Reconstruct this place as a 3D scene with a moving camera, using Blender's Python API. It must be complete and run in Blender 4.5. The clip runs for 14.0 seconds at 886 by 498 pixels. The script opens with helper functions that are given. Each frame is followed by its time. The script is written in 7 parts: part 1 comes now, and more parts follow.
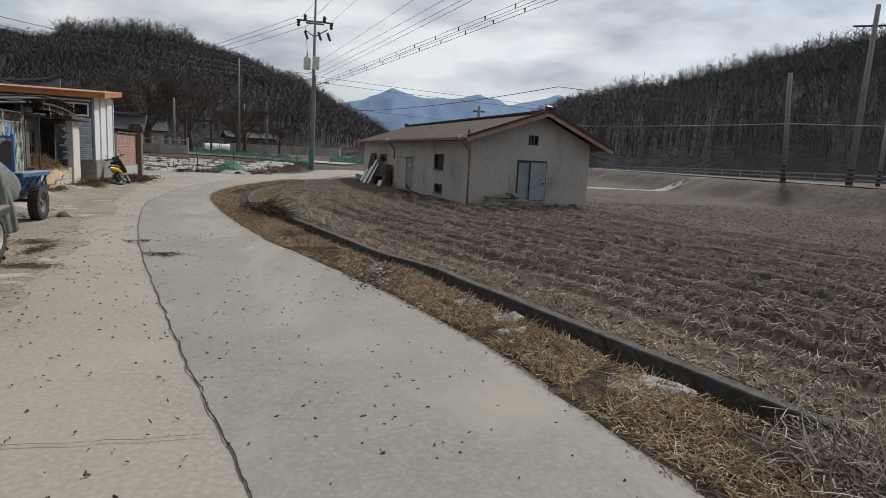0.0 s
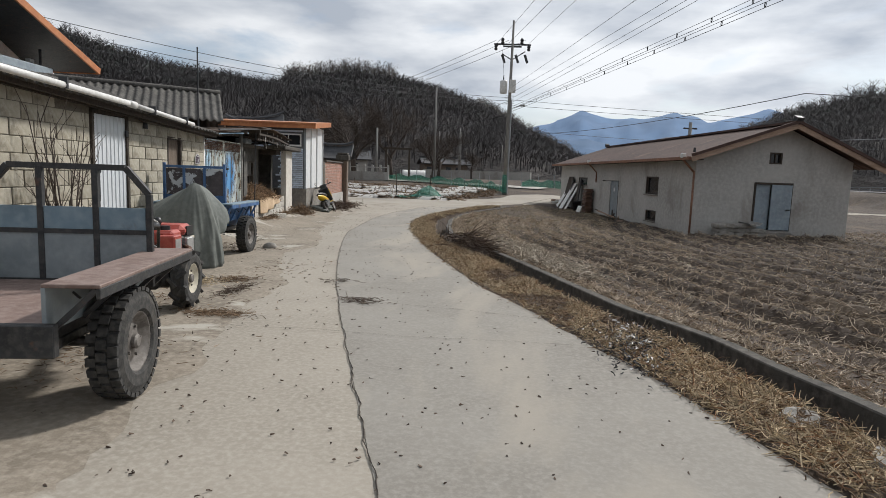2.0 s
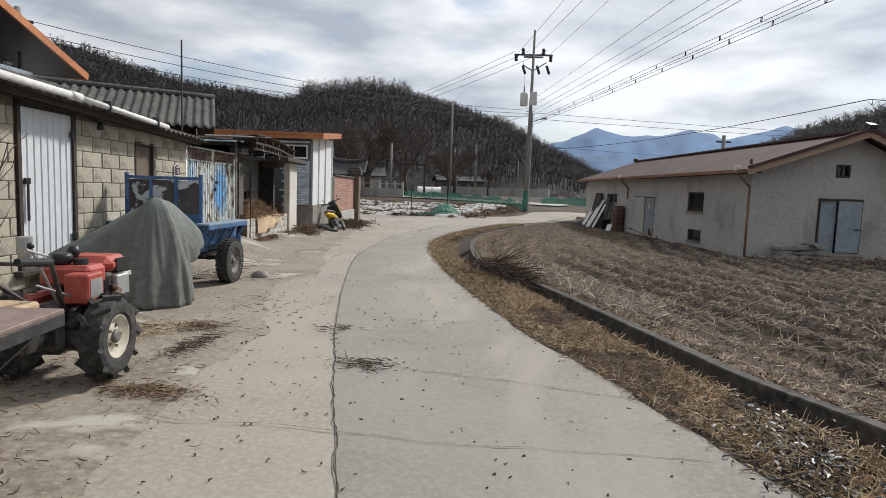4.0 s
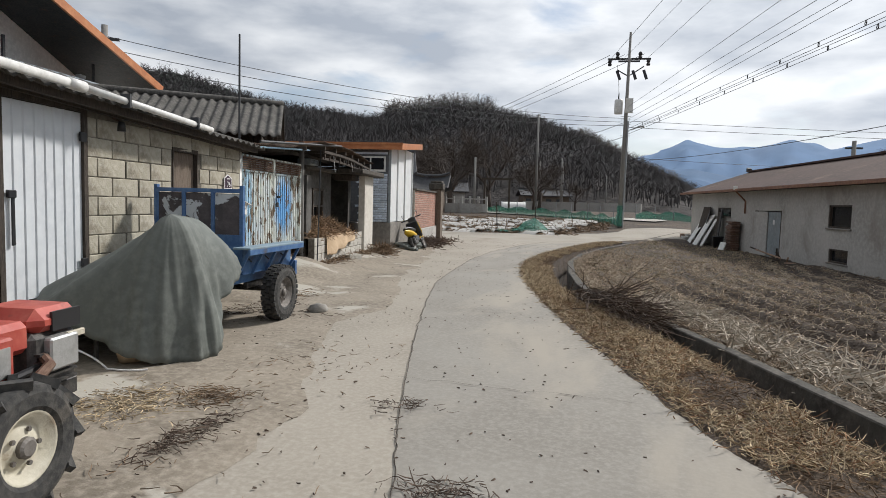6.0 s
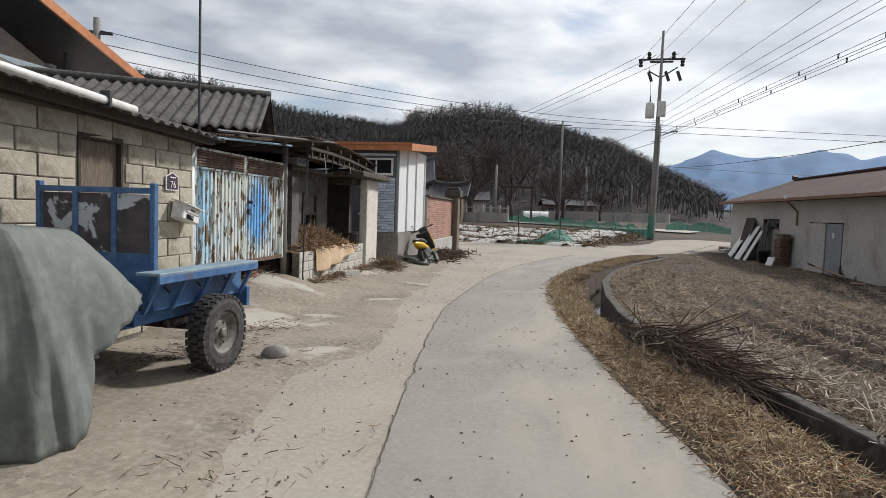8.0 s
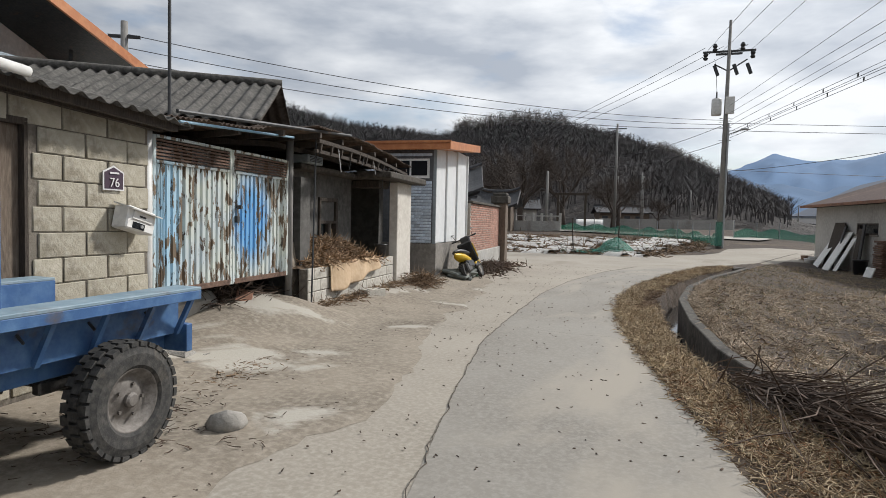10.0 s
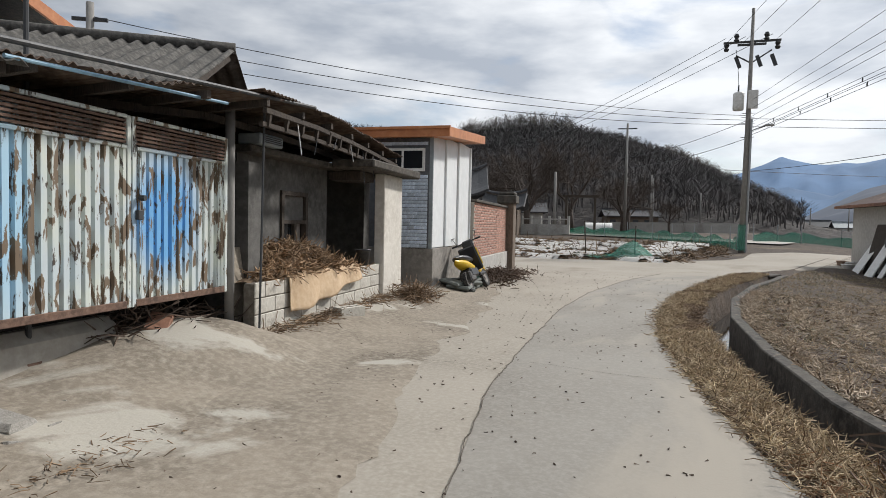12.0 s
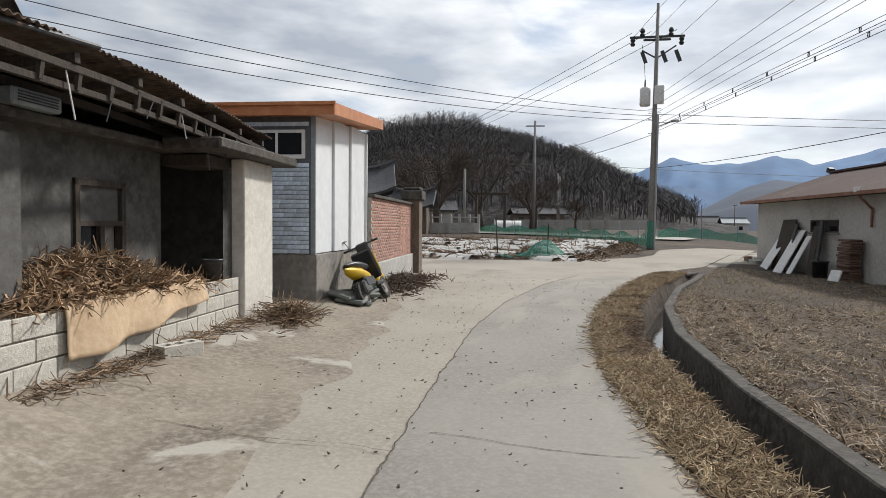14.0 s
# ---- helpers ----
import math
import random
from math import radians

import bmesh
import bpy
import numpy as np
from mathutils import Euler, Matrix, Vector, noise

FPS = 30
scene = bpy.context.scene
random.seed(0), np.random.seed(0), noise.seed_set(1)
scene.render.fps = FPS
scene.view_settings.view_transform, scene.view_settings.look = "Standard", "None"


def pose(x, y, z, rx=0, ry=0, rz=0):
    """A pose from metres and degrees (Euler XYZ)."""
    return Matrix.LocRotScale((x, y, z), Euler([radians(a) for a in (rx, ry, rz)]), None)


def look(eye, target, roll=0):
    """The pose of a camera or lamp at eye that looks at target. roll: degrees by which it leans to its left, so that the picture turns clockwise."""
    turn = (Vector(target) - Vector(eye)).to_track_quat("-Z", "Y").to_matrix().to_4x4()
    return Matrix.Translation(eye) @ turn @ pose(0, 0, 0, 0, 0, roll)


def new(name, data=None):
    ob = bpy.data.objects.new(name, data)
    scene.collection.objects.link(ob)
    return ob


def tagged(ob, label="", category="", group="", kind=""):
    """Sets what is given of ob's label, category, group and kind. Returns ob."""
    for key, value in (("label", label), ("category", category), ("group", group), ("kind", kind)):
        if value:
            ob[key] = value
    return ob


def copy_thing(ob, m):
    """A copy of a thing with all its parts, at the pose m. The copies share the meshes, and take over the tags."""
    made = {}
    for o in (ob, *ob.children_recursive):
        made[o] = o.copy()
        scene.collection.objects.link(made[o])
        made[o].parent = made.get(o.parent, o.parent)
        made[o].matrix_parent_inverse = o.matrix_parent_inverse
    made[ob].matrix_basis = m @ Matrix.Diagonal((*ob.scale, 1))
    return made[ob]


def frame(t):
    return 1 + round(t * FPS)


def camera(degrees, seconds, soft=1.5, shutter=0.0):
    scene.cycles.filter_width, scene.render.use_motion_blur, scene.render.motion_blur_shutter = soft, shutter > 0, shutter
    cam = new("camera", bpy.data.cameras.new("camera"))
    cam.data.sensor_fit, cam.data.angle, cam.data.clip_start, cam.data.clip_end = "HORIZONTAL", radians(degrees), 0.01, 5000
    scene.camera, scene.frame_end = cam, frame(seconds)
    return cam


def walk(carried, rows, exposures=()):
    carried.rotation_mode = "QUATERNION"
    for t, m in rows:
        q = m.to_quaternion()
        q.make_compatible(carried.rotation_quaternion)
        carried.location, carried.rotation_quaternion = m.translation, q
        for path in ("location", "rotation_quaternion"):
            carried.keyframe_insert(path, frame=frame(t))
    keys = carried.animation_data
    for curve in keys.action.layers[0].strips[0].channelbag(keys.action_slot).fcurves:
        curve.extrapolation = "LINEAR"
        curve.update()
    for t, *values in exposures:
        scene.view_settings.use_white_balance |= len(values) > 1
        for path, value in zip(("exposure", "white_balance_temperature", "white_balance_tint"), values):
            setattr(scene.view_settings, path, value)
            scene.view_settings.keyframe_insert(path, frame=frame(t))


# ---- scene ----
cam = camera(72.4, 14.0, 0.7)
PATH = [
    (0, (0.761, -0.292, 1.593), (1.062, 1.663, 1.296), 3.0),
    (0.5, (0.695, 0.254, 1.582), (0.699, 2.234, 1.294), 2.5),
    (1, (0.553, 0.734, 1.572), (0.485, 2.714, 1.301), 2.5),
    (1.5, (0.363, 1.276, 1.571), (0.139, 3.246, 1.312), 2.3),
    (2, (0.186, 1.753, 1.592), (-0.119, 3.714, 1.345), 2.0),
    (2.5, (0.059, 2.295, 1.576), (-0.262, 4.255, 1.343), 2.0),
    (5, (-0.716, 4.9, 1.508), (-1.173, 6.84, 1.341), 1.6),
    (5.5, (-0.87, 5.396, 1.513), (-1.446, 7.305, 1.355), 1.6),
    (6, (-1.013, 5.932, 1.487), (-1.632, 7.828, 1.337), 1.6),
    (6.5, (-1.174, 6.482, 1.479), (-1.825, 8.368, 1.337), 1.7),
    (7, (-1.227, 7.009, 1.472), (-1.887, 8.892, 1.337), 1.5),
    (7.5, (-1.364, 7.527, 1.478), (-2.029, 9.409, 1.35), 1.8),
    (10, (-2.076, 9.959, 1.422), (-2.918, 11.771, 1.327), 1.3),
    (10.5, (-2.232, 10.469, 1.391), (-3.094, 12.271, 1.298), 1.3),
    (11, (-2.467, 10.988, 1.382), (-3.336, 12.787, 1.293), 1.3),
    (11.5, (-2.651, 11.453, 1.359), (-3.521, 13.252, 1.274), 1.2),
    (12, (-2.847, 11.937, 1.354), (-3.705, 13.742, 1.273), 1.2),
    (12.5, (-2.977, 12.384, 1.348), (-3.802, 14.204, 1.27), 0.9),
    (13, (-3.153, 12.92, 1.367), (-3.907, 14.77, 1.287), 0.9),
    (13.5, (-3.284, 13.408, 1.37), (-3.995, 15.276, 1.291), 0.7),
    (14, (-3.39, 13.949, 1.367), (-3.976, 15.859, 1.287), 0.6),
]
walk(cam, [(t, look(eye, target, roll)) for t, eye, target, roll in PATH], [(0, -0.24), (0.5, -0.17), (1, -0.08), (2, 0.0), (5, 0.08), (10.5, 0.07), (14, 0.12)])

# ---- light ----
world = bpy.data.worlds.new("sky")
scene.world = world
world.use_nodes = True
wn, wl = world.node_tree.nodes, world.node_tree.links
wn.clear()
w_out = wn.new("ShaderNodeOutputWorld")
w_sky = wn.new("ShaderNodeTexSky")
w_sky.sky_type, w_sky.sun_disc = "NISHITA", False
w_sky.sun_elevation, w_sky.sun_rotation = radians(40), radians(34)
w_bg = wn.new("ShaderNodeBackground")
w_bg.inputs["Strength"].default_value = 0.10
wl.new(w_sky.outputs["Color"], w_bg.inputs["Color"])
w_co = wn.new("ShaderNodeTexCoord")
w_map = wn.new("ShaderNodeMapping")
w_map.inputs["Scale"].default_value = (1.0, 1.0, 3.2)
wl.new(w_co.outputs["Generated"], w_map.inputs["Vector"])
w_n1 = wn.new("ShaderNodeTexNoise")
w_n1.inputs["Scale"].default_value, w_n1.inputs["Detail"].default_value = 2.6, 9.0
w_n1.inputs["Roughness"].default_value, w_n1.inputs["Distortion"].default_value = 0.55, 0.3
wl.new(w_map.outputs["Vector"], w_n1.inputs["Vector"])
w_cov = wn.new("ShaderNodeValToRGB")
w_cov.color_ramp.elements[0].position, w_cov.color_ramp.elements[1].position = 0.30, 0.47
wl.new(w_n1.outputs["Fac"], w_cov.inputs["Fac"])
w_n2 = wn.new("ShaderNodeTexNoise")
w_n2.inputs["Scale"].default_value, w_n2.inputs["Detail"].default_value = 4.3, 7.0
wl.new(w_map.outputs["Vector"], w_n2.inputs["Vector"])
w_shade = wn.new("ShaderNodeValToRGB")
w_shade.color_ramp.elements[0].position, w_shade.color_ramp.elements[1].position = 0.36, 0.62
w_shade.color_ramp.elements[0].color = (0.46, 0.51, 0.59, 1)
w_shade.color_ramp.elements[1].color = (0.90, 0.93, 0.97, 1)
wl.new(w_n2.outputs["Fac"], w_shade.inputs["Fac"])
w_cloud = wn.new("ShaderNodeBackground")
w_dot = wn.new("ShaderNodeVectorMath")
w_dot.operation = "DOT_PRODUCT"
w_dot.inputs[1].default_value = (math.sin(radians(34)) * math.cos(radians(40)), math.cos(radians(34)) * math.cos(radians(40)), math.sin(radians(40)))
wl.new(w_co.outputs["Generated"], w_dot.inputs[0])
w_near = wn.new("ShaderNodeMapRange")
w_near.inputs["From Min"].default_value, w_near.inputs["From Max"].default_value = -0.2, 1.0
w_near.inputs["To Min"].default_value, w_near.inputs["To Max"].default_value = 0.58, 1.14
wl.new(w_dot.outputs["Value"], w_near.inputs["Value"])
wl.new(w_near.outputs["Result"], w_cloud.inputs["Strength"])
wl.new(w_shade.outputs["Color"], w_cloud.inputs["Color"])
w_mix = wn.new("ShaderNodeMixShader")
wl.new(w_cov.outputs["Color"], w_mix.inputs["Fac"])
wl.new(w_bg.outputs["Background"], w_mix.inputs[1])
wl.new(w_cloud.outputs["Background"], w_mix.inputs[2])
wl.new(w_mix.outputs["Shader"], w_out.inputs["Surface"])

sun_data = bpy.data.lights.new("sun", "SUN")
sun_data.energy, sun_data.angle, sun_data.color = 3.45, radians(5), (1.0, 0.97, 0.93)
sun = new("sun", sun_data)
sun.matrix_world = look((30 * math.sin(radians(34)), 30 * math.cos(radians(34)), 30 * math.tan(radians(40))), (0, 0, 0))


# ---- materials ----
def shader(name):
    m = bpy.data.materials.new(name)
    m.use_nodes = True
    nt = m.node_tree
    return m, nt, nt.nodes["Principled BSDF"]


def mix_colors(nt, fac, a, b, blend="MIX"):
    n = nt.nodes.new("ShaderNodeMix")
    n.data_type, n.blend_type = "RGBA", blend
    for sock, val in ((n.inputs[0], fac), (n.inputs[6], a), (n.inputs[7], b)):
        if isinstance(val, (int, float)):
            sock.default_value = val
        elif isinstance(val, tuple):
            sock.default_value = (*val[:3], 1)
        else:
            nt.links.new(val, sock)
    return n.outputs[2]


def noise_fac(nt, scale, lo=0.35, hi=0.65, detail=6.0, stretch=(1, 1, 1), distortion=0.0, rough=0.6):
    co = nt.nodes.new("ShaderNodeTexCoord")
    mp = nt.nodes.new("ShaderNodeMapping")
    mp.inputs["Scale"].default_value = stretch
    nt.links.new(co.outputs["Object"], mp.inputs["Vector"])
    n = nt.nodes.new("ShaderNodeTexNoise")
    n.inputs["Scale"].default_value, n.inputs["Detail"].default_value = scale, detail
    n.inputs["Distortion"].default_value, n.inputs["Roughness"].default_value = distortion, rough
    nt.links.new(mp.outputs["Vector"], n.inputs["Vector"])
    r = nt.nodes.new("ShaderNodeMapRange")
    r.inputs["From Min"].default_value, r.inputs["From Max"].default_value = lo, hi
    nt.links.new(n.outputs["Fac"], r.inputs["Value"])
    return r.outputs["Result"]


def weathered(name, base, dark, light=None, rough=0.85, metal=0.0, big=0.8, fine=14.0, bump=0.25, stretch=(1, 1, 1),
              stain=None, stain_scale=1.5, stain_lo=0.55, stain_hi=0.7, stain_stretch=(1, 1, 1), by_object=0.0, by_island=0.0, bump_dist=0.01):
    """Base colour varied at a large and a fine scale, with stains and relief."""
    m, nt, bsdf = shader(name)
    light = light or tuple(min(1, c * 1.18) for c in base)
    c = mix_colors(nt, noise_fac(nt, big, 0.38, 0.66, stretch=stretch), base, dark)
    f = noise_fac(nt, fine, 0.42, 0.75, stretch=stretch)
    c = mix_colors(nt, f, c, light)
    if stain:
        c = mix_colors(nt, noise_fac(nt, stain_scale, stain_lo, stain_hi, 8.0, stain_stretch, 0.4), c, stain)
    if by_object or by_island:
        if by_object:
            src = nt.nodes.new("ShaderNodeObjectInfo").outputs["Random"]
        else:
            src = nt.nodes.new("ShaderNodeNewGeometry").outputs["Random Per Island"]
        r = nt.nodes.new("ShaderNodeMapRange")
        amount = by_object or by_island
        r.inputs["To Min"].default_value, r.inputs["To Max"].default_value = 1 - amount, 1 + amount
        nt.links.new(src, r.inputs["Value"])
        h = nt.nodes.new("ShaderNodeHueSaturation")
        nt.links.new(r.outputs["Result"], h.inputs["Value"])
        nt.links.new(c, h.inputs["Color"])
        c = h.outputs["Color"]
    nt.links.new(c, bsdf.inputs["Base Color"])
    bsdf.inputs["Roughness"].default_value, bsdf.inputs["Metallic"].default_value = rough, metal
    if bump:
        b = nt.nodes.new("ShaderNodeBump")
        b.inputs["Strength"].default_value, b.inputs["Distance"].default_value = bump, bump_dist
        nt.links.new(noise_fac(nt, fine * 1.7, 0.2, 0.8, 8.0, stretch), b.inputs["Height"])
        nt.links.new(b.outputs["Normal"], bsdf.inputs["Normal"])
    return m


def plain(name, color, rough=0.6, metal=0.0, emit=0.0):
    m, nt, bsdf = shader(name)
    c = mix_colors(nt, noise_fac(nt, 9.0, 0.3, 0.8), color, tuple(v * 0.82 for v in color))
    nt.links.new(c, bsdf.inputs["Base Color"])
    bsdf.inputs["Roughness"].default_value, bsdf.inputs["Metallic"].default_value = rough, metal
    if emit:
        bsdf.inputs["Emission Color"].default_value, bsdf.inputs["Emission Strength"].default_value = (*color, 1), emit
    return m


M = {}
M["road"] = weathered("road_concrete", (0.325, 0.29, 0.24), (0.255, 0.225, 0.182), (0.385, 0.35, 0.295), 0.9, big=0.5, fine=26.0, bump=0.16,
                      stain=(0.235, 0.20, 0.155), stain_scale=0.6, stain_lo=0.56, stain_hi=0.72, stain_stretch=(1, 0.45, 1), bump_dist=0.006)
M["apron"] = weathered("old_concrete", (0.265, 0.225, 0.175), (0.15, 0.125, 0.095), (0.35, 0.305, 0.245), 0.92, big=0.9, fine=18.0, bump=0.35,
                       stain=(0.40, 0.37, 0.315), stain_scale=0.9, stain_lo=0.57, stain_hi=0.63, bump_dist=0.01)
M["lane"] = weathered("lane_concrete", (0.262, 0.243, 0.212), (0.20, 0.182, 0.155), (0.305, 0.285, 0.25), 0.9, big=0.4, fine=30.0, bump=0.14,
                      stain=(0.325, 0.292, 0.243), stain_scale=0.6, stain_lo=0.5, stain_hi=0.62, stain_stretch=(1, 0.35, 1), bump_dist=0.005)
M["patch"] = weathered("pale_concrete", (0.39, 0.365, 0.32), (0.29, 0.265, 0.225), (0.46, 0.435, 0.39), 0.92, big=0.9, fine=9.0, bump=0.4)
M["soil"] = weathered("field_soil", (0.062, 0.043, 0.03), (0.03, 0.021, 0.016), (0.10, 0.072, 0.05), 0.97, big=0.22, fine=3.5, bump=0.8,
                      stain=(0.13, 0.094, 0.06), stain_scale=0.3, stain_lo=0.54, stain_hi=0.72, bump_dist=0.05)
M["kerb"] = weathered("drain_concrete", (0.066, 0.057, 0.047), (0.03, 0.026, 0.022), (0.13, 0.115, 0.096), 0.93, big=1.6, fine=12.0, bump=0.5,
                      stain=(0.07, 0.065, 0.055), stain_scale=2.2, stain_lo=0.5, stain_hi=0.68)
M["crack"] = weathered("crack_dirt", (0.115, 0.097, 0.078), (0.06, 0.05, 0.04), None, 0.98, big=3.0, fine=20.0)
M["water"] = plain("drain_water", (0.03, 0.03, 0.028), 0.06)
M["block"] = weathered("concrete_block", (0.42, 0.385, 0.305), (0.30, 0.268, 0.20), (0.50, 0.465, 0.385), 0.94, big=1.2, fine=18.0, bump=0.6,
                       stain=(0.085, 0.072, 0.056), stain_scale=1.9, stain_lo=0.52, stain_hi=0.68, stain_stretch=(1, 1, 0.35), by_object=0.10)
M["mortar"] = weathered("block_mortar", (0.17, 0.15, 0.12), (0.10, 0.085, 0.07), (0.22, 0.195, 0.16), 0.95, big=1.2, fine=20.0, bump=0.6)
M["new_block"] = weathered("pale_block", (0.50, 0.475, 0.42), (0.38, 0.35, 0.30), (0.58, 0.55, 0.49), 0.94, big=1.6, fine=22.0, bump=0.6,
                           stain=(0.23, 0.2, 0.165), stain_scale=1.6, stain_lo=0.58, stain_hi=0.8, by_object=0.08)
M["plaster"] = weathered("shed_plaster", (0.45, 0.435, 0.405), (0.345, 0.33, 0.305), (0.52, 0.505, 0.475), 0.92, big=0.5, fine=9.0, bump=0.3,
                         stain=(0.24, 0.215, 0.185), stain_scale=0.9, stain_lo=0.54, stain_hi=0.8, stain_stretch=(1, 1, 0.6))
M["render_grey"] = weathered("grey_cement_render", (0.25, 0.23, 0.205), (0.16, 0.145, 0.127), (0.32, 0.295, 0.265), 0.93, big=0.8, fine=10.0, bump=0.35,
                             stain=(0.12, 0.105, 0.09), stain_scale=0.9, stain_lo=0.55, stain_hi=0.8, stain_stretch=(1, 1, 0.5))
M["column"] = weathered("limewashed_column", (0.62, 0.585, 0.52), (0.5, 0.46, 0.40), (0.70, 0.665, 0.60), 0.9, big=1.4, fine=12.0, bump=0.35,
                        stain=(0.36, 0.31, 0.25), stain_scale=1.3, stain_lo=0.6, stain_hi=0.8)
M["roof_sheet"] = weathered("brown_metal_roof", (0.078, 0.045, 0.036), (0.05, 0.03, 0.025), (0.105, 0.066, 0.055), 0.92, 0.0, big=0.5, fine=8.0, bump=0.1,
                            stain=(0.20, 0.13, 0.09), stain_scale=0.8, stain_lo=0.6, stain_hi=0.8)
M["rust_trim"] = weathered("rusty_brown_trim", (0.24, 0.115, 0.07), (0.15, 0.075, 0.05), (0.34, 0.19, 0.125), 0.7, 0.1, big=1.2, fine=15.0)
M["fascia_wood"] = weathered("weathered_fascia", (0.38, 0.26, 0.185), (0.25, 0.165, 0.115), (0.46, 0.33, 0.25), 0.8, big=1.2, fine=15.0, stretch=(1, 1, 6))
M["slate"] = weathered("asbestos_sheet", (0.085, 0.08, 0.072), (0.045, 0.042, 0.038), (0.165, 0.155, 0.14), 0.95, big=1.4, fine=16.0, bump=0.6,
                       stain=(0.033, 0.032, 0.029), stain_scale=2.0, stain_lo=0.5, stain_hi=0.75)
M["canopy"] = weathered("rusty_sheet", (0.115, 0.075, 0.053), (0.06, 0.043, 0.034), (0.20, 0.15, 0.11), 0.8, 0.15, big=0.9, fine=10.0,
                        stain=(0.26, 0.235, 0.20), stain_scale=1.0, stain_lo=0.6, stain_hi=0.8)
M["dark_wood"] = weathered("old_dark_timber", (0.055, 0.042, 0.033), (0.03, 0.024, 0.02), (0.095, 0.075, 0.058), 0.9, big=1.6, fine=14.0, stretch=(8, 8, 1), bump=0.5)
M["brown_door"] = weathered("faded_brown_door", (0.15, 0.112, 0.082), (0.09, 0.068, 0.05), (0.22, 0.175, 0.135), 0.85, big=1.4, fine=9.0, stretch=(6, 6, 1), bump=0.4,
                            stain=(0.36, 0.32, 0.27), stain_scale=3.0, stain_lo=0.66, stain_hi=0.72, stain_stretch=(2, 2, 0.6))
M["white_sheet"] = weathered("white_ribbed_steel", (0.66, 0.685, 0.705), (0.56, 0.58, 0.60), (0.72, 0.74, 0.755), 0.5, 0.05, big=0.8, fine=8.0, bump=0.05,
                             stain=(0.36, 0.30, 0.24), stain_scale=3.5, stain_lo=0.68, stain_hi=0.76, stain_stretch=(2, 2, 0.4))
M["panel"] = weathered("white_sandwich_panel", (0.74, 0.755, 0.755), (0.66, 0.67, 0.665), (0.79, 0.80, 0.80), 0.5, 0.0, big=0.6, fine=5.0, bump=0.03,
                       stain=(0.48, 0.44, 0.38), stain_scale=2.0, stain_lo=0.68, stain_hi=0.8)
M["orange"] = weathered("orange_trim", (0.50, 0.185, 0.065), (0.40, 0.14, 0.05), (0.58, 0.25, 0.10), 0.45, big=1.0, fine=6.0, bump=0.05)
M["stone_tile"] = weathered("stone_pattern", (0.60, 0.68, 0.79), (0.36, 0.42, 0.50), (0.74, 0.80, 0.87), 0.7, big=3.0, fine=20.0, bump=0.4, by_object=0.25)
M["stone_joint"] = weathered("stone_backing", (0.12, 0.125, 0.135), (0.08, 0.083, 0.09), None, 0.9)
M["brick"] = weathered("red_brick", (0.40, 0.215, 0.16), (0.31, 0.165, 0.125), (0.48, 0.29, 0.23), 0.92, big=3.0, fine=25.0, bump=0.4, by_object=0.22)
M["brick_rest"] = weathered("red_brick_far", (0.40, 0.215, 0.16), (0.31, 0.165, 0.125), (0.48, 0.29, 0.23), 0.92, big=3.0, fine=25.0, bump=0.4, by_island=0.22)
M["brick_mortar"] = weathered("brick_mortar", (0.40, 0.36, 0.31), (0.30, 0.27, 0.23), None, 0.95)
# cement coloured dark to carry the shade under the canopy
M["shaded_cement"] = weathered("shade_darkened_cement", (0.105, 0.10, 0.093), (0.052, 0.05, 0.046), (0.15, 0.144, 0.134), 0.93, big=1.2, fine=10.0, bump=0.3)
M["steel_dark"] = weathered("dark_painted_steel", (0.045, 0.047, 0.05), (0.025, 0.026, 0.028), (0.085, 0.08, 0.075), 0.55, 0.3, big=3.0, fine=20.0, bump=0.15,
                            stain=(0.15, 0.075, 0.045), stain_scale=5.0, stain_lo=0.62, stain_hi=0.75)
M["steel_rust"] = weathered("rusty_steel", (0.16, 0.095, 0.065), (0.09, 0.058, 0.045), (0.25, 0.16, 0.12), 0.8, 0.3, big=4.0, fine=24.0, bump=0.3)
M["bench"] = weathered("rusted_fender_plate", (0.235, 0.165, 0.14), (0.165, 0.11, 0.09), (0.31, 0.24, 0.21), 0.7, 0.2, big=2.5, fine=14.0,
                       stain=(0.11, 0.07, 0.055), stain_scale=3.0, stain_lo=0.58, stain_hi=0.75)
M["blue_grey"] = weathered("faded_blue_paint", (0.20, 0.285, 0.345), (0.15, 0.215, 0.26), (0.27, 0.345, 0.395), 0.6, big=1.6, fine=9.0, bump=0.1,
                           stain=(0.14, 0.12, 0.11), stain_scale=3.0, stain_lo=0.62, stain_hi=0.78)
M["grey_paint"] = weathered("grey_board_paint", (0.25, 0.285, 0.30), (0.19, 0.215, 0.225), (0.31, 0.34, 0.35), 0.65, big=1.6, fine=9.0, bump=0.1,
                            stain=(0.16, 0.15, 0.135), stain_scale=2.5, stain_lo=0.6, stain_hi=0.8)
M["blue"] = weathered("blue_trailer_paint", (0.05, 0.125, 0.29), (0.03, 0.08, 0.19), (0.10, 0.20, 0.36), 0.5, big=1.8, fine=10.0, bump=0.1,
                      stain=(0.10, 0.085, 0.075), stain_scale=3.5, stain_lo=0.60, stain_hi=0.74)
M["peel"] = weathered("peeling_blue_paint", (0.065, 0.055, 0.06), (0.04, 0.036, 0.04), (0.11, 0.095, 0.10), 0.7, big=3.0, fine=12.0, bump=0.3,
                      stain=(0.50, 0.53, 0.56), stain_scale=3.0, stain_lo=0.52, stain_hi=0.55)
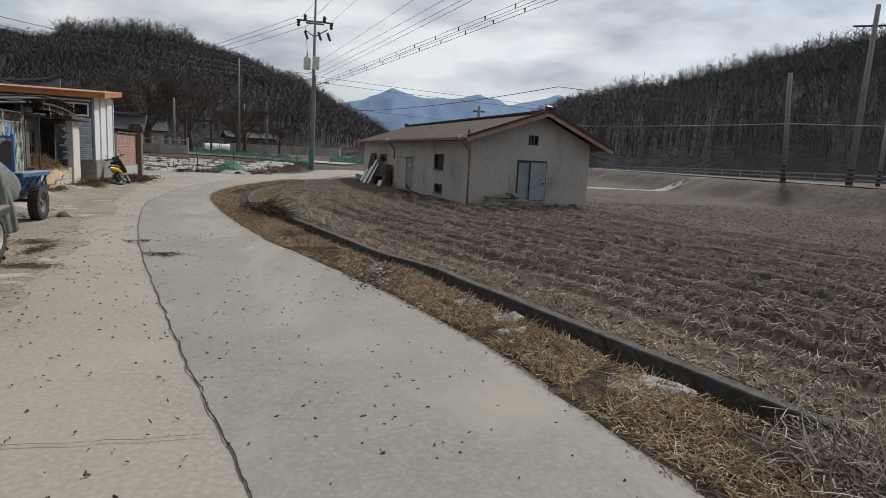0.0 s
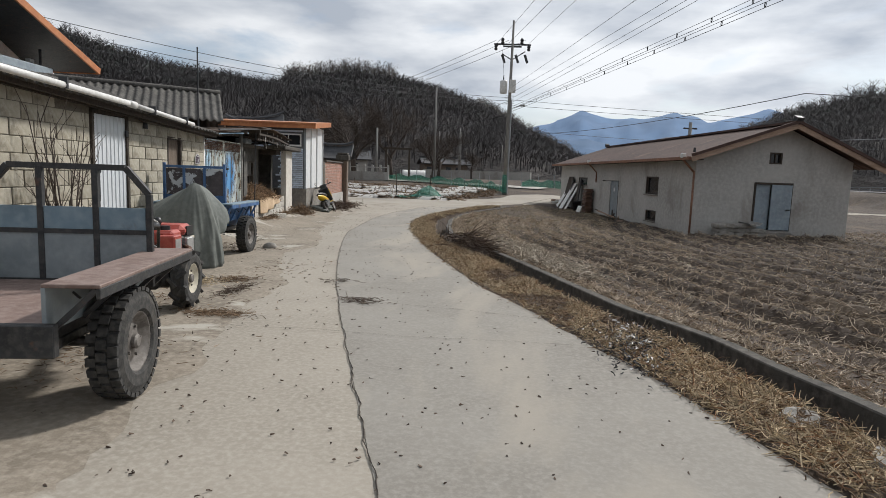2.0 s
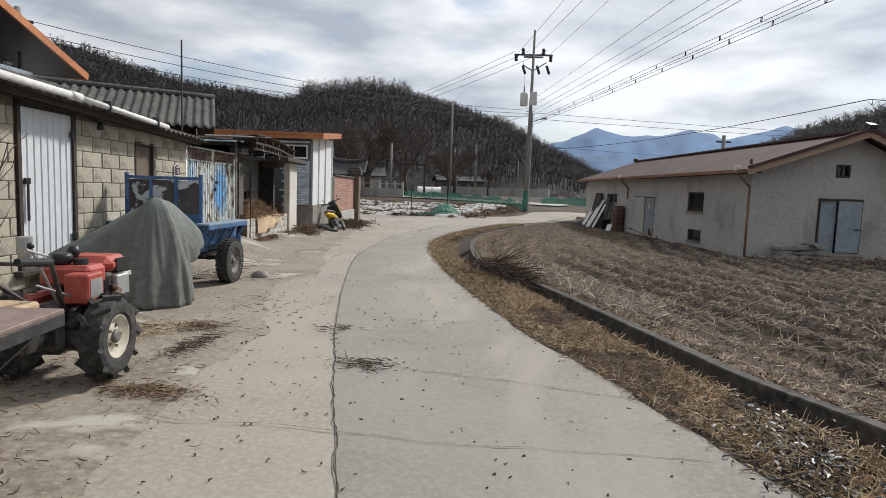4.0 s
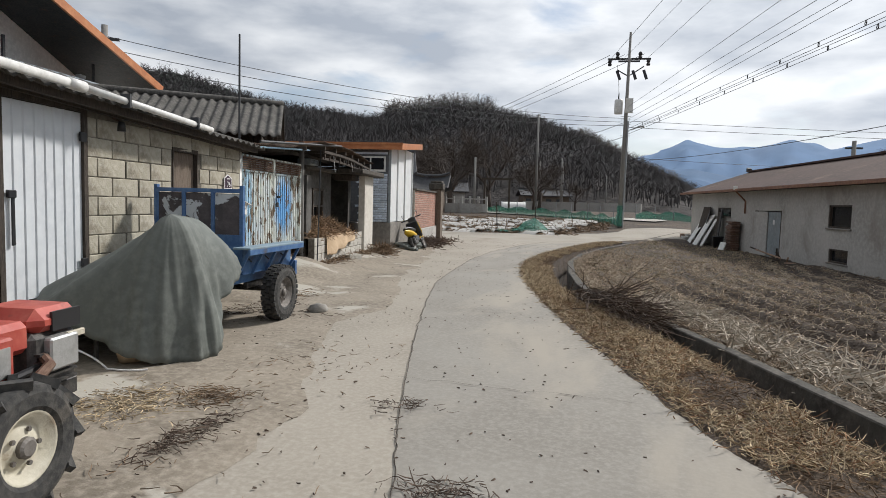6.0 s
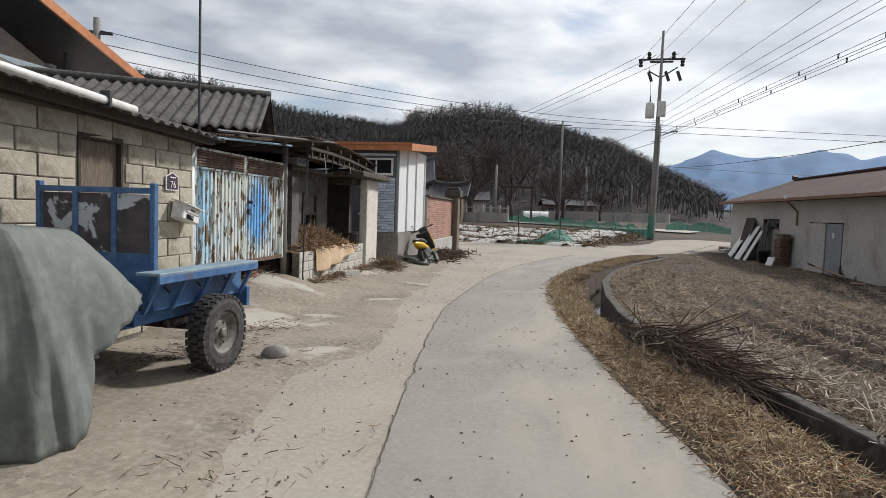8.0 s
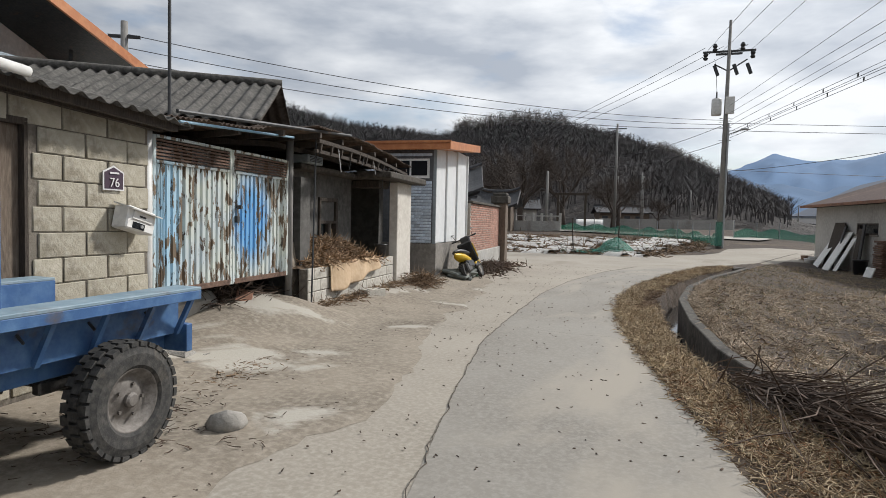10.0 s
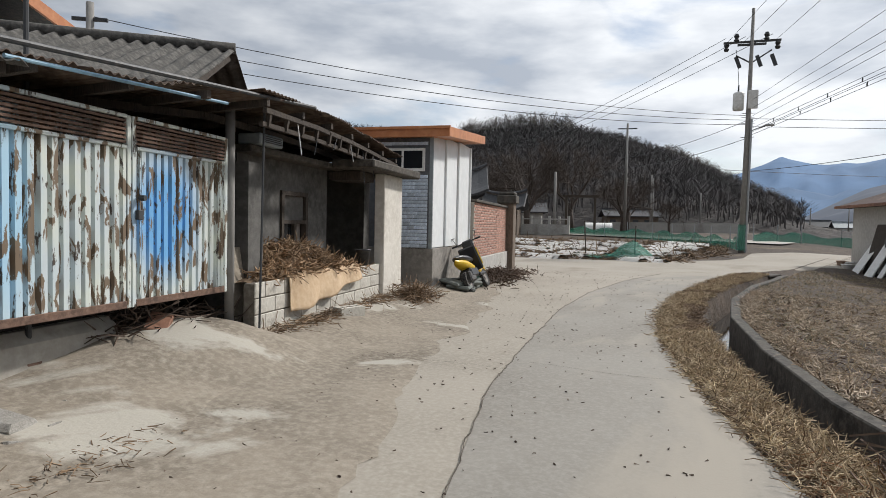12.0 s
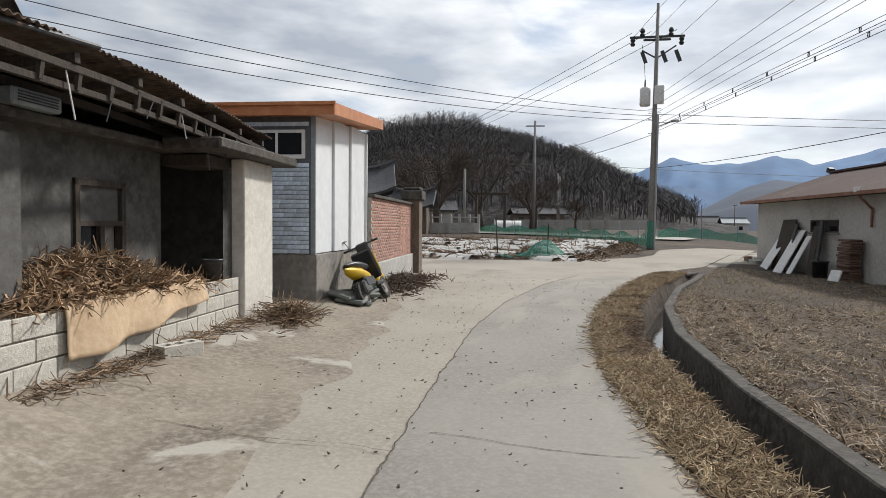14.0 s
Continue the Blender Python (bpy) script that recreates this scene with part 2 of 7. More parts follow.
M["blue_light"] = weathered("pale_blue_frame", (0.20, 0.36, 0.48), (0.14, 0.25, 0.34), (0.30, 0.45, 0.55), 0.55, big=2.5, fine=12.0,
                            stain=(0.14, 0.10, 0.08), stain_scale=5.0, stain_lo=0.6, stain_hi=0.75)
M["tyre"] = weathered("worn_rubber", (0.04, 0.039, 0.038), (0.025, 0.025, 0.024), (0.085, 0.08, 0.072), 0.9, big=5.0, fine=22.0, bump=0.3,
                      stain=(0.15, 0.13, 0.105), stain_scale=5.0, stain_lo=0.58, stain_hi=0.8)
M["rim"] = weathered("dusty_steel_rim", (0.17, 0.155, 0.14), (0.10, 0.088, 0.078), (0.25, 0.23, 0.21), 0.65, 0.4, big=5.0, fine=18.0)
M["rim_cream"] = weathered("cream_rim", (0.55, 0.51, 0.40), (0.42, 0.38, 0.29), (0.62, 0.58, 0.48), 0.6, big=4.0, fine=14.0,
                           stain=(0.24, 0.16, 0.10), stain_scale=6.0, stain_lo=0.6, stain_hi=0.72)
M["red"] = weathered("red_engine_paint", (0.42, 0.062, 0.042), (0.27, 0.045, 0.035), (0.50, 0.12, 0.085), 0.45, big=3.0, fine=12.0, bump=0.1,
                     stain=(0.10, 0.06, 0.05), stain_scale=5.0, stain_lo=0.6, stain_hi=0.75)
M["orange_red"] = weathered("orange_red_paint", (0.52, 0.125, 0.05), (0.40, 0.09, 0.04), (0.58, 0.2, 0.1), 0.45, big=3.0, fine=12.0, bump=0.1)
M["engine"] = weathered("greasy_iron", (0.065, 0.062, 0.06), (0.03, 0.029, 0.028), (0.14, 0.13, 0.12), 0.5, 0.5, big=5.0, fine=18.0, bump=0.3)
M["silver"] = weathered("dull_aluminium", (0.45, 0.45, 0.44), (0.33, 0.33, 0.32), (0.55, 0.55, 0.54), 0.45, 0.6, big=4.0, fine=16.0)
M["tarp"] = weathered("grey_green_tarp", (0.135, 0.148, 0.134), (0.092, 0.10, 0.09), (0.175, 0.188, 0.17), 0.8, big=1.2, fine=10.0, bump=0.15,
                      stain=(0.185, 0.192, 0.172), stain_scale=1.4, stain_lo=0.56, stain_hi=0.8)
M["gutter"] = weathered("white_pvc", (0.66, 0.655, 0.63), (0.52, 0.51, 0.48), None, 0.5, big=2.0, fine=10.0, bump=0.05)
M["white_paint"] = weathered("white_paint", (0.74, 0.73, 0.70), (0.62, 0.61, 0.58), None, 0.6, big=2.0, fine=10.0, bump=0.1)
M["glass"] = plain("dark_window", (0.02, 0.022, 0.025), 0.08)
M["black"] = plain("black_plastic", (0.02, 0.02, 0.022), 0.4)
M["yellow"] = plain("yellow_scooter_paint", (0.72, 0.47, 0.03), 0.3)
M["pole"] = weathered("pole_concrete", (0.235, 0.225, 0.21), (0.17, 0.163, 0.15), (0.29, 0.277, 0.26), 0.9, big=1.0, fine=10.0, stretch=(1, 1, 0.4))
M["wire"] = plain("dark_cable", (0.045, 0.047, 0.05), 0.6)
M["straw"] = weathered("dry_straw", (0.45, 0.345, 0.21), (0.27, 0.20, 0.12), (0.60, 0.49, 0.33), 0.9, big=0.9, fine=6.0, bump=0, by_island=0.4)
M["grey_straw"] = weathered("bleached_stalks", (0.46, 0.365, 0.265), (0.25, 0.19, 0.135), (0.60, 0.51, 0.40), 0.9, big=0.5, fine=4.0, bump=0, by_island=0.45)
M["white_straw"] = weathered("white_stalks", (0.42, 0.36, 0.285), (0.27, 0.225, 0.17), (0.53, 0.47, 0.385), 0.9, big=0.7, fine=5.0, bump=0, by_island=0.35)
M["litter"] = weathered("brown_litter", (0.21, 0.14, 0.085), (0.085, 0.057, 0.038), (0.28, 0.19, 0.115), 0.95, big=0.7, fine=5.0, bump=0, by_island=0.5)
M["red_litter"] = weathered("reddish_litter", (0.26, 0.135, 0.068), (0.16, 0.085, 0.045), (0.36, 0.22, 0.12), 0.95, big=0.7, fine=5.0, bump=0, by_island=0.45)
M["twig"] = weathered("dark_twigs", (0.10, 0.067, 0.048), (0.058, 0.041, 0.031), (0.155, 0.11, 0.08), 0.95, big=0.9, fine=6.0, bump=0, by_island=0.35)
M["stalk"] = weathered("tan_bean_stalks", (0.31, 0.20, 0.115), (0.155, 0.098, 0.056), (0.43, 0.305, 0.19), 0.9, big=0.9, fine=6.0, bump=0, by_island=0.6)
M["grass"] = weathered("winter_grass", (0.12, 0.125, 0.055), (0.085, 0.085, 0.042), (0.19, 0.18, 0.09), 0.95, big=0.8, fine=6.0, bump=0, by_island=0.35)
M["cloth"] = weathered("tan_sacking", (0.50, 0.36, 0.225), (0.40, 0.28, 0.17), (0.58, 0.44, 0.30), 0.9, big=2.0, fine=14.0, bump=0.3)
M["rock"] = weathered("field_stone", (0.30, 0.28, 0.25), (0.21, 0.195, 0.17), (0.38, 0.36, 0.325), 0.9, big=2.5, fine=14.0, bump=0.6)
M["forest_floor"] = weathered("winter_hillside", (0.078, 0.069, 0.064), (0.054, 0.05, 0.049), (0.10, 0.088, 0.08), 1.0, big=0.02, fine=0.25, bump=0.6, bump_dist=2.0, stretch=(1, 1, 0.35))
M["bare_tree"] = weathered("bare_branches", (0.082, 0.075, 0.074), (0.062, 0.058, 0.059), (0.105, 0.095, 0.092), 1.0, big=0.03, fine=0.4, bump=0, by_island=0.4)
M["pale_tree"] = weathered("pale_bare_trunks", (0.20, 0.18, 0.165), (0.13, 0.118, 0.108), (0.27, 0.245, 0.225), 1.0, big=0.05, fine=0.5, bump=0, by_island=0.3)
M["pine"] = weathered("dark_pine", (0.042, 0.050, 0.043), (0.030, 0.036, 0.033), (0.062, 0.068, 0.056), 1.0, big=0.05, fine=0.6, bump=0, by_island=0.4)
M["near_tree"] = weathered("near_bark", (0.085, 0.066, 0.054), (0.055, 0.044, 0.037), (0.12, 0.095, 0.08), 0.95, big=2.0, fine=10.0, bump=0.4)
M["net"] = weathered("green_net", (0.06, 0.30, 0.21), (0.04, 0.22, 0.155), (0.10, 0.38, 0.28), 0.7, big=0.6, fine=6.0, bump=0.2)
M["net"].node_tree.nodes["Principled BSDF"].inputs["Alpha"].default_value = 0.55
M["mulch"] = weathered("white_mulch_film", (0.56, 0.54, 0.50), (0.36, 0.33, 0.29), (0.66, 0.64, 0.60), 0.55, big=1.0, fine=5.0, bump=0.5, by_island=0.2)
M["tile_roof"] = weathered("black_clay_tile", (0.055, 0.056, 0.06), (0.035, 0.036, 0.039), (0.095, 0.095, 0.10), 0.75, big=1.0, fine=8.0)
M["blue_roof"] = weathered("blue_steel_roof", (0.10, 0.30, 0.58), (0.08, 0.24, 0.48), None, 0.5)
M["cream_wall"] = weathered("cream_wall", (0.56, 0.52, 0.43), (0.47, 0.43, 0.35), None, 0.85)
M["asphalt"] = weathered("asphalt", (0.085, 0.085, 0.087), (0.065, 0.065, 0.067), None, 0.9)
M["guard"] = plain("galvanised_rail", (0.36, 0.37, 0.38), 0.45, 0.5)
M["maroon"] = plain("dark_maroon_plate", (0.06, 0.035, 0.055), 0.5)
M["letters"] = plain("white_lettering", (0.72, 0.71, 0.70), 0.6)
M["grey_door"] = weathered("grey_blue_steel_door", (0.27, 0.325, 0.365), (0.20, 0.24, 0.27), (0.33, 0.385, 0.42), 0.55, big=1.2, fine=8.0, bump=0.1,
                           stain=(0.22, 0.19, 0.165), stain_scale=2.0, stain_lo=0.62, stain_hi=0.8)
M["far_blue"] = None


# Aerial haze is put into the colour: bluish base plus emission.
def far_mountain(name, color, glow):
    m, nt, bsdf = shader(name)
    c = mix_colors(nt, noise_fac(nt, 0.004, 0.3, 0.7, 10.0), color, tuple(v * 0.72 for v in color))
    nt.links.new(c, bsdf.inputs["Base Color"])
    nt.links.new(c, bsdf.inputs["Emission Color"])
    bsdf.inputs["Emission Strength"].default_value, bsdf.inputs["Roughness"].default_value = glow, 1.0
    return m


M["far_blue"] = far_mountain("haze_painted_mountain", (0.088, 0.155, 0.265), 0.45)
M["mid_far"] = far_mountain("haze_painted_foothill", (0.062, 0.115, 0.20), 0.42)
M["mid_blue"] = far_mountain("haze_painted_hill", (0.06, 0.075, 0.105), 0.3)


def gate_material():
    """Pale enamel flaked in patches down to rust, a brighter blue sprayed on one leaf."""
    m, nt, bsdf = shader("flaking_gate_paint")
    c = mix_colors(nt, noise_fac(nt, 2.2, 0.38, 0.62), (0.58, 0.61, 0.55), (0.50, 0.56, 0.58))
    co = nt.nodes.new("ShaderNodeTexCoord")

    def spray(colour, place, size, reach):
        nonlocal c
        gr = nt.nodes.new("ShaderNodeTexGradient")
        gr.gradient_type = "SPHERICAL"
        mp = nt.nodes.new("ShaderNodeMapping")
        mp.inputs["Location"].default_value = (0, -place[0] * size[0], -place[1] * size[1])
        mp.inputs["Scale"].default_value = (0.5, *size)
        nt.links.new(co.outputs["Object"], mp.inputs["Vector"])
        nt.links.new(mp.outputs["Vector"], gr.inputs["Vector"])
        r = nt.nodes.new("ShaderNodeMapRange")
        r.inputs["From Max"].default_value = reach
        nt.links.new(gr.outputs["Fac"], r.inputs["Value"])
        c = mix_colors(nt, r.outputs["Result"], c, colour)

    spray((0.14, 0.37, 0.66), (1.72, 0.74), (2.0, 1.5), 0.5)
    spray((0.36, 0.55, 0.68), (0.22, 0.75), (3.2, 1.0), 0.6)
    c = mix_colors(nt, noise_fac(nt, 5.5, 0.535, 0.56, 7.0, (1.9, 1.9, 0.62), 0.5), c, (0.16, 0.115, 0.075))
    c = mix_colors(nt, noise_fac(nt, 9.0, 0.60, 0.63, 6.0, (1.8, 1.8, 0.5)), c, (0.06, 0.045, 0.036))
    nt.links.new(c, bsdf.inputs["Base Color"])
    bsdf.inputs["Roughness"].default_value = 0.65
    b = nt.nodes.new("ShaderNodeBump")
    b.inputs["Strength"].default_value, b.inputs["Distance"].default_value = 0.3, 0.004
    nt.links.new(noise_fac(nt, 5.5, 0.53, 0.56, 7.0, (1.9, 1.9, 0.62), 0.5), b.inputs["Height"])
    nt.links.new(b.outputs["Normal"], bsdf.inputs["Normal"])
    return m


M["gate"] = gate_material()


# ---- mesh helpers ----
def mesh_of(bm, name, material, smooth=False):
    me = bpy.data.meshes.new(name)
    bmesh.ops.recalc_face_normals(bm, faces=bm.faces)
    bm.to_mesh(me)
    bm.free()
    if material:
        me.materials.append(material)
    if smooth:
        for p in me.polygons:
            p.use_smooth = True
    return me


def part(name, bm, material, parent, label="", smooth=False, at=None):
    ob = new(name, mesh_of(bm, name, material, smooth) if isinstance(bm, bmesh.types.BMesh) else bm)
    ob.parent = parent
    if at is not None:
        ob.matrix_basis = at
    if label:
        tagged(ob, label)
    return ob


def thing(name, m, label, category, group="", kind=""):
    ob = new(name)
    ob.empty_display_size = 0.2
    ob.matrix_basis = m
    return tagged(ob, label, category, group, kind)


def solid(name, bm, material, m, label, category, group="", kind="", smooth=False):
    ob = new(name, mesh_of(bm, name, material, smooth))
    ob.matrix_basis = m
    return tagged(ob, label, category, group, kind)


def box(x0, x1, y0, y1, z0, z1, bevel=0.0, bm=None, m=None):
    bm = bm or bmesh.new()
    tmp = bmesh.new() if bevel else bm
    vs = [tmp.verts.new((x, y, z)) for z in (z0, z1) for y in (y0, y1) for x in (x0, x1)]
    if m is not None and not bevel:
        for v in vs:
            v.co = m @ v.co
    for f in ((0, 2, 3, 1), (4, 5, 7, 6), (0, 1, 5, 4), (2, 6, 7, 3), (0, 4, 6, 2), (1, 3, 7, 5)):
        tmp.faces.new([vs[i] for i in f])
    if bevel:
        bmesh.ops.bevel(tmp, geom=tmp.edges[:], offset=bevel, segments=1, affect="EDGES")
        join(bm, tmp, m)
    return bm


def join(bm, other, m=None):
    made = {}
    for v in other.verts:
        made[v] = bm.verts.new(m @ v.co if m is not None else v.co)
    for f in other.faces:
        bm.faces.new([made[v] for v in f.verts])
    other.free()
    return bm


def rod(a, b, r, r2=None, n=8, bm=None):
    """A round bar from a to b."""
    bm = bm or bmesh.new()
    a, b = Vector(a), Vector(b)
    q = (b - a).to_track_quat("Z", "Y")
    r2 = r if r2 is None else r2
    rings = []
    for p, rad in ((a, r), (b, r2)):
        rings.append([bm.verts.new(p + q @ Vector((math.cos(6.28318 * i / n) * rad, math.sin(6.28318 * i / n) * rad, 0))) for i in range(n)])
    for i in range(n):
        bm.faces.new((rings[0][i], rings[0][(i + 1) % n], rings[1][(i + 1) % n], rings[1][i]))
    bm.faces.new(rings[0][::-1])
    bm.faces.new(rings[1])
    return bm


def tube(points, r, n=5, bm=None):
    """One continuous round bar along points."""
    bm = bm or bmesh.new()
    points = [Vector(p) for p in points]
    prev = None
    for i, p in enumerate(points):
        d = points[min(i + 1, len(points) - 1)] - points[max(i - 1, 0)]
        q = d.to_track_quat("Z", "Y")
        ring = [bm.verts.new(p + q @ Vector((math.cos(6.28318 * k / n) * r, math.sin(6.28318 * k / n) * r, 0))) for k in range(n)]
        if prev:
            for k in range(n):
                bm.faces.new((prev[k], prev[(k + 1) % n], ring[(k + 1) % n], ring[k]))
        else:
            bm.faces.new(ring[::-1])
        prev = ring
    bm.faces.new(prev)
    return bm


def lathe(profile, n=24, axis="X", bm=None, center=(0, 0, 0)):
    """Turn (radius, along) pairs about an axis."""
    bm = bm or bmesh.new()
    rings = []
    for r, h in profile:
        ring = []
        for i in range(n):
            c, s = math.cos(6.2831853 * i / n) * r, math.sin(6.2831853 * i / n) * r
            p = (h, c, s) if axis == "X" else (c, s, h)
            ring.append(bm.verts.new(Vector(p) + Vector(center)))
        rings.append(ring)
    for a, b in zip(rings, rings[1:]):
        for i in range(n):
            bm.faces.new((a[i], a[(i + 1) % n], b[(i + 1) % n], b[i]))
    return bm


def beam(a, b, w, h, bm=None, up=(0, 0, 1)):
    """A squared bar from a to b, w wide and h high."""
    bm = bm or bmesh.new()
    a, b = Vector(a), Vector(b)
    d = (b - a).normalized()
    side = d.cross(Vector(up))
    side = side.normalized() if side.length > 1e-4 else Vector((1, 0, 0))
    top = side.cross(d)
    vs = [bm.verts.new(p + side * sx * w / 2 + top * sz * h / 2) for p in (a, b) for sx, sz in ((-1, -1), (1, -1), (1, 1), (-1, 1))]
    for f in ((3, 2, 1, 0), (4, 5, 6, 7), (0, 1, 5, 4), (1, 2, 6, 5), (2, 3, 7, 6), (3, 0, 4, 7)):
        bm.faces.new([vs[i] for i in f])
    return bm


def sheet(fn, us, vs, thick=0.0, bm=None):
    """A surface fn(u, v) over a grid, given a thickness if asked."""
    bm = bm or bmesh.new()
    grid = [[bm.verts.new(fn(u, v)) for v in vs] for u in us]
    for i in range(len(us) - 1):
        for j in range(len(vs) - 1):
            bm.faces.new((grid[i][j], grid[i + 1][j], grid[i + 1][j + 1], grid[i][j + 1]))
    if thick:
        bmesh.ops.recalc_face_normals(bm, faces=bm.faces)
        bmesh.ops.solidify(bm, geom=bm.faces[:], thickness=thick)
    return bm


def lin(a, b, n):
    return [a + (b - a) * i / n for i in range(n + 1)]


def smooth01(x):
    x = max(0.0, min(1.0, x))
    return x * x * (3 - 2 * x)


def at_y(table, y):
    return float(np.interp(y, [p[0] for p in table], [p[1] for p in table]))


def rough_box(bm, amount, seed=0):
    for v in bm.verts:
        v.co += noise.noise_vector(v.co * 7 + Vector((seed, seed * 2, 0))) * amount
    return bm


def stems(name, pts, dirs, length, width, material, rng, parent=None, label="", category="", bend=0.25, kind="stuff", lift=0.0):
    """Many thin bent three-sided stems, laid at pts along dirs, in one mesh."""
    n = len(pts)
    pts, dirs = np.asarray(pts, float), np.asarray(dirs, float)
    dirs /= np.linalg.norm(dirs, axis=1)[:, None] + 1e-9
    ln = length * rng.uniform(0.4, 1.25, n)[:, None]
    side = np.cross(dirs, rng.normal(size=(n, 3)))
    side /= np.linalg.norm(side, axis=1)[:, None] + 1e-9
    up = np.cross(side, dirs)
    w = (width * rng.uniform(0.6, 1.4, n))[:, None]
    mid = pts + dirs * ln * 0.5 + up * ln * bend * rng.uniform(-0.5, 0.5, n)[:, None]
    end = pts + dirs * ln + side * ln * bend * rng.uniform(-0.6, 0.6, n)[:, None]
    verts, faces = [], []
    ring = [side, -0.5 * side + 0.87 * up, -0.5 * side - 0.87 * up]
    v = np.stack([p + r * w * k for p, k in ((pts, 1.0), (mid, 0.85), (end, 0.45)) for r in ring], 1)
    v[:, :, 2] += lift
    base = (np.arange(n) * 9)[:, None]
    quad = np.array([(a + i, a + (i + 1) % 3, a + 3 + (i + 1) % 3, a + 3 + i) for a in (0, 3) for i in range(3)])
    faces = (base[:, :, None] + quad[None]).reshape(-1, 4)
    me = bpy.data.meshes.new(name)
    me.from_pydata(v.reshape(-1, 3).tolist(), [], faces.tolist())
    me.materials.append(material)
    ob = new(name, me)
    if parent:
        ob.parent = parent
        if label:
            tagged(ob, label)
        return ob
    return tagged(ob, label, category, "", kind)


# ---- ground, road and drain ----
KERB = [(-12, 8.6), (0, 4.75), (2.7, 4.0), (5.5, 2.98), (7.9, 2.13), (9.3, 1.35), (11, 0.68), (12.6, 0.05), (14.3, -0.65), (15.7, -1.42), (17.4, -1.96), (19.4, -2.34), (22, -2.66), (24.7, -2.66), (28, -2.25), (30, -1.8), (32, -1.4), (34, -1.0), (60, 6)]
EDGE = [(-12, 6.0), (0, 3.1), (2.2, 2.62), (4.5, 2.08), (6.6, 1.3), (8.2, 0.55), (9.2, 0.08), (10.4, -0.55), (12, -1.17), (13, -1.55), (15, -2.25), (16.5, -2.73), (18, -3.15), (20, -3.6), (22, -3.8), (24, -3.8), (26, -3.66), (28, -3.42), (30, -3.15), (32, -2.75), (34, -2.1), (36, -1.1), (38, 0.3), (40, 2.5), (42, 7), (44, 14), (46, 30), (60, 60)]
DRAIN_W, KERB_W = 0.42, 0.15
WALL = pose(-6.9, 13.0, 0, 0, 0, 10.5)  # x: out to the road, y: along the house fronts
WALL_INV = WALL.inverted()


def drain_depth(y):
    return -0.52 * smooth01((33.2 - y) / 1.0)


def land(x, y):
    """Height of the natural ground."""
    off = x - at_y(KERB, y)
    z = 0.0
    if off > 0:
        near = smooth01(off / 2.0)
        z = 0.02 - 0.16 * near
        dist = math.hypot(x - 2, y - 16)
        if dist < 45 and y < 34:
            z += near * 0.13 * math.sin(off * 2 * math.pi / 0.72) * smooth01((off - 0.6) / 1.5) * smooth01((24 + (x - 5) * 0.5 - y) / 5 + 0.2)
        z += 0.05 * noise.noise(Vector((x * 1.1, y * 1.1, 0))) * near + 0.03 * noise.noise(Vector((x * 4, y * 4, 3))) * near
        edge_x = 27 + 0.14 * (y - 33)
        bank = smooth01((x - edge_x + 3.2 + 1.2 * noise.noise(Vector((x * 0.25, y * 0.25, 9)))) / 3.2)
        z += 1.25 * bank
    if y > 37 and x < 8:
        z += min(1.0, (y - 37) * 0.028) * smooth01((8 - x) / 8)
    if y > 70 or abs(x) > 70:
        z += 0.4 * noise.noise(Vector((x * 0.03, y * 0.03, 5)))
    v = (WALL_INV @ Vector((x, y, 0)))
    if v.x < 2.0 and -8 < v.y < 18:
        z += 0.20 * smooth01((1.7 - v.x) / 1.6) * smooth01((v.y - 1.0) / 2.0) * smooth01((12 - v.y) / 2.5)
    return z


ys = lin(-60, -8, 8) + lin(-7, 0, 10)[0:] + lin(0.25, 36, 190) + lin(37, 60, 40) + lin(63, 120, 18) + lin(140, 600, 12) + [900, 1500, 2600]
offs_left = [-2500, -1200, -600, -300, -150, -80, -50, -35, -25, -18, -13, -10, -8, -6.5, -5, -4, -3, -2.3, -1.8, -1.4, -1.15, -0.95, -0.8, -0.68]
offs_right = [0.0] + lin(0.06, 13, 96) + lin(13.4, 34, 60) + [36, 39, 43, 50, 60, 80, 110, 150, 220, 350, 600, 1200, 2500]
bm = bmesh.new()
rows = []
for y in ys:
    kx, dd = at_y(KERB, y), drain_depth(y)
    row = []
    for o in offs_left:
        x = kx + o
        z = land(x, y) - (0.035 if x < at_y(EDGE, y) - 0.03 else -0.015 - 0.03 * noise.noise(Vector((x * 3, y * 3, 1))))
        row.append(bm.verts.new((x, y, z)))
    wob = 0.05 * noise.noise(Vector((0, y * 1.7, 4)))
    for o, z in ((-KERB_W - DRAIN_W + wob, 0.02), (-KERB_W - DRAIN_W + 0.10 + wob, dd * 0.75), (-KERB_W - DRAIN_W + 0.17, dd), (-KERB_W + 0.02, dd), (-0.02, dd * 0.5)):
        row.append(bm.verts.new((kx + o, y, z + (land(kx, y) if y > 37 else 0) - (0.0 if z > 0 else 0.03))))
    for o in offs_right:
        row.append(bm.verts.new((kx + o, y, land(kx + o, y) - (0.02 if o == 0 else 0))))
    rows.append(row)
for a, b in zip(rows, rows[1:]):
    for i in range(len(a) - 1):
        bm.faces.new((a[i], a[i + 1], b[i + 1], b[i]))
ground = solid("ground", bm, M["soil"], Matrix(), "dark ploughed soil with a sunken ditch, reaching the hills", "ground", kind="structure", smooth=True)

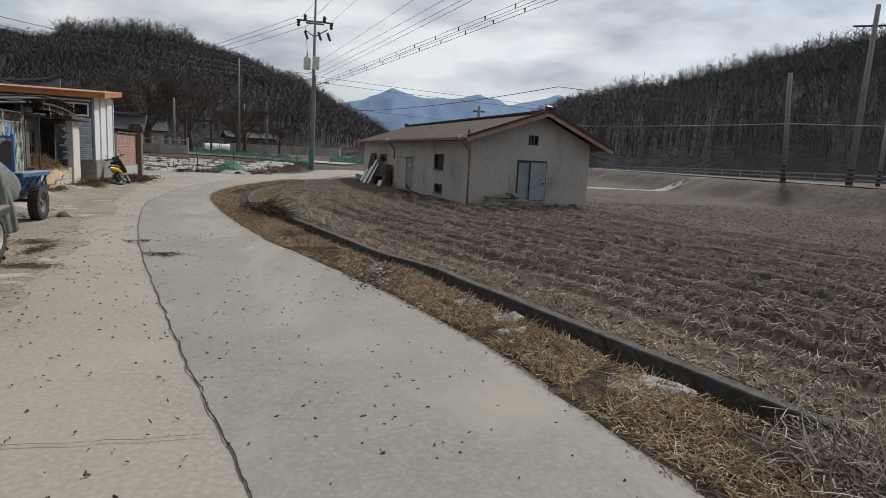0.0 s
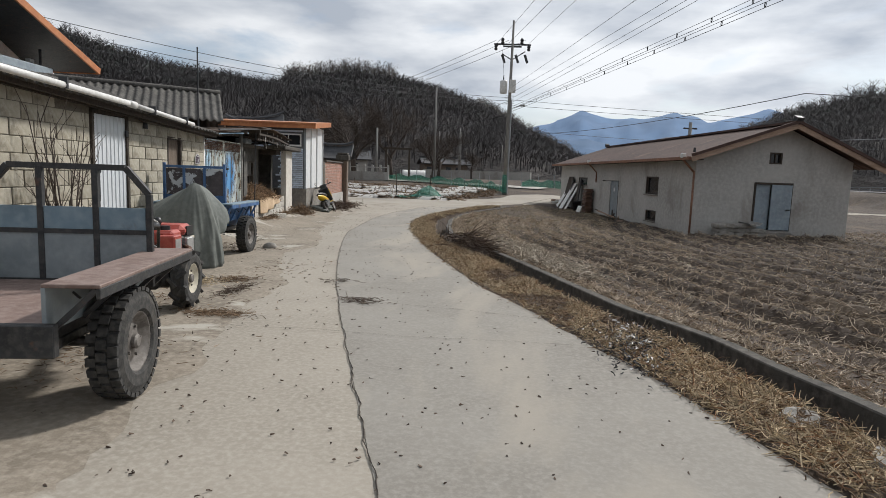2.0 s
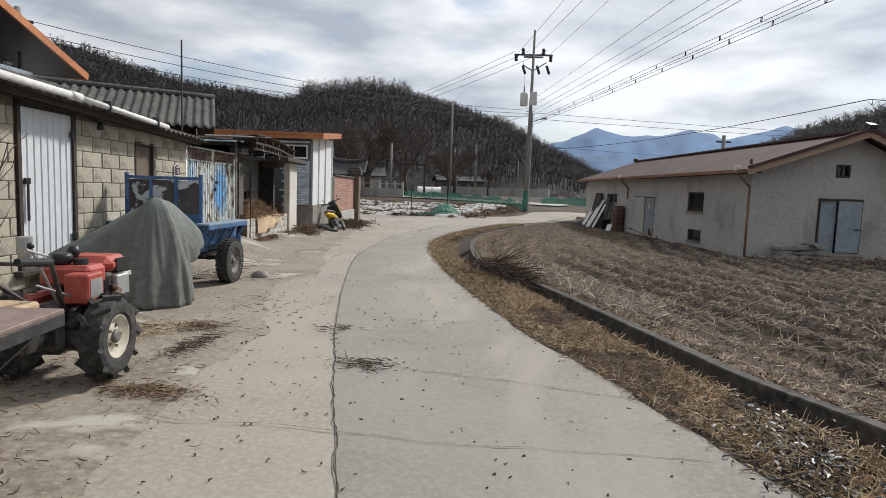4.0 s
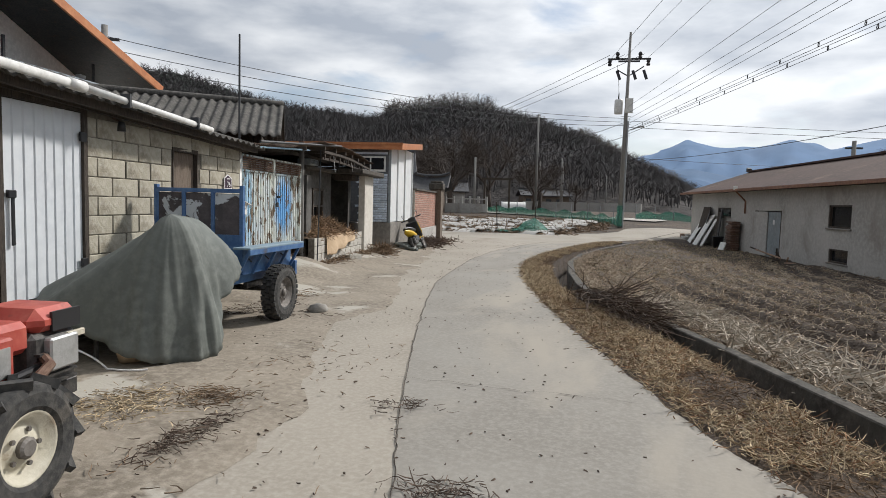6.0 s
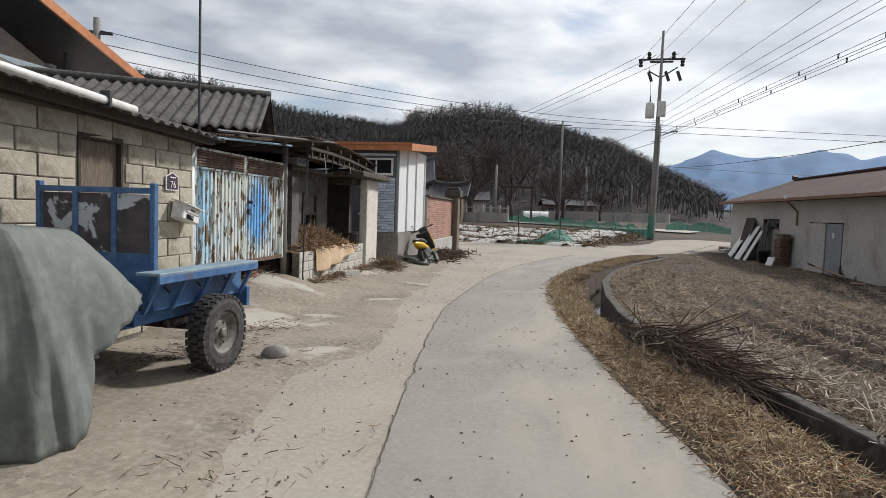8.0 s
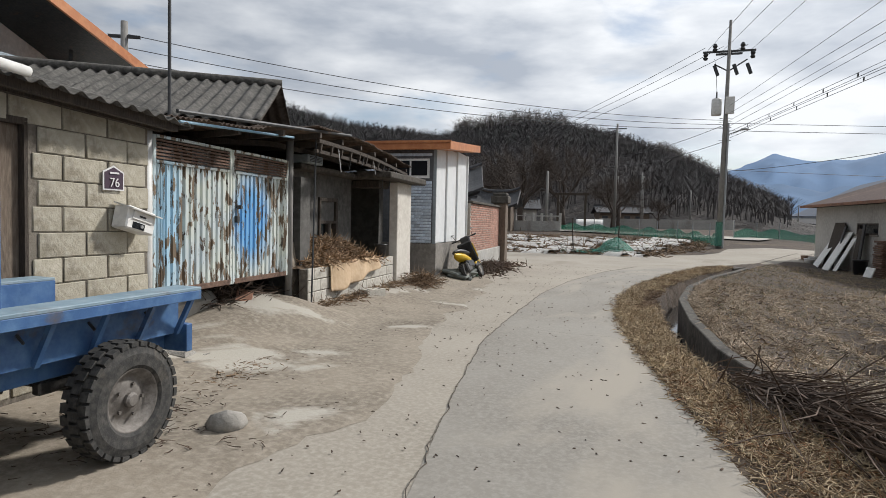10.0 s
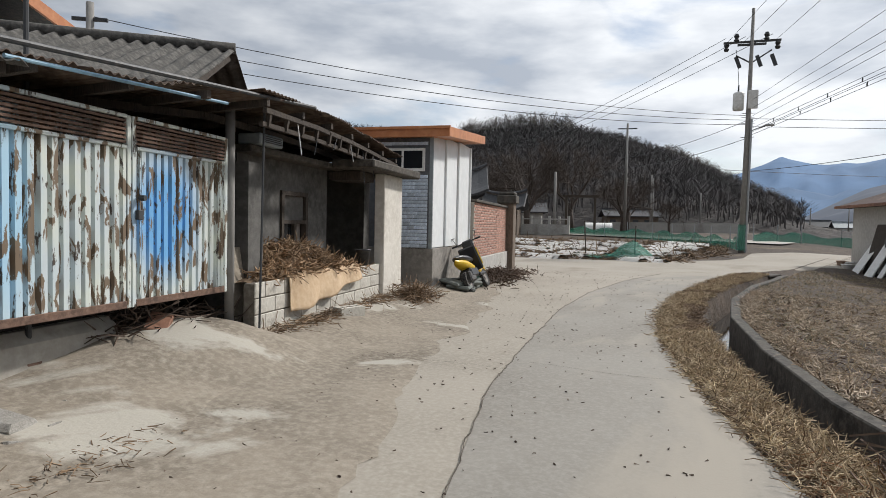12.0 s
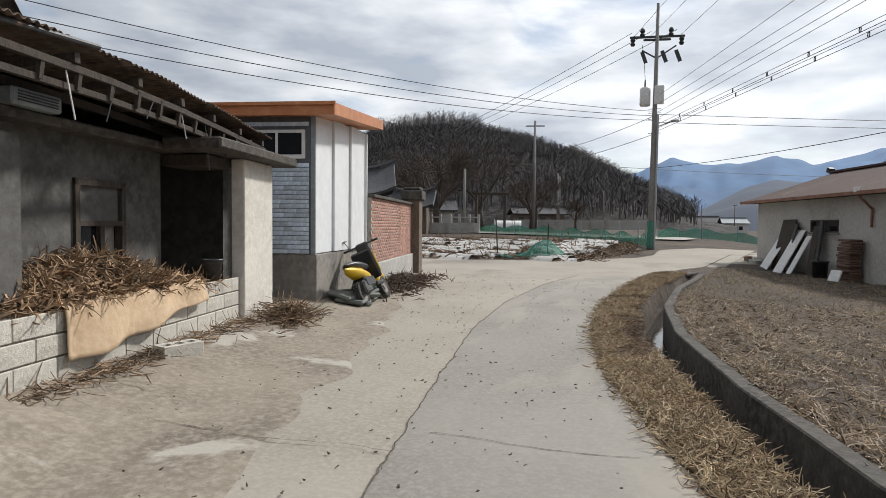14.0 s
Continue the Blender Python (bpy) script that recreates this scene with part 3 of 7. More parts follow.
# road: one concrete sheet from the house fronts to the ditch verge, with the branch to the west and the road past the shed
bm = bmesh.new()
rows = []
for y in lin(-12, 47.5, 238):
    if y < 31:
        xl = -7.05 - 0.185 * (y - 13) - 0.6
    elif y < 36.8:
        xl = -60
    else:
        xl = at_y([(36.8, -10.5), (38, -6), (40, -3.2), (42, -2.4), (46, -2), (48, 0), (52, 8), (60, 30)], y)
    xr = at_y(EDGE, y) + 0.04 * noise.noise(Vector((0, y * 2.2, 0)))
    row = []
    for i, f in enumerate(lin(0, 1, 60)):
        x = xl + (xr - xl) * f
        z = land(x, y) + 0.004 + 0.006 * noise.noise(Vector((x * 0.7, y * 0.7, 0)))
        row.append(bm.verts.new((x, y, z if 0 < i < 60 else z - 0.05)))
    rows.append(row)
for a, b in zip(rows, rows[1:]):
    for i in range(60):
        bm.faces.new((a[i], a[i + 1], b[i + 1], b[i]))
road = solid("road", bm, M["road"], Matrix(), "worn grey-beige concrete village lane with cracks", "road", kind="structure", smooth=True)

# older, browner concrete of the forecourt beside the lane
JOINT = [(-10, 3.3), (0, 1.2), (2.8, 0.18), (4.3, -0.45), (6, -1.12), (8, -1.9), (9.9, -2.6), (11.1, -3.0), (12.4, -3.42), (14.5, -4.05), (16.6, -4.62), (18.8, -4.95), (21.7, -5.33), (24.5, -5.45), (28, -5.25), (31, -4.7)]
FORE = [(-10, -0.5), (2.0, -1.4), (4, -2.0), (6, -2.5), (8, -3.0), (9.5, -3.25), (11, -3.9), (12.5, -4.55), (13.5, -4.3), (15, -4.7), (17, -5.5), (20, -6.1), (24, -7.2), (29, -8.6)]
bm = bmesh.new()
rows = []
for y in lin(-10, 29, 260):
    xl, xr = -7.05 - 0.185 * (y - 13) - 0.5, at_y(FORE, y) + 0.22 * noise.noise(Vector((7, y * 1.4, 0))) + 0.07 * noise.noise(Vector((7, y * 6, 0)))
    row = []
    for i, f in enumerate(lin(0, 1, 24)):
        x = xl + (xr - xl) * f
        row.append(bm.verts.new((x, y, land(x, y) + (0.018 if i < 24 else 0.006) + 0.006 * noise.noise(Vector((x * 0.7, y * 0.7, 0))))))
    rows.append(row)
for a, b in zip(rows, rows[1:]):
    for i in range(24):
        bm.faces.new((a[i], a[i + 1], b[i + 1], b[i]))
solid("pavement", bm, M["apron"], Matrix(), "older brown-stained concrete forecourt before the houses", "pavement", kind="structure", smooth=True)


# grey slab of the carriageway, east of the long joint
bm = bmesh.new()
rows = []
for y in lin(-10, 31, 220):
    xl, xr = at_y(JOINT, y), at_y(EDGE, y) - 0.01 + 0.05 * noise.noise(Vector((0, y * 2.2, 0))) + 0.03 * noise.noise(Vector((0, y * 7, 0)))
    row = []
    for i, f in enumerate(lin(0, 1, 20)):
        x = xl + (xr - xl) * f
        row.append(bm.verts.new((x, y, land(x, y) + (0.013 if 0 < i < 20 else -0.02 if i else 0.010) + 0.005 * noise.noise(Vector((x * 0.7, y * 0.7, 0))))))
    rows.append(row)
for a, b in zip(rows, rows[1:]):
    for i in range(20):
        bm.faces.new((a[i], a[i + 1], b[i + 1], b[i]))
solid("road_slab", bm, M["lane"], Matrix(), "smoother grey concrete slab of the lane", "road", kind="structure", smooth=True)


def strip(name, table, y0, y1, width, step, material, label, wander=0.03, lift=0.021, along=None):
    """A thin crack or joint line laid in the concrete."""
    b = bmesh.new()
    prev = None
    n = int((y1 - y0) / step)
    for i in range(n + 1):
        y = y0 + (y1 - y0) * i / n
        x = at_y(table, y) + wander * noise.noise(Vector((3, y * 3.1, 0))) + wander * 0.6 * noise.noise(Vector((3, y * 11, 0)))
        w = width * (0.45 + 0.9 * abs(noise.noise(Vector((9, y * 4, 0)))))
        z = land(x, y) + lift
        cur = [b.verts.new((x - w, y, z - 0.006)), b.verts.new((x, y, z)), b.verts.new((x + w, y, z - 0.006))]
        if prev:
            b.faces.new((prev[0], prev[1], cur[1], cur[0]))
            b.faces.new((prev[1], prev[2], cur[2], cur[1]))
        prev = cur
    return solid(name, b, material, Matrix(), label, "crack", kind="structure")


strip("road_joint", JOINT, -4, 31, 0.0065, 0.05, M["crack"], "dirt-filled joint along the lane")
for cx0, cx1, cy, sl in ((-1.6, 0.3, 8.75, -0.12), (-4.0, 0.0, 2.6, 0.10), (-6.6, -4.7, 17.2, 0.02), (-2.9, -1.0, 10.6, 0.05), (-4.6, -3.3, 17.6, 0.0), (-2.9, 0.6, 7.3, 0.04)):
    b = bmesh.new()
    prev = None
    for i in range(41):
        x = cx0 + (cx1 - cx0) * i / 40
        y = cy + sl * (x - cx0) + 0.08 * noise.noise(Vector((x * 1.7, cy, 0))) + 0.03 * noise.noise(Vector((x * 7, cy, 0)))
        w = 0.006 * (0.2 + 1.1 * abs(noise.noise(Vector((x * 5, cy, 8)))))
        z = land(x, y) + (0.024 if x < at_y(FORE, y) + 0.35 else 0.021)
        cur = [b.verts.new((x, y - w, z)), b.verts.new((x, y + w, z))]
        if prev:
            b.faces.new((prev[0], cur[0], cur[1], prev[1]))
        prev = cur
    solid("road_crack", b, M["crack"], Matrix(), "thin wandering crack across the concrete", "crack", kind="structure")


# sloping concrete ramp before the gate
bm = bmesh.new()
us, vs = lin(-0.1, 3.9, 40), lin(-0.35, 1.6, 34)


def ramp(u, v):
    k = smooth01((1.35 + 0.3 * noise.noise(Vector((u * 1.2, 0, 2))) - v) / 1.5) * smooth01((u + 0.15) / 0.5) * smooth01((3.95 - u) / 0.5)
    p = WALL @ Vector((v, u, 0))
    return (p.x, p.y, land(p.x, p.y) + 0.012 + 0.17 * k + 0.015 * noise.noise(Vector((u * 3, v * 3, 0))) * k - (0.05 if k < 0.02 else 0))


solid("gate_ramp", sheet(ramp, us, vs, bm=bm), M["apron"], Matrix(), "rough pale cement ramp rising to the gate", "ramp", kind="structure", smooth=True)

# kerb wall on the field side of the ditch
bm = bmesh.new()
prev = None
for y in lin(-6, 32.6, 190):
    kx, top = at_y(KERB, y), 0.055 + 0.012 * noise.noise(Vector((1, y * 0.9, 0)))
    cur = [bm.verts.new((kx + o, y, z)) for o, z in ((-KERB_W, -0.62), (-KERB_W, top - 0.012), (-KERB_W + 0.012, top), (-0.012, top), (0, top - 0.012), (0, -0.25))]
    if prev:
        for i in range(5):
            bm.faces.new((prev[i], prev[i + 1], cur[i + 1], cur[i]))
    else:
        bm.faces.new(cur)
    prev = cur
bm.faces.new(prev[::-1])
solid("drain_kerb", bm, M["kerb"], Matrix(), "weathered grey concrete ditch wall along the field", "kerb", kind="structure")
bm = bmesh.new()
prev = None
for y in lin(15, 32.6, 60):
    kx = at_y(KERB, y)
    cur = [bm.verts.new((kx + o, y, -0.485)) for o in (-KERB_W - DRAIN_W + 0.05, -KERB_W - 0.004)]
    if prev:
        bm.faces.new((prev[0], prev[1], cur[1], cur[0]))
    prev = cur
solid("drain_water", bm, M["water"], Matrix(), "shallow dark water standing in the ditch", "water", kind="structure")
bm = box(-0.55, 0.45, -0.5, 0.4, -0.05, 0.03, 0.02)
solid("culvert_slab", rough_box(bm, 0.01), M["kerb"], pose(-1.95, 33.3, -0.01, 0, 0, -25), "concrete culvert slab over the ditch mouth", "slab", kind="structure")

# raised road beyond the field
bm = bmesh.new()
prev = None
for y in lin(8, 170, 40):
    ex = 28.6 + 0.14 * (y - 33)
    cur = [bm.verts.new((ex + 0.5, y, 1.2)), bm.verts.new((ex + 7, y, 1.22))]
    if prev:
        bm.faces.new((prev[0], prev[1], cur[1], cur[0]))
    prev = cur
solid("road_far", bm, M["asphalt"], Matrix(), "grey asphalt road on the bank beyond the field", "road", kind="structure")
rail = thing("guard_rail", Matrix(), "thin galvanised guard rail along the far road", "guard rail")
bm = bmesh.new()
for y in lin(8, 160, 38):
    ex = 36 + 0.14 * (y - 33)
    b = rod((ex, y, land(ex, y) - 0.1), (ex, y, land(ex, y) + 0.85), 0.06, n=6)
    part("post", b, M["guard"], rail)
for h in (0.45, 0.8):
    bm = bmesh.new()
    for a, c in zip(lin(8, 160, 38), lin(8, 160, 38)[1:]):
        beam((35.95 + 0.14 * (a - 33), a, land(36 + 0.14 * (a - 33), a) + h), (35.95 + 0.14 * (c - 33), c, land(36 + 0.14 * (c - 33), c) + h), 0.05, 0.10, bm)
    part("rail", bm, M["guard"], rail)


# ---- hills ----
def ridge_points(table, dist, eye=(0.0, 5.0, 1.5)):
    return [(eye[0] + dist * math.sin(radians(a)), eye[1] + dist * math.cos(radians(a)), eye[2] + dist * math.tan(radians(e))) for a, e in table]


def hill(name, table, dist, depth, material, label, wobble=2.0, step=0.6):
    """A hillside: from its foot up to a skyline given by bearing and rise, and down behind."""
    az0, az1 = table[0][0], table[-1][0]
    n = int((az1 - az0) / step)
    fs = [-1.0, -0.8, -0.62, -0.46, -0.32, -0.2, -0.1, 0.0, 0.15, 0.5]
    b = bmesh.new()
    rows_h = []
    for i in range(n + 1):
        a = az0 + (az1 - az0) * i / n
        e = at_y(table, a)
        h = dist * math.tan(radians(e))
        row_h = []
        for f in fs:
            d = dist + f * depth
            prof = (1 + f) ** 0.8 if f <= 0 else 1 - f * 1.2
            x, y = d * math.sin(radians(a)), 5 + d * math.cos(radians(a))
            z = 1.5 + h * prof + (wobble * noise.noise(Vector((x * 0.02, y * 0.02, 0))) * (1 if f < 0 else 0.3) if -1 < f else -4)
            row_h.append(b.verts.new((x, y, z)))
        rows_h.append(row_h)
    for r0, r1 in zip(rows_h, rows_h[1:]):
        for i in range(len(fs) - 1):
            b.faces.new((r0[i], r0[i + 1], r1[i + 1], r1[i]))
    return solid(name, b, material, Matrix(), label, "hill", kind="structure", smooth=True)


LEFT_HILL = [(-90, 9), (-60, 10), (-46, 9.6), (-41, 9.6), (-37, 8.6), (-33, 7.8), (-29, 7.4), (-25.5, 7.0), (-23, 7.6), (-18, 8.3), (-14, 8.2), (-9.7, 7.5), (-5, 5.7), (-0.5, 3.4), (2.4, 1.8), (5, 0.4), (7, -0.4)]
RIGHT_HILL = [(11, 0.2), (15, 2.5), (18.5, 4.3), (20.6, 5.6), (24, 6.4), (28, 6.9), (33, 8.0), (37, 8.9), (41, 9.8), (45, 10.3), (60, 11), (90, 9)]
hill("hill_west", LEFT_HILL, 230, 110, M["forest_floor"], "dark wooded winter hill above the village", 2.5)
hill("hill_east", RIGHT_HILL, 190, 80, M["forest_floor"], "dark wooded winter slope beyond the far road", 2.0)
# haze of these three is painted in their bluish, self-lit materials
hill("mountain_far", [(-30, 3.0), (-6, 3.6), (-0.9, 4.5), (1.5, 5.2), (3.4, 6.1), (5, 5.6), (6.5, 5.35), (9, 5.5), (11.5, 6.0), (14, 5.2), (16.5, 5.6), (18.7, 6.1), (22, 5.5), (30, 5.0), (50, 4)], 2300, 800, M["far_blue"], "mountain range on the horizon, painted in blue haze", 25.0, 0.25)
hill("mountain_middle", [(-10, 0.5), (-3, 2.6), (0.5, 3.4), (4, 3.6), (7, 2.9), (10, 3.3), (14, 3.6), (20, 2.0), (30, 0.5)], 1300, 500, M["mid_far"], "foothill before the mountains, painted in blue haze", 15.0, 0.4)
hill("hill_middle", [(2, 0.2), (5, 1.2), (7.5, 2.6), (9, 3.4), (11, 3.9), (14, 3.5), (18, 2.5), (24, 0.4)], 520, 200, M["mid_blue"], "bare hill behind the shed, painted in grey-blue haze", 6.0, 0.4)


# ---- west side: block wall, gate, sheds ----
def wall_box(name, label, material, *b, bevel=0.01, category="wall"):
    return solid(name, box(*b, bevel), material, WALL, label, category, kind="structure")


bm = bmesh.new()
for y0, y1, z0, z1 in ((-9.0, -3.44, 0, 2.4), (-3.44, -2.46, 0, 0.5), (-3.44, -2.46, 2.3, 2.36), (-2.46, -0.9, 0, 2.34), (-0.9, -0.3, 0, 0.35), (-0.9, -0.3, 2.08, 2.3), (-0.3, 0.93, 0, 2.26)):
    box(-0.10, 0.092, y0, y1, z0, z1, bm=bm)
wall_west = solid("wall_west", bm, M["mortar"], WALL, "unpainted concrete block wall with weather stains", "wall", kind="structure")
wall_box("wall_west_back", "rear wall of the block shed", M["render_grey"], -2.6, -2.45, -9, 0.9, 0, 2.5)
wall_box("wall_west_side", "end wall of the block shed", M["render_grey"], -2.45, -0.11, 0.75, 0.9, 0, 2.2)

door = thing("door_1", WALL @ pose(0.10, -2.95, 0.5), "white ribbed steel door with a black latch, shut", "door", kind="structure")
ribs = lin(-0.47, 0.47, 94)
part("leaf", sheet(lambda u, v: (0.012 * (1 if (u + 0.47) % 0.118 < 0.02 else 0), u, v), ribs, [0.02, 1.78], 0.006), M["white_sheet"], door)
bm = bmesh.new()
for y0, y1, z0, z1 in ((-0.53, -0.475, -0.05, 1.85), (0.475, 0.53, -0.05, 1.85), (-0.53, 0.53, 1.79, 1.85)):
    box(-0.08, 0.03, y0, y1, z0, z1, bm=bm)
part("door_frame", bm, M["dark_wood"], door)
part("latch", box(0.015, 0.05, -0.45, -0.36, 0.93, 1.0, 0.008), M["black"], door)
part("strap", rough_box(box(0.02, 0.035, -0.40, -0.37, 0.52, 0.95), 0.01), M["black"], door)
part("sill", box(-0.05, 0.10, -0.62, 0.62, -0.09, -0.03, 0.008), M["dark_wood"], door)
for z in (0.25, 1.5):
    part("hinge", box(0.02, 0.045, 0.42, 0.5, z, z + 0.09, 0.004), M["black"], door)

door = thing("door_2", WALL @ pose(0.03, -0.6, 0.35), "faded brown plywood door with peeled patches, shut", "door", kind="structure")
part("leaf", box(-0.02, 0.02, -0.27, 0.27, 0.0, 1.70, 0.004), M["brown_door"], door)
bm = bmesh.new()
for y0, y1, z0, z1 in ((-0.30, -0.27, 0, 1.73), (0.27, 0.30, 0, 1.73), (-0.30, 0.30, 1.70, 1.75)):
    box(-0.1, 0.075, y0, y1, z0, z1, bm=bm)
part("door_frame", bm, M["dark_wood"], door)
part("handle", box(0.02, 0.05, -0.2, -0.17, 0.8, 0.92, 0.004), M["steel_rust"], door)


def eave_z(u):
    return 2.34 - 0.035 * (u + 1.0)


def shed_roof(u, v):
    top = 2.90 if u < -0.9 else 2.90 - (u + 0.9) * 0.20
    k = (0.42 - v) / 1.5
    z = eave_z(u) + (top - eave_z(u)) * (k if k < 1 else 2 - k)
    return (v, u, z + 0.022 * math.sin(u * 2 * math.pi / 0.17) + 0.03 * noise.noise(Vector((u * 0.8, v, 0))))


solid("shed_roof", sheet(shed_roof, lin(-9, 1.12, 360), lin(0.42, -2.58, 12), 0.008), M["slate"], WALL, "mossy corrugated slate roof of the block shed", "roof", kind="structure", smooth=True)
bm = bmesh.new()
for v in (0.30, 0.14):
    beam((v, -8.9, eave_z(-8.9) - 0.03), (v, 1.05, eave_z(1.05) - 0.03), 0.06, 0.09, bm)
solid("eave_beam", bm, M["dark_wood"], WALL, "dark timber battens under the shed eaves", "beam", kind="structure")
pipe = thing("rain_pipe", WALL @ pose(0.46, -3.2, 2.4), "white plastic rain pipe tied along the shed eaves", "pipe")
part("tube", rod((0, -5, 0.19), (0, 0.2, 0.06), 0.042, n=10), M["gutter"], pipe, smooth=True)
part("tube", rod((0, 0.2, 0.06), (0, 2.6, -0.05), 0.036, n=10), M["gutter"], pipe, smooth=True)
part("socket", rod((0, 0.12, 0.062), (0, 0.32, 0.055), 0.052, n=10), M["gutter"], pipe, smooth=True)
for y in (-1.5, 0.9, 2.2):
    part("strap", box(-0.055, 0.05, y, y + 0.03, 0.05 - 0.04 * y - 0.05, 0.05 - 0.04 * y + 0.09), M["wire"], pipe)
lamp = thing("eave_lamp", WALL @ pose(0.2, -2.0, 2.16), "small bulb lampholder under the eaves", "lamp")
part("holder", lathe([(0.0, 0.1), (0.035, 0.1), (0.045, 0.0), (0.0, 0.0)], 12, "Z"), M["black"], lamp, smooth=True)
part("bracket", rod((0, 0, 0.09), (-0.1, 0, 0.14), 0.01, n=6), M["steel_rust"], lamp)

# main house roof behind, ridge running away from the lane
RID, DOWN = Vector((-0.85, -0.53, 0)).normalized(), Vector((0.62, -1.62, -0.80))


def house_roof(s, k):
    base = Vector((-1.05, 5.4, 3.62)) + RID * s
    fall = DOWN if k >= 0 else Vector((-0.62, 1.62, 0.80)) * 1.0
    p = base + (DOWN * k if k >= 0 else Vector((0.62, -1.62, 0.80)) * k)
    p.z += 0.028 * math.sin(s * 2 * math.pi / 0.185) - 0.03 * (0.5 - abs(abs(k) - 0.5)) + (0.018 if 0.48 < abs(k) < 0.56 else 0)
    return p


house = thing("old_house", WALL @ pose(0, 0, 0), "low old farmhouse under a blackened corrugated slate roof", "house")
part("roof", sheet(house_roof, lin(0, 9, 390), [1.12, 1.0, 0.85, 0.7, 0.56, 0.52, 0.48, 0.3, 0.15, 0.0], 0.01), M["slate"], house, smooth=True)
part("rear_roof", sheet(house_roof, lin(0, 9, 390), [0.0, -0.25, -0.5, -0.75, -1.12], 0.01), M["slate"], house, smooth=True)
part("ridge_cap", tube([Vector((-1.05, 5.4, 3.64)) + RID * a for a in lin(0, 9, 30)], 0.075, 8), M["slate"], house, smooth=True)
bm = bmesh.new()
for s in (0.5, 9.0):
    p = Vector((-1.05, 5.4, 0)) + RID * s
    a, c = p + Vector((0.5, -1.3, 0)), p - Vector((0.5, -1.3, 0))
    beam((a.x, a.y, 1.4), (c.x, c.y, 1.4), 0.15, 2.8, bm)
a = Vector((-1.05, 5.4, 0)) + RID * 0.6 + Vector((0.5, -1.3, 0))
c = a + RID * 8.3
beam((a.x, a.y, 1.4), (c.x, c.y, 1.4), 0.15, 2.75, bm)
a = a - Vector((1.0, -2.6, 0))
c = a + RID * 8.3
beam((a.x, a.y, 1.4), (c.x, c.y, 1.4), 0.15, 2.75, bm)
# shade below the roof is put into the wall's dark timber colour
part("wall", bm, M["dark_wood"], house, "wall under the eaves, coloured dark for shade")
for s in lin(0.1, 8.6, 12):
    p = Vector((-1.05, 5.4, 3.52)) + RID * s
    part("rafter", beam(p, p + DOWN * 1.04, 0.07, 0.09), M["dark_wood"], house)
mast = thing("antenna_mast", WALL @ pose(-0.31, 1.73, 0.25), "thin dark steel antenna mast behind the gate", "mast")
part("tube", rod((0, 0, 0), (0, 0, 3.95), 0.022, 0.016, 8), M["wire"], mast)
part("foot", box(-0.06, 0.06, -0.06, 0.06, 0, 0.02), M["steel_rust"], mast)

# gate
gate = thing("gate", WALL @ pose(0.04, 1.03, 0.62), "flaking pale blue and rust steel double gate, shut", "gate")
LEAF = 1.29


def leaf(y0, name, bend):
    g = part(name, box(-0.036, -0.030, y0 + 0.03, y0 + LEAF - 0.03, 0.03, 1.5), M["gate"], gate)
    us = lin(0.05, LEAF - 0.05, 120)

    def rib(u, v):
        t = (u % 0.092) / 0.092
        return (0.016 * (1 if 0.10 < t < 0.74 else -1.6), y0 + u, v)

    part("ribbed_panel", sheet(rib, us, [0.05, 0.5, 1.0, 1.30]), M["gate"], g, "pale blue ribs flaked to brown rust")
    for i in range(6):
        z = 1.335 + i * 0.034
        part("louvre", box(-0.006, 0.014, y0 + 0.04, y0 + LEAF - 0.04, z, z + 0.019), M["steel_rust"], g)
    for b in ((y0, y0 + 0.045, 0, 1.56), (y0 + LEAF - 0.045, y0 + LEAF, 0, 1.56)):
        part("stile", box(-0.022, 0.024, *b, 0.005), M["gate"], g)
    for z in (0.0, 1.29, 1.535):
        part("bar", box(-0.024, 0.028, y0 + 0.045, y0 + LEAF - 0.045, z, z + (0.06 if z == 0 else 0.03), 0.004), M["steel_rust"] if z == 0 else M["gate"], g)
    for k in range(5):
        yy = (y0 + 0.055 + k * 0.022) if bend else (y0 + LEAF - 0.16 + k * 0.022)
        part("twisted_bar", rod((0.03, yy, 0.07), (0.03, yy, 1.28), 0.007, n=6), M["gate"], g)
    return g


leaf(0.01, "gate_leaf", True)
right = leaf(LEAF + 0.02, "gate_leaf", False)
part("wicket_frame", box(0.026, 0.036, LEAF + 0.09, LEAF + 0.10, 0.1, 1.24), M["gate"], right)
part("lock", box(0.02, 0.06, LEAF + 0.05, LEAF + 0.11, 0.72, 0.80, 0.006), M["wire"], right)
part("knob", lathe([(0.0, 0.10), (0.022, 0.10), (0.026, 0.06), (0.012, 0.03)], 10, "X", center=(0, LEAF + 0.08, 0.90)), M["wire"], right)
for name, y, r, z1, mt in (("gate_post", 0.965, 0.062, 2.32, "gutter"), ("gate_post", 3.70, 0.05, 2.62, "pole")):
    p = thing(name, WALL @ pose(0.04, y, 0.12), "round grey steel gate post", "post", "gate posts")
    part("tube", rod((0, 0, 0), (0, 0, z1 - 0.12), r, n=14), M[mt], p, smooth=True)
    part("cap", rod((0, 0, z1 - 0.12), (0, 0, z1 - 0.10), r + 0.008, n=14), M["steel_rust"], p)
curb = solid("gate_sill", rough_box(box(-0.5, -0.25, 0.95, 2.6, 0.05, 0.5, 0.09), 0.02), M["patch"], WALL, "rounded cement trough lying behind the gate", "trough")

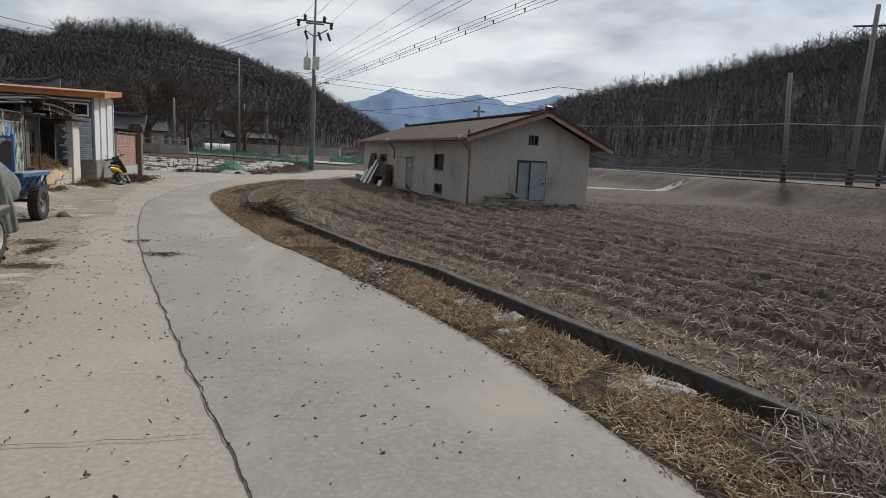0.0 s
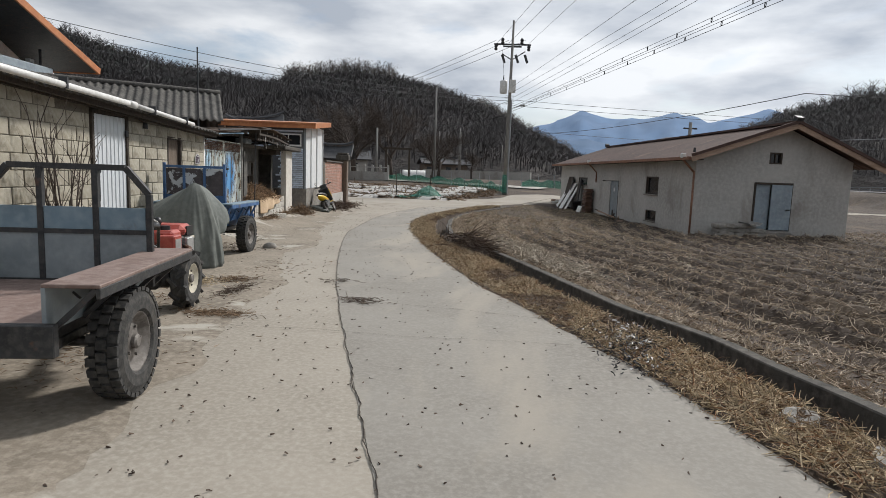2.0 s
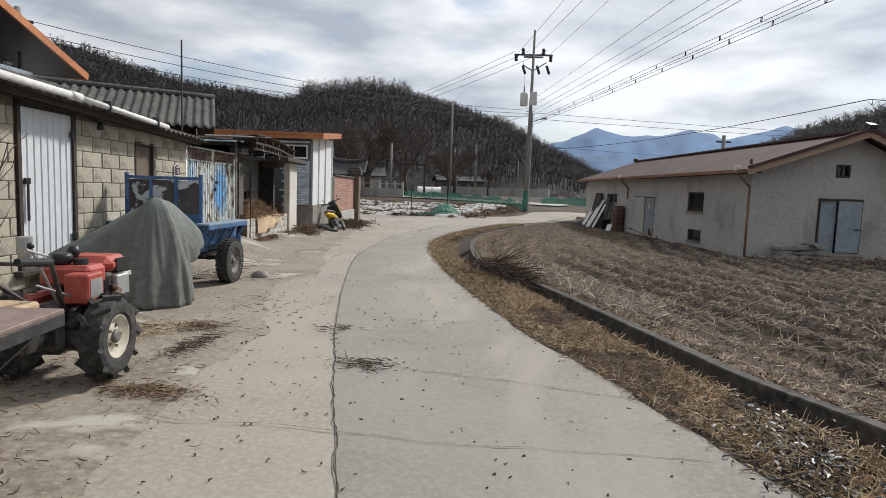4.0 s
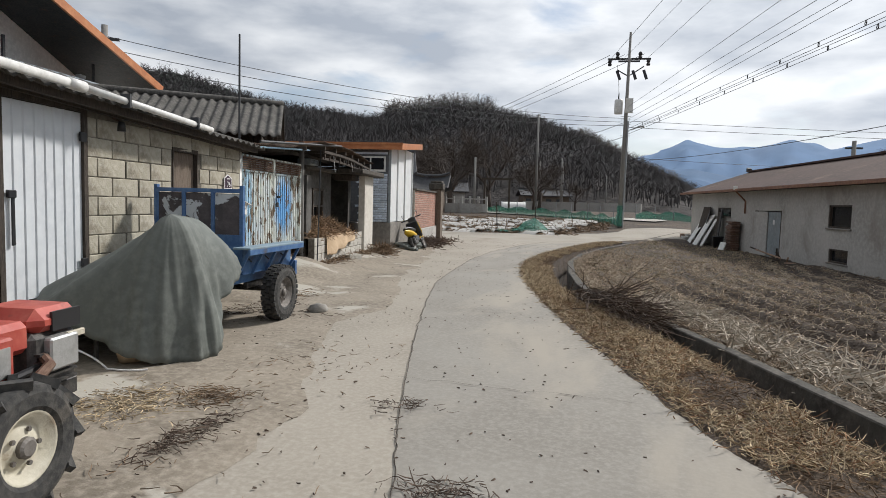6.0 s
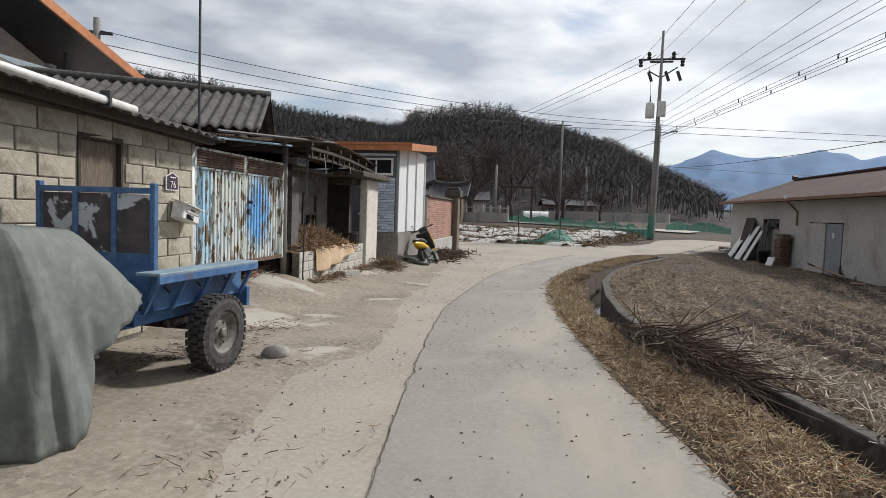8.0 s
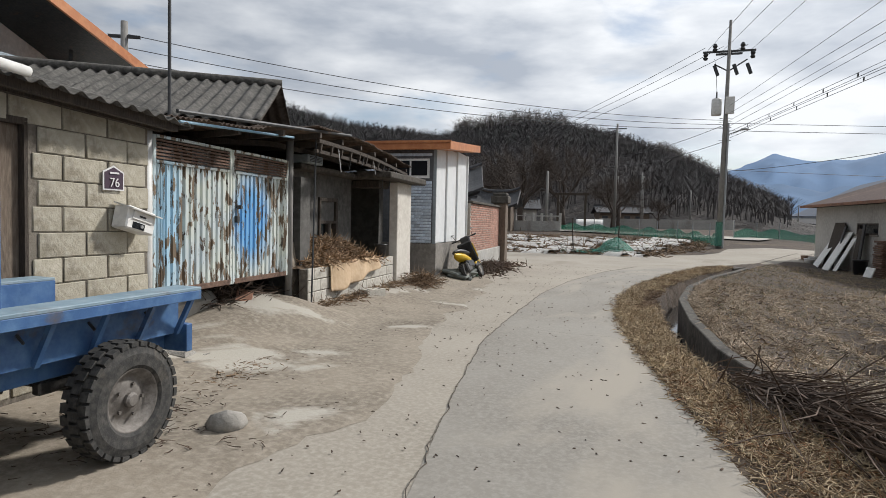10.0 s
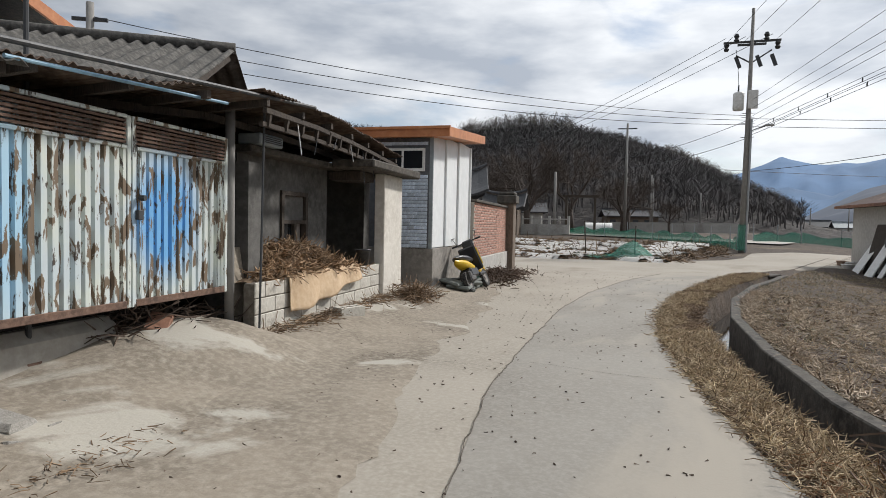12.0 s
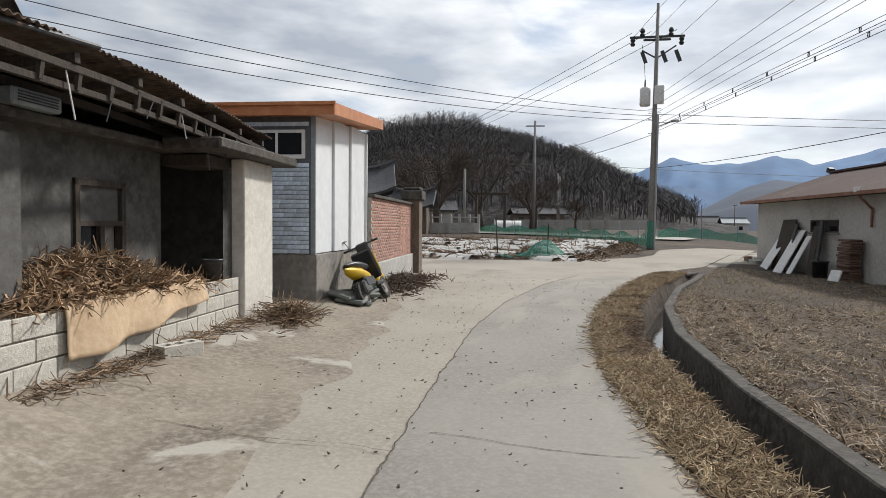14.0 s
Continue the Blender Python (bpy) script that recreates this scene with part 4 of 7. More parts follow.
num = thing("house_number_plate", WALL @ pose(0.125, 0.49, 1.62), "dark maroon house number plate reading 76", "sign")
bm = bmesh.new()
pts = [(-0.11, 0), (0.11, 0), (0.11, 0.15), (0.0, 0.20), (-0.11, 0.15)]
part("plate", sheet(lambda u, v: (0.004, pts[int(u)][0] * v, 0.085 + (pts[int(u)][1] - 0.085) * v), [0, 1, 2, 3, 4, 0], [0.02, 0.93], 0.006), M["maroon"], num)
part("border", sheet(lambda u, v: (0.002, pts[int(u)][0] * v, 0.085 + (pts[int(u)][1] - 0.085) * v), [0, 1, 2, 3, 4, 0], [0.9, 1.06], 0.008), M["letters"], num)
part("mount", box(-0.03, 0.0, -0.03, 0.03, 0.05, 0.11), M["steel_rust"], num)


def letters(text, size, material, parent, m, name="lettering"):
    cu = bpy.data.curves.new(name, "FONT")
    cu.body, cu.size, cu.extrude, cu.align_x = text, size, 0.002, "CENTER"
    tmp = new(name, cu)
    bpy.context.view_layer.update()
    me = bpy.data.meshes.new_from_object(tmp.evaluated_get(bpy.context.evaluated_depsgraph_get()))
    bpy.data.objects.remove(tmp)
    me.materials.append(material)
    ob = new(name, me)
    ob.parent = parent
    ob.matrix_basis = m
    return ob


letters("76", 0.11, M["letters"], num, pose(0.012, 0.0, 0.025, 90, 0, 90))
part("street_name_bar", box(0.008, 0.012, -0.05, 0.05, 0.135, 0.15), M["letters"], num)

mail = thing("mailbox", WALL @ pose(0.12, 0.62, 1.26, -14, 0, 0), "tilted white metal mailbox with a hooded lid", "mailbox")
part("body", box(0.0, 0.16, -0.17, 0.17, 0.0, 0.20, 0.012), M["white_paint"], mail)
bm = bmesh.new()
box(-0.0, 0.22, -0.185, 0.185, 0.0, 0.012, bm=bm)
part("lid", bm, M["white_paint"], mail, at=pose(0, 0, 0.215, 0, 14, 0))
part("flap", box(0.16, 0.172, -0.12, 0.12, 0.09, 0.165, 0.004), M["white_paint"], mail)
part("name_bar", box(0.172, 0.175, -0.05, 0.03, 0.12, 0.135), M["steel_dark"], mail)
part("window", box(0.16, 0.166, -0.10, 0.04, 0.015, 0.07), M["glass"], mail)
part("lock", rod((0.16, 0.0, 0.045), (0.178, 0, 0.045), 0.016, n=10), M["silver"], mail)
part("bracket", box(-0.03, 0.0, -0.03, 0.03, 0.06, 0.14), M["steel_rust"], mail)

# canopy over the gate and yard
FRONT_V = [(0.9, 0.42), (2.0, 0.45), (3.5, 0.66), (5.2, 0.60), (7.0, 0.42), (8.3, 0.34)]
FRONT_Z = [(0.9, 2.36), (2.2, 2.45), (3.3, 2.60), (5.2, 2.62), (7.0, 2.58), (8.3, 2.52)]


def canopy(u, k):
    step = 0.05 * (int(u / 0.8) % 2)
    fv = at_y(FRONT_V, u) - step * 1.5
    return (fv - 2.3 * k, u, at_y(FRONT_Z, u) + step * 0.5 - 0.12 * k + 0.012 * math.sin(u * 2 * math.pi / 0.076) + 0.02 * noise.noise(Vector((u * 1.3, k * 2, 0))))


awn = thing("yard_canopy", WALL @ pose(0, 0, 0), "sagging rusty corrugated canopy on rough timber over the yard", "canopy")
part("sheet", sheet(canopy, lin(3.35, 8.3, 400), lin(0, 1, 6), 0.004), M["canopy"], awn)
part("sheet", sheet(lambda u, k: Vector(canopy(u, k)) - Vector((0.05, 0, 0.05)), lin(0.95, 3.5, 200), lin(0, 1, 6), 0.004), M["canopy"], awn)
for u in lin(1.2, 8.1, 9):
    fv, fz = at_y(FRONT_V, u), at_y(FRONT_Z, u)
    part("rafter", beam((fv - 0.06, u, fz - 0.10), (fv - 2.25, u + 0.1, fz - 0.22), 0.05, 0.07), M["dark_wood"], awn)
for dv, dz, h in ((0.10, 0.17, 0.05), (0.14, 0.30, 0.045), (0.8, 0.2, 0.07), (1.7, 0.27, 0.07)):
    stops = lin(3.5, 8.2, 4) if dv < 0.5 else [0.95] + lin(3.5, 8.2, 4)
    for a, b in zip(stops, stops[1:]):
        part("purlin", beam((at_y(FRONT_V, a) - dv, a, at_y(FRONT_Z, a) - dz), (at_y(FRONT_V, b) - dv, b + 0.05, at_y(FRONT_Z, b) - dz), 0.045, h), M["dark_wood"], awn)
for u in lin(3.6, 8.0, 12):
    part("strut", beam((at_y(FRONT_V, u) - 0.12, u, at_y(FRONT_Z, u) - 0.31), (at_y(FRONT_V, u) - 0.10, u, at_y(FRONT_Z, u) - 0.17), 0.035, 0.04), M["dark_wood"], awn)
for v, u, z0, z1 in ((-1.75, 1.2, 0.1, 2.2), (-1.75, 4.3, 0.1, 2.4), (-0.2, 8.0, 2.2, 2.35)):
    part("post", rod((v, u, z0), (v, u, z1), 0.045, n=8), M["dark_wood"], awn)
part("pale_tube", rod((0.40, 0.98, 2.28), (0.42, 3.1, 2.42), 0.014, n=8), M["blue_light"], awn, "thin pale green tube")
part("dark_tube", rod((0.44, 0.9, 2.36), (0.64, 4.4, 2.62), 0.02, n=8), M["steel_dark"], awn)
rng = np.random.default_rng(5)
for i in range(7):
    u = 4.2 + i * 0.55
    v = at_y(FRONT_V, u) - 0.1
    part("hanging_wire", rod((v, u, at_y(FRONT_Z, u) - 0.2), (v + rng.uniform(-.03, .03), u + rng.uniform(-.1, .1), at_y(FRONT_Z, u) - 0.35 - 0.35 * rng.random()), 0.006, n=5), M["letters"] if i % 3 == 0 else M["wire"], awn)
pole_thin = thing("prop_rod", WALL @ pose(0.37, 3.74, 0.12), "thin dark rod propping the canopy edge", "rod")
part("shaft", rod((0, 0, 0), (0.06, -0.03, 2.4), 0.013, n=6), M["wire"], pole_thin)
part("foot", rod((0, 0, -0.01), (0, 0, 0.02), 0.02, n=6), M["wire"], pole_thin)

# cement shed with a flat slab roof
ZG = 0.10
bm = bmesh.new()
for x0, x1, y0, y1, z0, z1 in ((-0.50, -0.35, 4.4, 5.38, ZG, 2.14), (-0.50, -0.35, 6.1, 6.75, ZG, 2.14), (-0.50, -0.35, 5.38, 6.1, 1.76, 2.14), (-3.0, -2.85, 4.4, 8.5, 0, 2.14), (-3.0, -0.35, 8.25, 8.5, 0, 2.14), (-2.85, -0.36, 6.65, 6.78, 0, 2.14), (-2.85, -0.51, 4.4, 4.55, 0, 2.14), (-0.5, 0.0, 4.1, 4.4, ZG, 2.0)):
    box(x0, x1, y0, y1, z0, z1, bm=bm)
# wall colour is lowered in place of the canopy's deeper shade
solid("wall_shed", bm, M["shaded_cement"], WALL, "grey cement walls of an open shed, shade painted in", "wall", kind="structure")
bm = box(-3.05, -0.10, 4.3, 8.62, 2.14, 2.22, 0.015)
solid("shed_slab", rough_box(bm, 0.008), M["kerb"], WALL, "thin dark concrete roof slab of the shed", "roof", kind="structure")
bm = box(-0.09, 0.58, 6.35, 8.60, 2.15, 2.27, 0.02)
solid("shed_slab_lip", rough_box(bm, 0.008), M["kerb"], WALL, "thick concrete canopy slab over the shed opening", "slab", kind="structure")
solid("shed_column", rough_box(box(0.19, 0.36, 7.38, 8.26, ZG - 0.1, 2.145, 0.012), 0.006), M["column"], WALL, "pale limewashed wall pier holding the slab", "column", kind="structure")
solid("shed_lintel", box(-0.34, 0.18, 6.8, 7.37, 2.0, 2.14, 0.01), M["dark_wood"], WALL, "dark timber lintel under the slab", "beam", kind="structure")
win = thing("door_3", WALL @ pose(-0.35, 5.74, ZG), "old brown glazed door in a shaded wall, ajar", "door", kind="structure")
bm = bmesh.new()
for y0, y1, z0, z1 in ((-0.36, -0.30, 0, 1.66), (0.30, 0.36, 0, 1.66), (-0.36, 0.36, 1.60, 1.66), (-0.30, 0.30, 1.22, 1.27), (-0.03, 0.03, 0, 1.22)):
    box(-0.05, 0.03, y0, y1, z0, z1, bm=bm)
part("door_frame", bm, M["dark_wood"], win)
part("pane", box(-0.03, -0.02, -0.30, -0.03, 0.05, 1.22), M["glass"], win)
# pane takes the same shade-dark cement colour
part("transom_pane", box(-0.03, -0.02, -0.30, 0.30, 1.27, 1.60), M["shaded_cement"], win)
part("leaf", box(-0.02, 0.0, 0.03, 0.30, 0.05, 1.22), M["render_grey"], win, at=pose(-0.02, 0, 0, 0, 0, 8))
part("sill", box(-0.05, 0.05, -0.36, 0.36, -0.02, 0.02), M["kerb"], win)
ac = thing("wall_unit", WALL @ pose(-0.16, 4.6, 2.225), "grimy white box unit lying on the slab roof", "air conditioner")
part("casing", box(-0.15, 0.15, -0.25, 0.25, 0, 0.13, 0.015), M["grey_paint"], ac)
for i in range(4):
    part("slat", box(0.15, 0.158, -0.2, 0.2, 0.03 + i * 0.022, 0.04 + i * 0.022), M["steel_dark"], ac)
board = solid("leaning_board", rough_box(box(-0.01, 0.01, -0.22, 0.22, 0, 0.95, 0.004), 0.01), M["apron"], WALL @ pose(0.05, 4.05, 0.12, 0, -10, 0), "grey round-topped board leaning by the gate post", "board")
blackboard = solid("dark_wardrobe", box(-2.6, -2.0, 7.0, 7.9, ZG - 0.02, 1.6, 0.02), M["brown_door"], WALL, "dark cupboard standing in the open shed", "cupboard")

# low wall of pale blocks before the shed
low = solid("wall_low", box(0.165, 0.288, 3.77, 7.37, 0.0, 0.69), M["mortar"], WALL, "low wall of pale concrete blocks", "wall", kind="structure")
step = solid("door_step", rough_box(box(0.38, 0.75, 7.75, 8.6, 0.0, 0.17, 0.02), 0.01), M["patch"], WALL, "small concrete step beside the pier", "step", kind="structure")
brk = thing("loose_block", WALL @ pose(0.62, 5.45, 0.10, 0, 0, 62), "loose hollow concrete block on the ground", "block")
part("web", box(-0.195, 0.195, -0.095, -0.055, 0, 0.17, 0.006), M["new_block"], brk)
part("web", box(-0.195, 0.195, 0.055, 0.095, 0, 0.17, 0.006), M["new_block"], brk)
for x in (-0.175, -0.058, 0.058, 0.175):
    part("rib", box(x - 0.02, x + 0.02, -0.056, 0.056, 0.002, 0.168), M["new_block"], brk)
pail = thing("bucket", WALL @ pose(0.22, 6.85, 0.70), "dark grey plastic bucket on the low wall", "bucket")
part("tub", lathe([(0.0, 0.01), (0.085, 0.0), (0.115, 0.24), (0.122, 0.25), (0.11, 0.24), (0.08, 0.02), (0.0, 0.02)], 20, "Z"), M["steel_dark"], pail, smooth=True)
part("rim", lathe([(0.116, 0.225), (0.126, 0.23), (0.126, 0.25), (0.116, 0.25)], 20, "Z"), M["black"], pail, smooth=True)


def sacking(u, k):
    fold = 0.03 * math.sin(u * 9 + 2 * k) + 0.03 * noise.noise(Vector((u * 3, k * 2, 0)))
    drop = 0.42 * (1 - 0.55 * smooth01((u - 4.5) / 2.0)) + 0.05 * noise.noise(Vector((u * 2.3, 0, 3)))
    if k < 0.35:
        return (0.05 + 0.27 * k / 0.35, u, 0.745 + 0.01 * math.sin(u * 13))
    q = (k - 0.35) / 0.65
    return (0.325 + 0.07 * q + fold * q, u, 0.73 - drop * q)


solid("sacking", sheet(sacking, lin(4.42, 6.45, 60), lin(0, 1, 16), 0.006), M["cloth"], WALL, "crumpled tan sacking hung over the low wall", "cloth", smooth=True)
rng = np.random.default_rng(11)
n = 5200
u = (4.05 + 3.0 * rng.beta(1.7, 2.0, n)).clip(4.0, 7.05)
v = rng.uniform(-0.45, 0.30, n)
top = 0.72 + 0.35 * np.exp(-((u - 5.2) / 0.85) ** 2)
z = 0.66 + (top - 0.66) * rng.random(n) ** 0.45 * np.clip((0.48 - v) / 0.4, 0.12, 1)
pts = np.array([WALL @ Vector((a, b, c)) for a, b, c in zip(v, u, z)])
stems("bean_stalk_pile", pts, rng.normal(size=(n, 3)) * (1, 1, 0.55), 0.17, 0.0085, M["stalk"], rng, label="heap of dry tan bean stalks on the low wall", category="stalks", bend=0.5)
solid("stalk_core", rough_box(sheet(lambda a, b: (-0.35 + 0.6 * b, a, 0.64 + 0.36 * math.exp(-((a - 5.15) / 0.8) ** 2) * math.sin(b * 3.14) ** 0.5), lin(3.9, 7.0, 20), lin(0, 1, 8)), 0.04), M["litter"], WALL, "matted base of the stalk heap", "stalks", kind="stuff")
n = 900
u, v = rng.normal(7.75, 0.33, n), rng.normal(0.75, 0.16, n)
z = 0.10 + 0.24 * rng.random(n) * np.exp(-((u - 7.75) / 0.35) ** 2)
stems("stalk_pile", [WALL @ Vector((a, b, c)) for a, b, c in zip(v, u, z)], rng.normal(size=(n, 3)) * (1, 1, 0.4), 0.26, 0.006, M["litter"], rng, label="small heap of brown stalks by the pier", category="stalks")
n = 500
u, v = rng.uniform(2.3, 3.7, n), rng.uniform(-0.7, -0.05, n)
stems("yard_brush", [WALL @ Vector((a, b, 0.16 + 0.3 * c)) for a, b, c in zip(v, u, rng.random(n))], rng.normal(size=(n, 3)) * (0.6, 1, 0.3), 0.4, 0.008, M["twig"], rng, label="dark brushwood heaped behind the gate", category="brushwood")
solid("loose_brick", box(-0.1, 0.1, -0.14, 0.14, 0, 0.10, 0.008), M["rust_trim"], WALL @ pose(-0.12, 2.85, 0.34, 25, 10, 30), "red-brown brick fallen below the gate", "brick")

# white panel house
wh = thing("white_house", WALL @ pose(0, 9.35, 0), "small white panel house with stone-patterned front and orange eaves", "house")
part("core", box(-5.0, 0.55, 0.02, 2.82, 0.0, 3.08), M["panel"], wh)
for y0, y1 in ((0.035, 0.90), (0.91, 1.80), (1.81, 2.80)):
    part("panel", box(0.552, 0.585 + 0.05 * y0, y0, y1, 0.90, 3.10 + 0.03 * y0, 0.004), M["panel"], wh)
part("corner_trim", box(0.53, 0.60, -0.015, 0.03, 0.88, 3.08, 0.004), M["grey_paint"], wh)
part("corner_trim", box(0.66, 0.72, 2.80, 2.85, 0.88, 3.15, 0.004), M["panel"], wh)
part("plinth", box(-5.0, 0.62, -0.01, 2.85, 0.0, 0.885, 0.008), M["render_grey"], wh, "bare cement plinth with drips")
bm = bmesh.new()
vs = [bm.verts.new(p) for p in ((-5.3, -0.28, 2.98), (0.98, -0.28, 2.98), (0.98, 3.1, 3.28), (-5.3, 3.1, 3.28), (-5.3, -0.28, 3.16), (0.98, -0.28, 3.16), (0.98, 3.1, 3.46), (-5.3, 3.1, 3.46))]
for f in ((3, 2, 1, 0), (4, 5, 6, 7), (0, 1, 5, 4), (1, 2, 6, 5), (2, 3, 7, 6), (3, 0, 4, 7)):
    bm.faces.new([vs[i] for i in f])
part("roof", bm, M["orange"], wh, "orange-brown sheet metal fascia roof")
part("roof_edge", beam((-5.3, -0.30, 3.15), (1.0, -0.30, 3.15), 0.03, 0.05), M["orange"], wh)
wnd = part("window", box(-0.44, 0.44, -0.05, 0.015, 2.36, 2.80, 0.004), M["white_paint"], wh, "white sliding window")
for x0, x1 in ((-0.395, -0.02), (0.02, 0.395)):
    part("pane", box(x0, x1, -0.056, -0.045, 2.42, 2.75), M["glass"], wnd)
part("sash", box(-0.02, 0.02, -0.062, -0.05, 2.40, 2.77), M["white_paint"], wnd)
part("stone_backing", box(-5.0, 0.53, -0.012, 0.019, 0.89, 3.0), M["stone_joint"], wh)
part("drain_pipe", rod((-2.2, -0.06, 2.25), (-2.2, -0.06, 3.0), 0.04, n=8), M["white_paint"], wh, smooth=True)

# brick yard wall
bw = solid("wall_brick", box(0.70, 0.79, 12.24, 17.05, 0.56, 1.90), M["brick_mortar"], WALL, "faded red brick yard wall on a cement plinth", "wall", kind="structure")
solid("brick_plinth", box(0.66, 0.86, 12.24, 17.05, 0.0, 0.56, 0.01), M["plaster"], WALL, "rendered plinth under the brick wall with runs of rust", "plinth", kind="structure")
solid("brick_coping", box(0.66, 0.86, 12.24, 17.05, 1.905, 1.97, 0.01), M["kerb"], WALL, "brick coping along the yard wall", "coping", kind="structure")
pil = thing("brick_pillar", WALL @ pose(0.8, 17.35, 0), "dark brick gate pillar at the wall's end", "pillar")
part("shaft", box(-0.22, 0.22, -0.28, 0.28, 0, 2.05, 0.01), M["brown_door"], pil)
part("cap", box(-0.30, 0.30, -0.36, 0.36, 2.05, 2.32, 0.03), M["kerb"], pil)
part("cap_stone", box(-0.24, 0.24, -0.3, 0.3, 2.32, 2.42, 0.03), M["kerb"], pil)

# tall house with orange eaves behind
oh = thing("tall_house", WALL @ pose(-6.15, 8.6, 0), "two-storey pale house with wide dark eaves edged in orange", "house")
part("wall", box(-9.0, -0.45, -9.0, -1.75, 0, 4.0, 0.02), M["white_paint"], oh)
part("band", box(-9.0, -0.42, -9.02, -1.72, 4.0, 4.34, 0.02), M["grey_door"], oh, "grey-green parapet band")
bm = bmesh.new()
prof = [(0.0, 4.50), (-5.2, 6.15), (-10.4, 4.50)]
vs = []
for x in (0.0, -10.0):
    vs.append([bm.verts.new((x, y, z + d)) for d in (0, 0.14) for y, z in prof])
a, b = vs
for i in (0, 1):
    bm.faces.new((a[i], a[i + 1], b[i + 1], b[i]))
    bm.faces.new((a[i + 3], b[i + 3], b[i + 4], a[i + 4]))
    bm.faces.new((a[i], a[i + 3], a[i + 4], a[i + 1]))
    bm.faces.new((b[i], b[i + 1], b[i + 4], b[i + 3]))
bm.faces.new((a[0], b[0], b[3], a[3]))
bm.faces.new((a[2], a[5], b[5], b[2]))
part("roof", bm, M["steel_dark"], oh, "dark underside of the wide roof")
for y0, z0, y1, z1 in ((0.05, 4.56, -5.2, 6.23), (-5.2, 6.23, -10.4, 4.56)):
    part("barge_board", beam((0.04, y0, z0), (0.04, y1, z1), 0.06, 0.20), M["orange"], oh, "orange barge board")
part("eave_board", beam((0.04, 0.05, 4.56), (-10, 0.05, 4.56), 0.06, 0.18), M["orange"], oh)
TO_HOUSE = (WALL @ pose(-6.15, 8.6, 0)).inverted()
a, b = TO_HOUSE @ Vector((-15.39, 15.71, 5.93)), TO_HOUSE @ Vector((-17.25, 21.32, 4.88))
bm = beam(a, b, 0.30, 0.34)
part("annex_fascia", bm, M["grey_door"], oh, "sloping grey-green fascia of the annex")
drop = Vector((0, 0, 1.0))
bm = bmesh.new()
back = (b - a).cross(drop).normalized() * 0.2
vs = [bm.verts.new(p + q) for q in (Vector((0, 0, 0)), back) for p in (a - drop * 0.1, b - drop * 0.1, Vector((b.x, b.y, 0.0)), Vector((a.x, a.y, 0.0)))]
for f in ((0, 1, 2, 3), (7, 6, 5, 4), (0, 4, 5, 1), (1, 5, 6, 2), (2, 6, 7, 3), (3, 7, 4, 0)):
    bm.faces.new([vs[i] for i in f])
part("annex_wall", bm, M["white_paint"], oh, "white rendered annex wall")
for y in (-1.7, -4.5):
    part("post", rod((-0.8, y, 4.25), (-0.8, y, 4.9), 0.04, n=8), M["steel_dark"], oh)
part("floodlight", box(-1.0, -0.85, -2.1, -1.9, 4.48, 4.56, 0.01), M["silver"], oh)

# bare shrub growing before the block wall
sh = thing("bare_shrub", WALL @ pose(0.45, -4.6, 0.0), "leafless shrub with upright grey twigs by the block wall", "shrub")
rng = np.random.default_rng(3)
bm = bmesh.new()
tips = []
for i in range(16):
    a, sp = rng.uniform(0, 6.28), rng.uniform(0.15, 0.75)
    p0, p1 = Vector((0.05 * math.cos(a), 0.05 * math.sin(a), 0)), Vector((sp * 0.4 * math.cos(a), sp * math.sin(a), rng.uniform(1.0, 2.2)))
    mid = (p0 + p1) / 2 + Vector((0.06 * rng.normal(), 0.1 * rng.normal(), 0.1))
    rod(p0, mid, 0.014, 0.010, 5, bm)
    rod(mid, p1, 0.010, 0.004, 5, bm)
    for k in range(4):
        q = mid.lerp(p1, rng.random())
        tips.append((q, (p1 - mid).normalized() + Vector((rng.normal() * 0.4, rng.normal() * 0.6, 0.2))))
part("stem", bm, M["near_tree"], sh)
t = stems("twig", [q for q, d in tips], [d for q, d in tips], 0.5, 0.005, M["near_tree"], rng, parent=sh)


# ---- east side: farm shed ----
SHED = pose(5.22, 22.9, -0.2, 0, 0, 12)  # x: along the gable, y: along the long side
SW, SL = 5.35, 18.0
E_Z, R_Z = 2.62, 3.70
fs_ = thing("farm_shed", SHED, "long rendered farm shed under a brown ribbed metal roof", "shed")


def pierced(u0, u1, z0, z1, holes):
    """Rectangles that fill a wall around its openings."""
    us_ = sorted({u0, u1, *[h[0] for h in holes], *[h[1] for h in holes]})
    zs_ = sorted({z0, z1, *[h[2] for h in holes], *[h[3] for h in holes]})
    for a, b in zip(us_, us_[1:]):
        for c, d in zip(zs_, zs_[1:]):
            m, k = (a + b) / 2, (c + d) / 2
            if not any(h[0] < m < h[1] and h[2] < k < h[3] for h in holes):
                yield a, b, c, d


gable_holes = [(2.03, 3.33, 0.28, 1.84), (2.46, 2.90, 2.48, 2.86)]
bm = bmesh.new()
for a, b, c, d in pierced(0, SW, -0.15, E_Z, gable_holes[:1] + [(2.46, 2.90, 2.48, E_Z)]):
    box(a, b, 0, 0.16, c, d, bm=bm)
vs = []
for y in (0, 0.16):
    vs.append([bm.verts.new((x, y, z)) for x, z in ((0, E_Z), (2.46, E_Z), (2.46, 2.86), (2.90, 2.86), (2.90, E_Z), (SW, E_Z), (SW / 2 + 0.3, R_Z - 0.02))])
bm.faces.new(vs[0][::-1])
bm.faces.new(vs[1])
for i in range(7):
    bm.faces.new((vs[0][i], vs[0][(i + 1) % 7], vs[1][(i + 1) % 7], vs[1][i]))
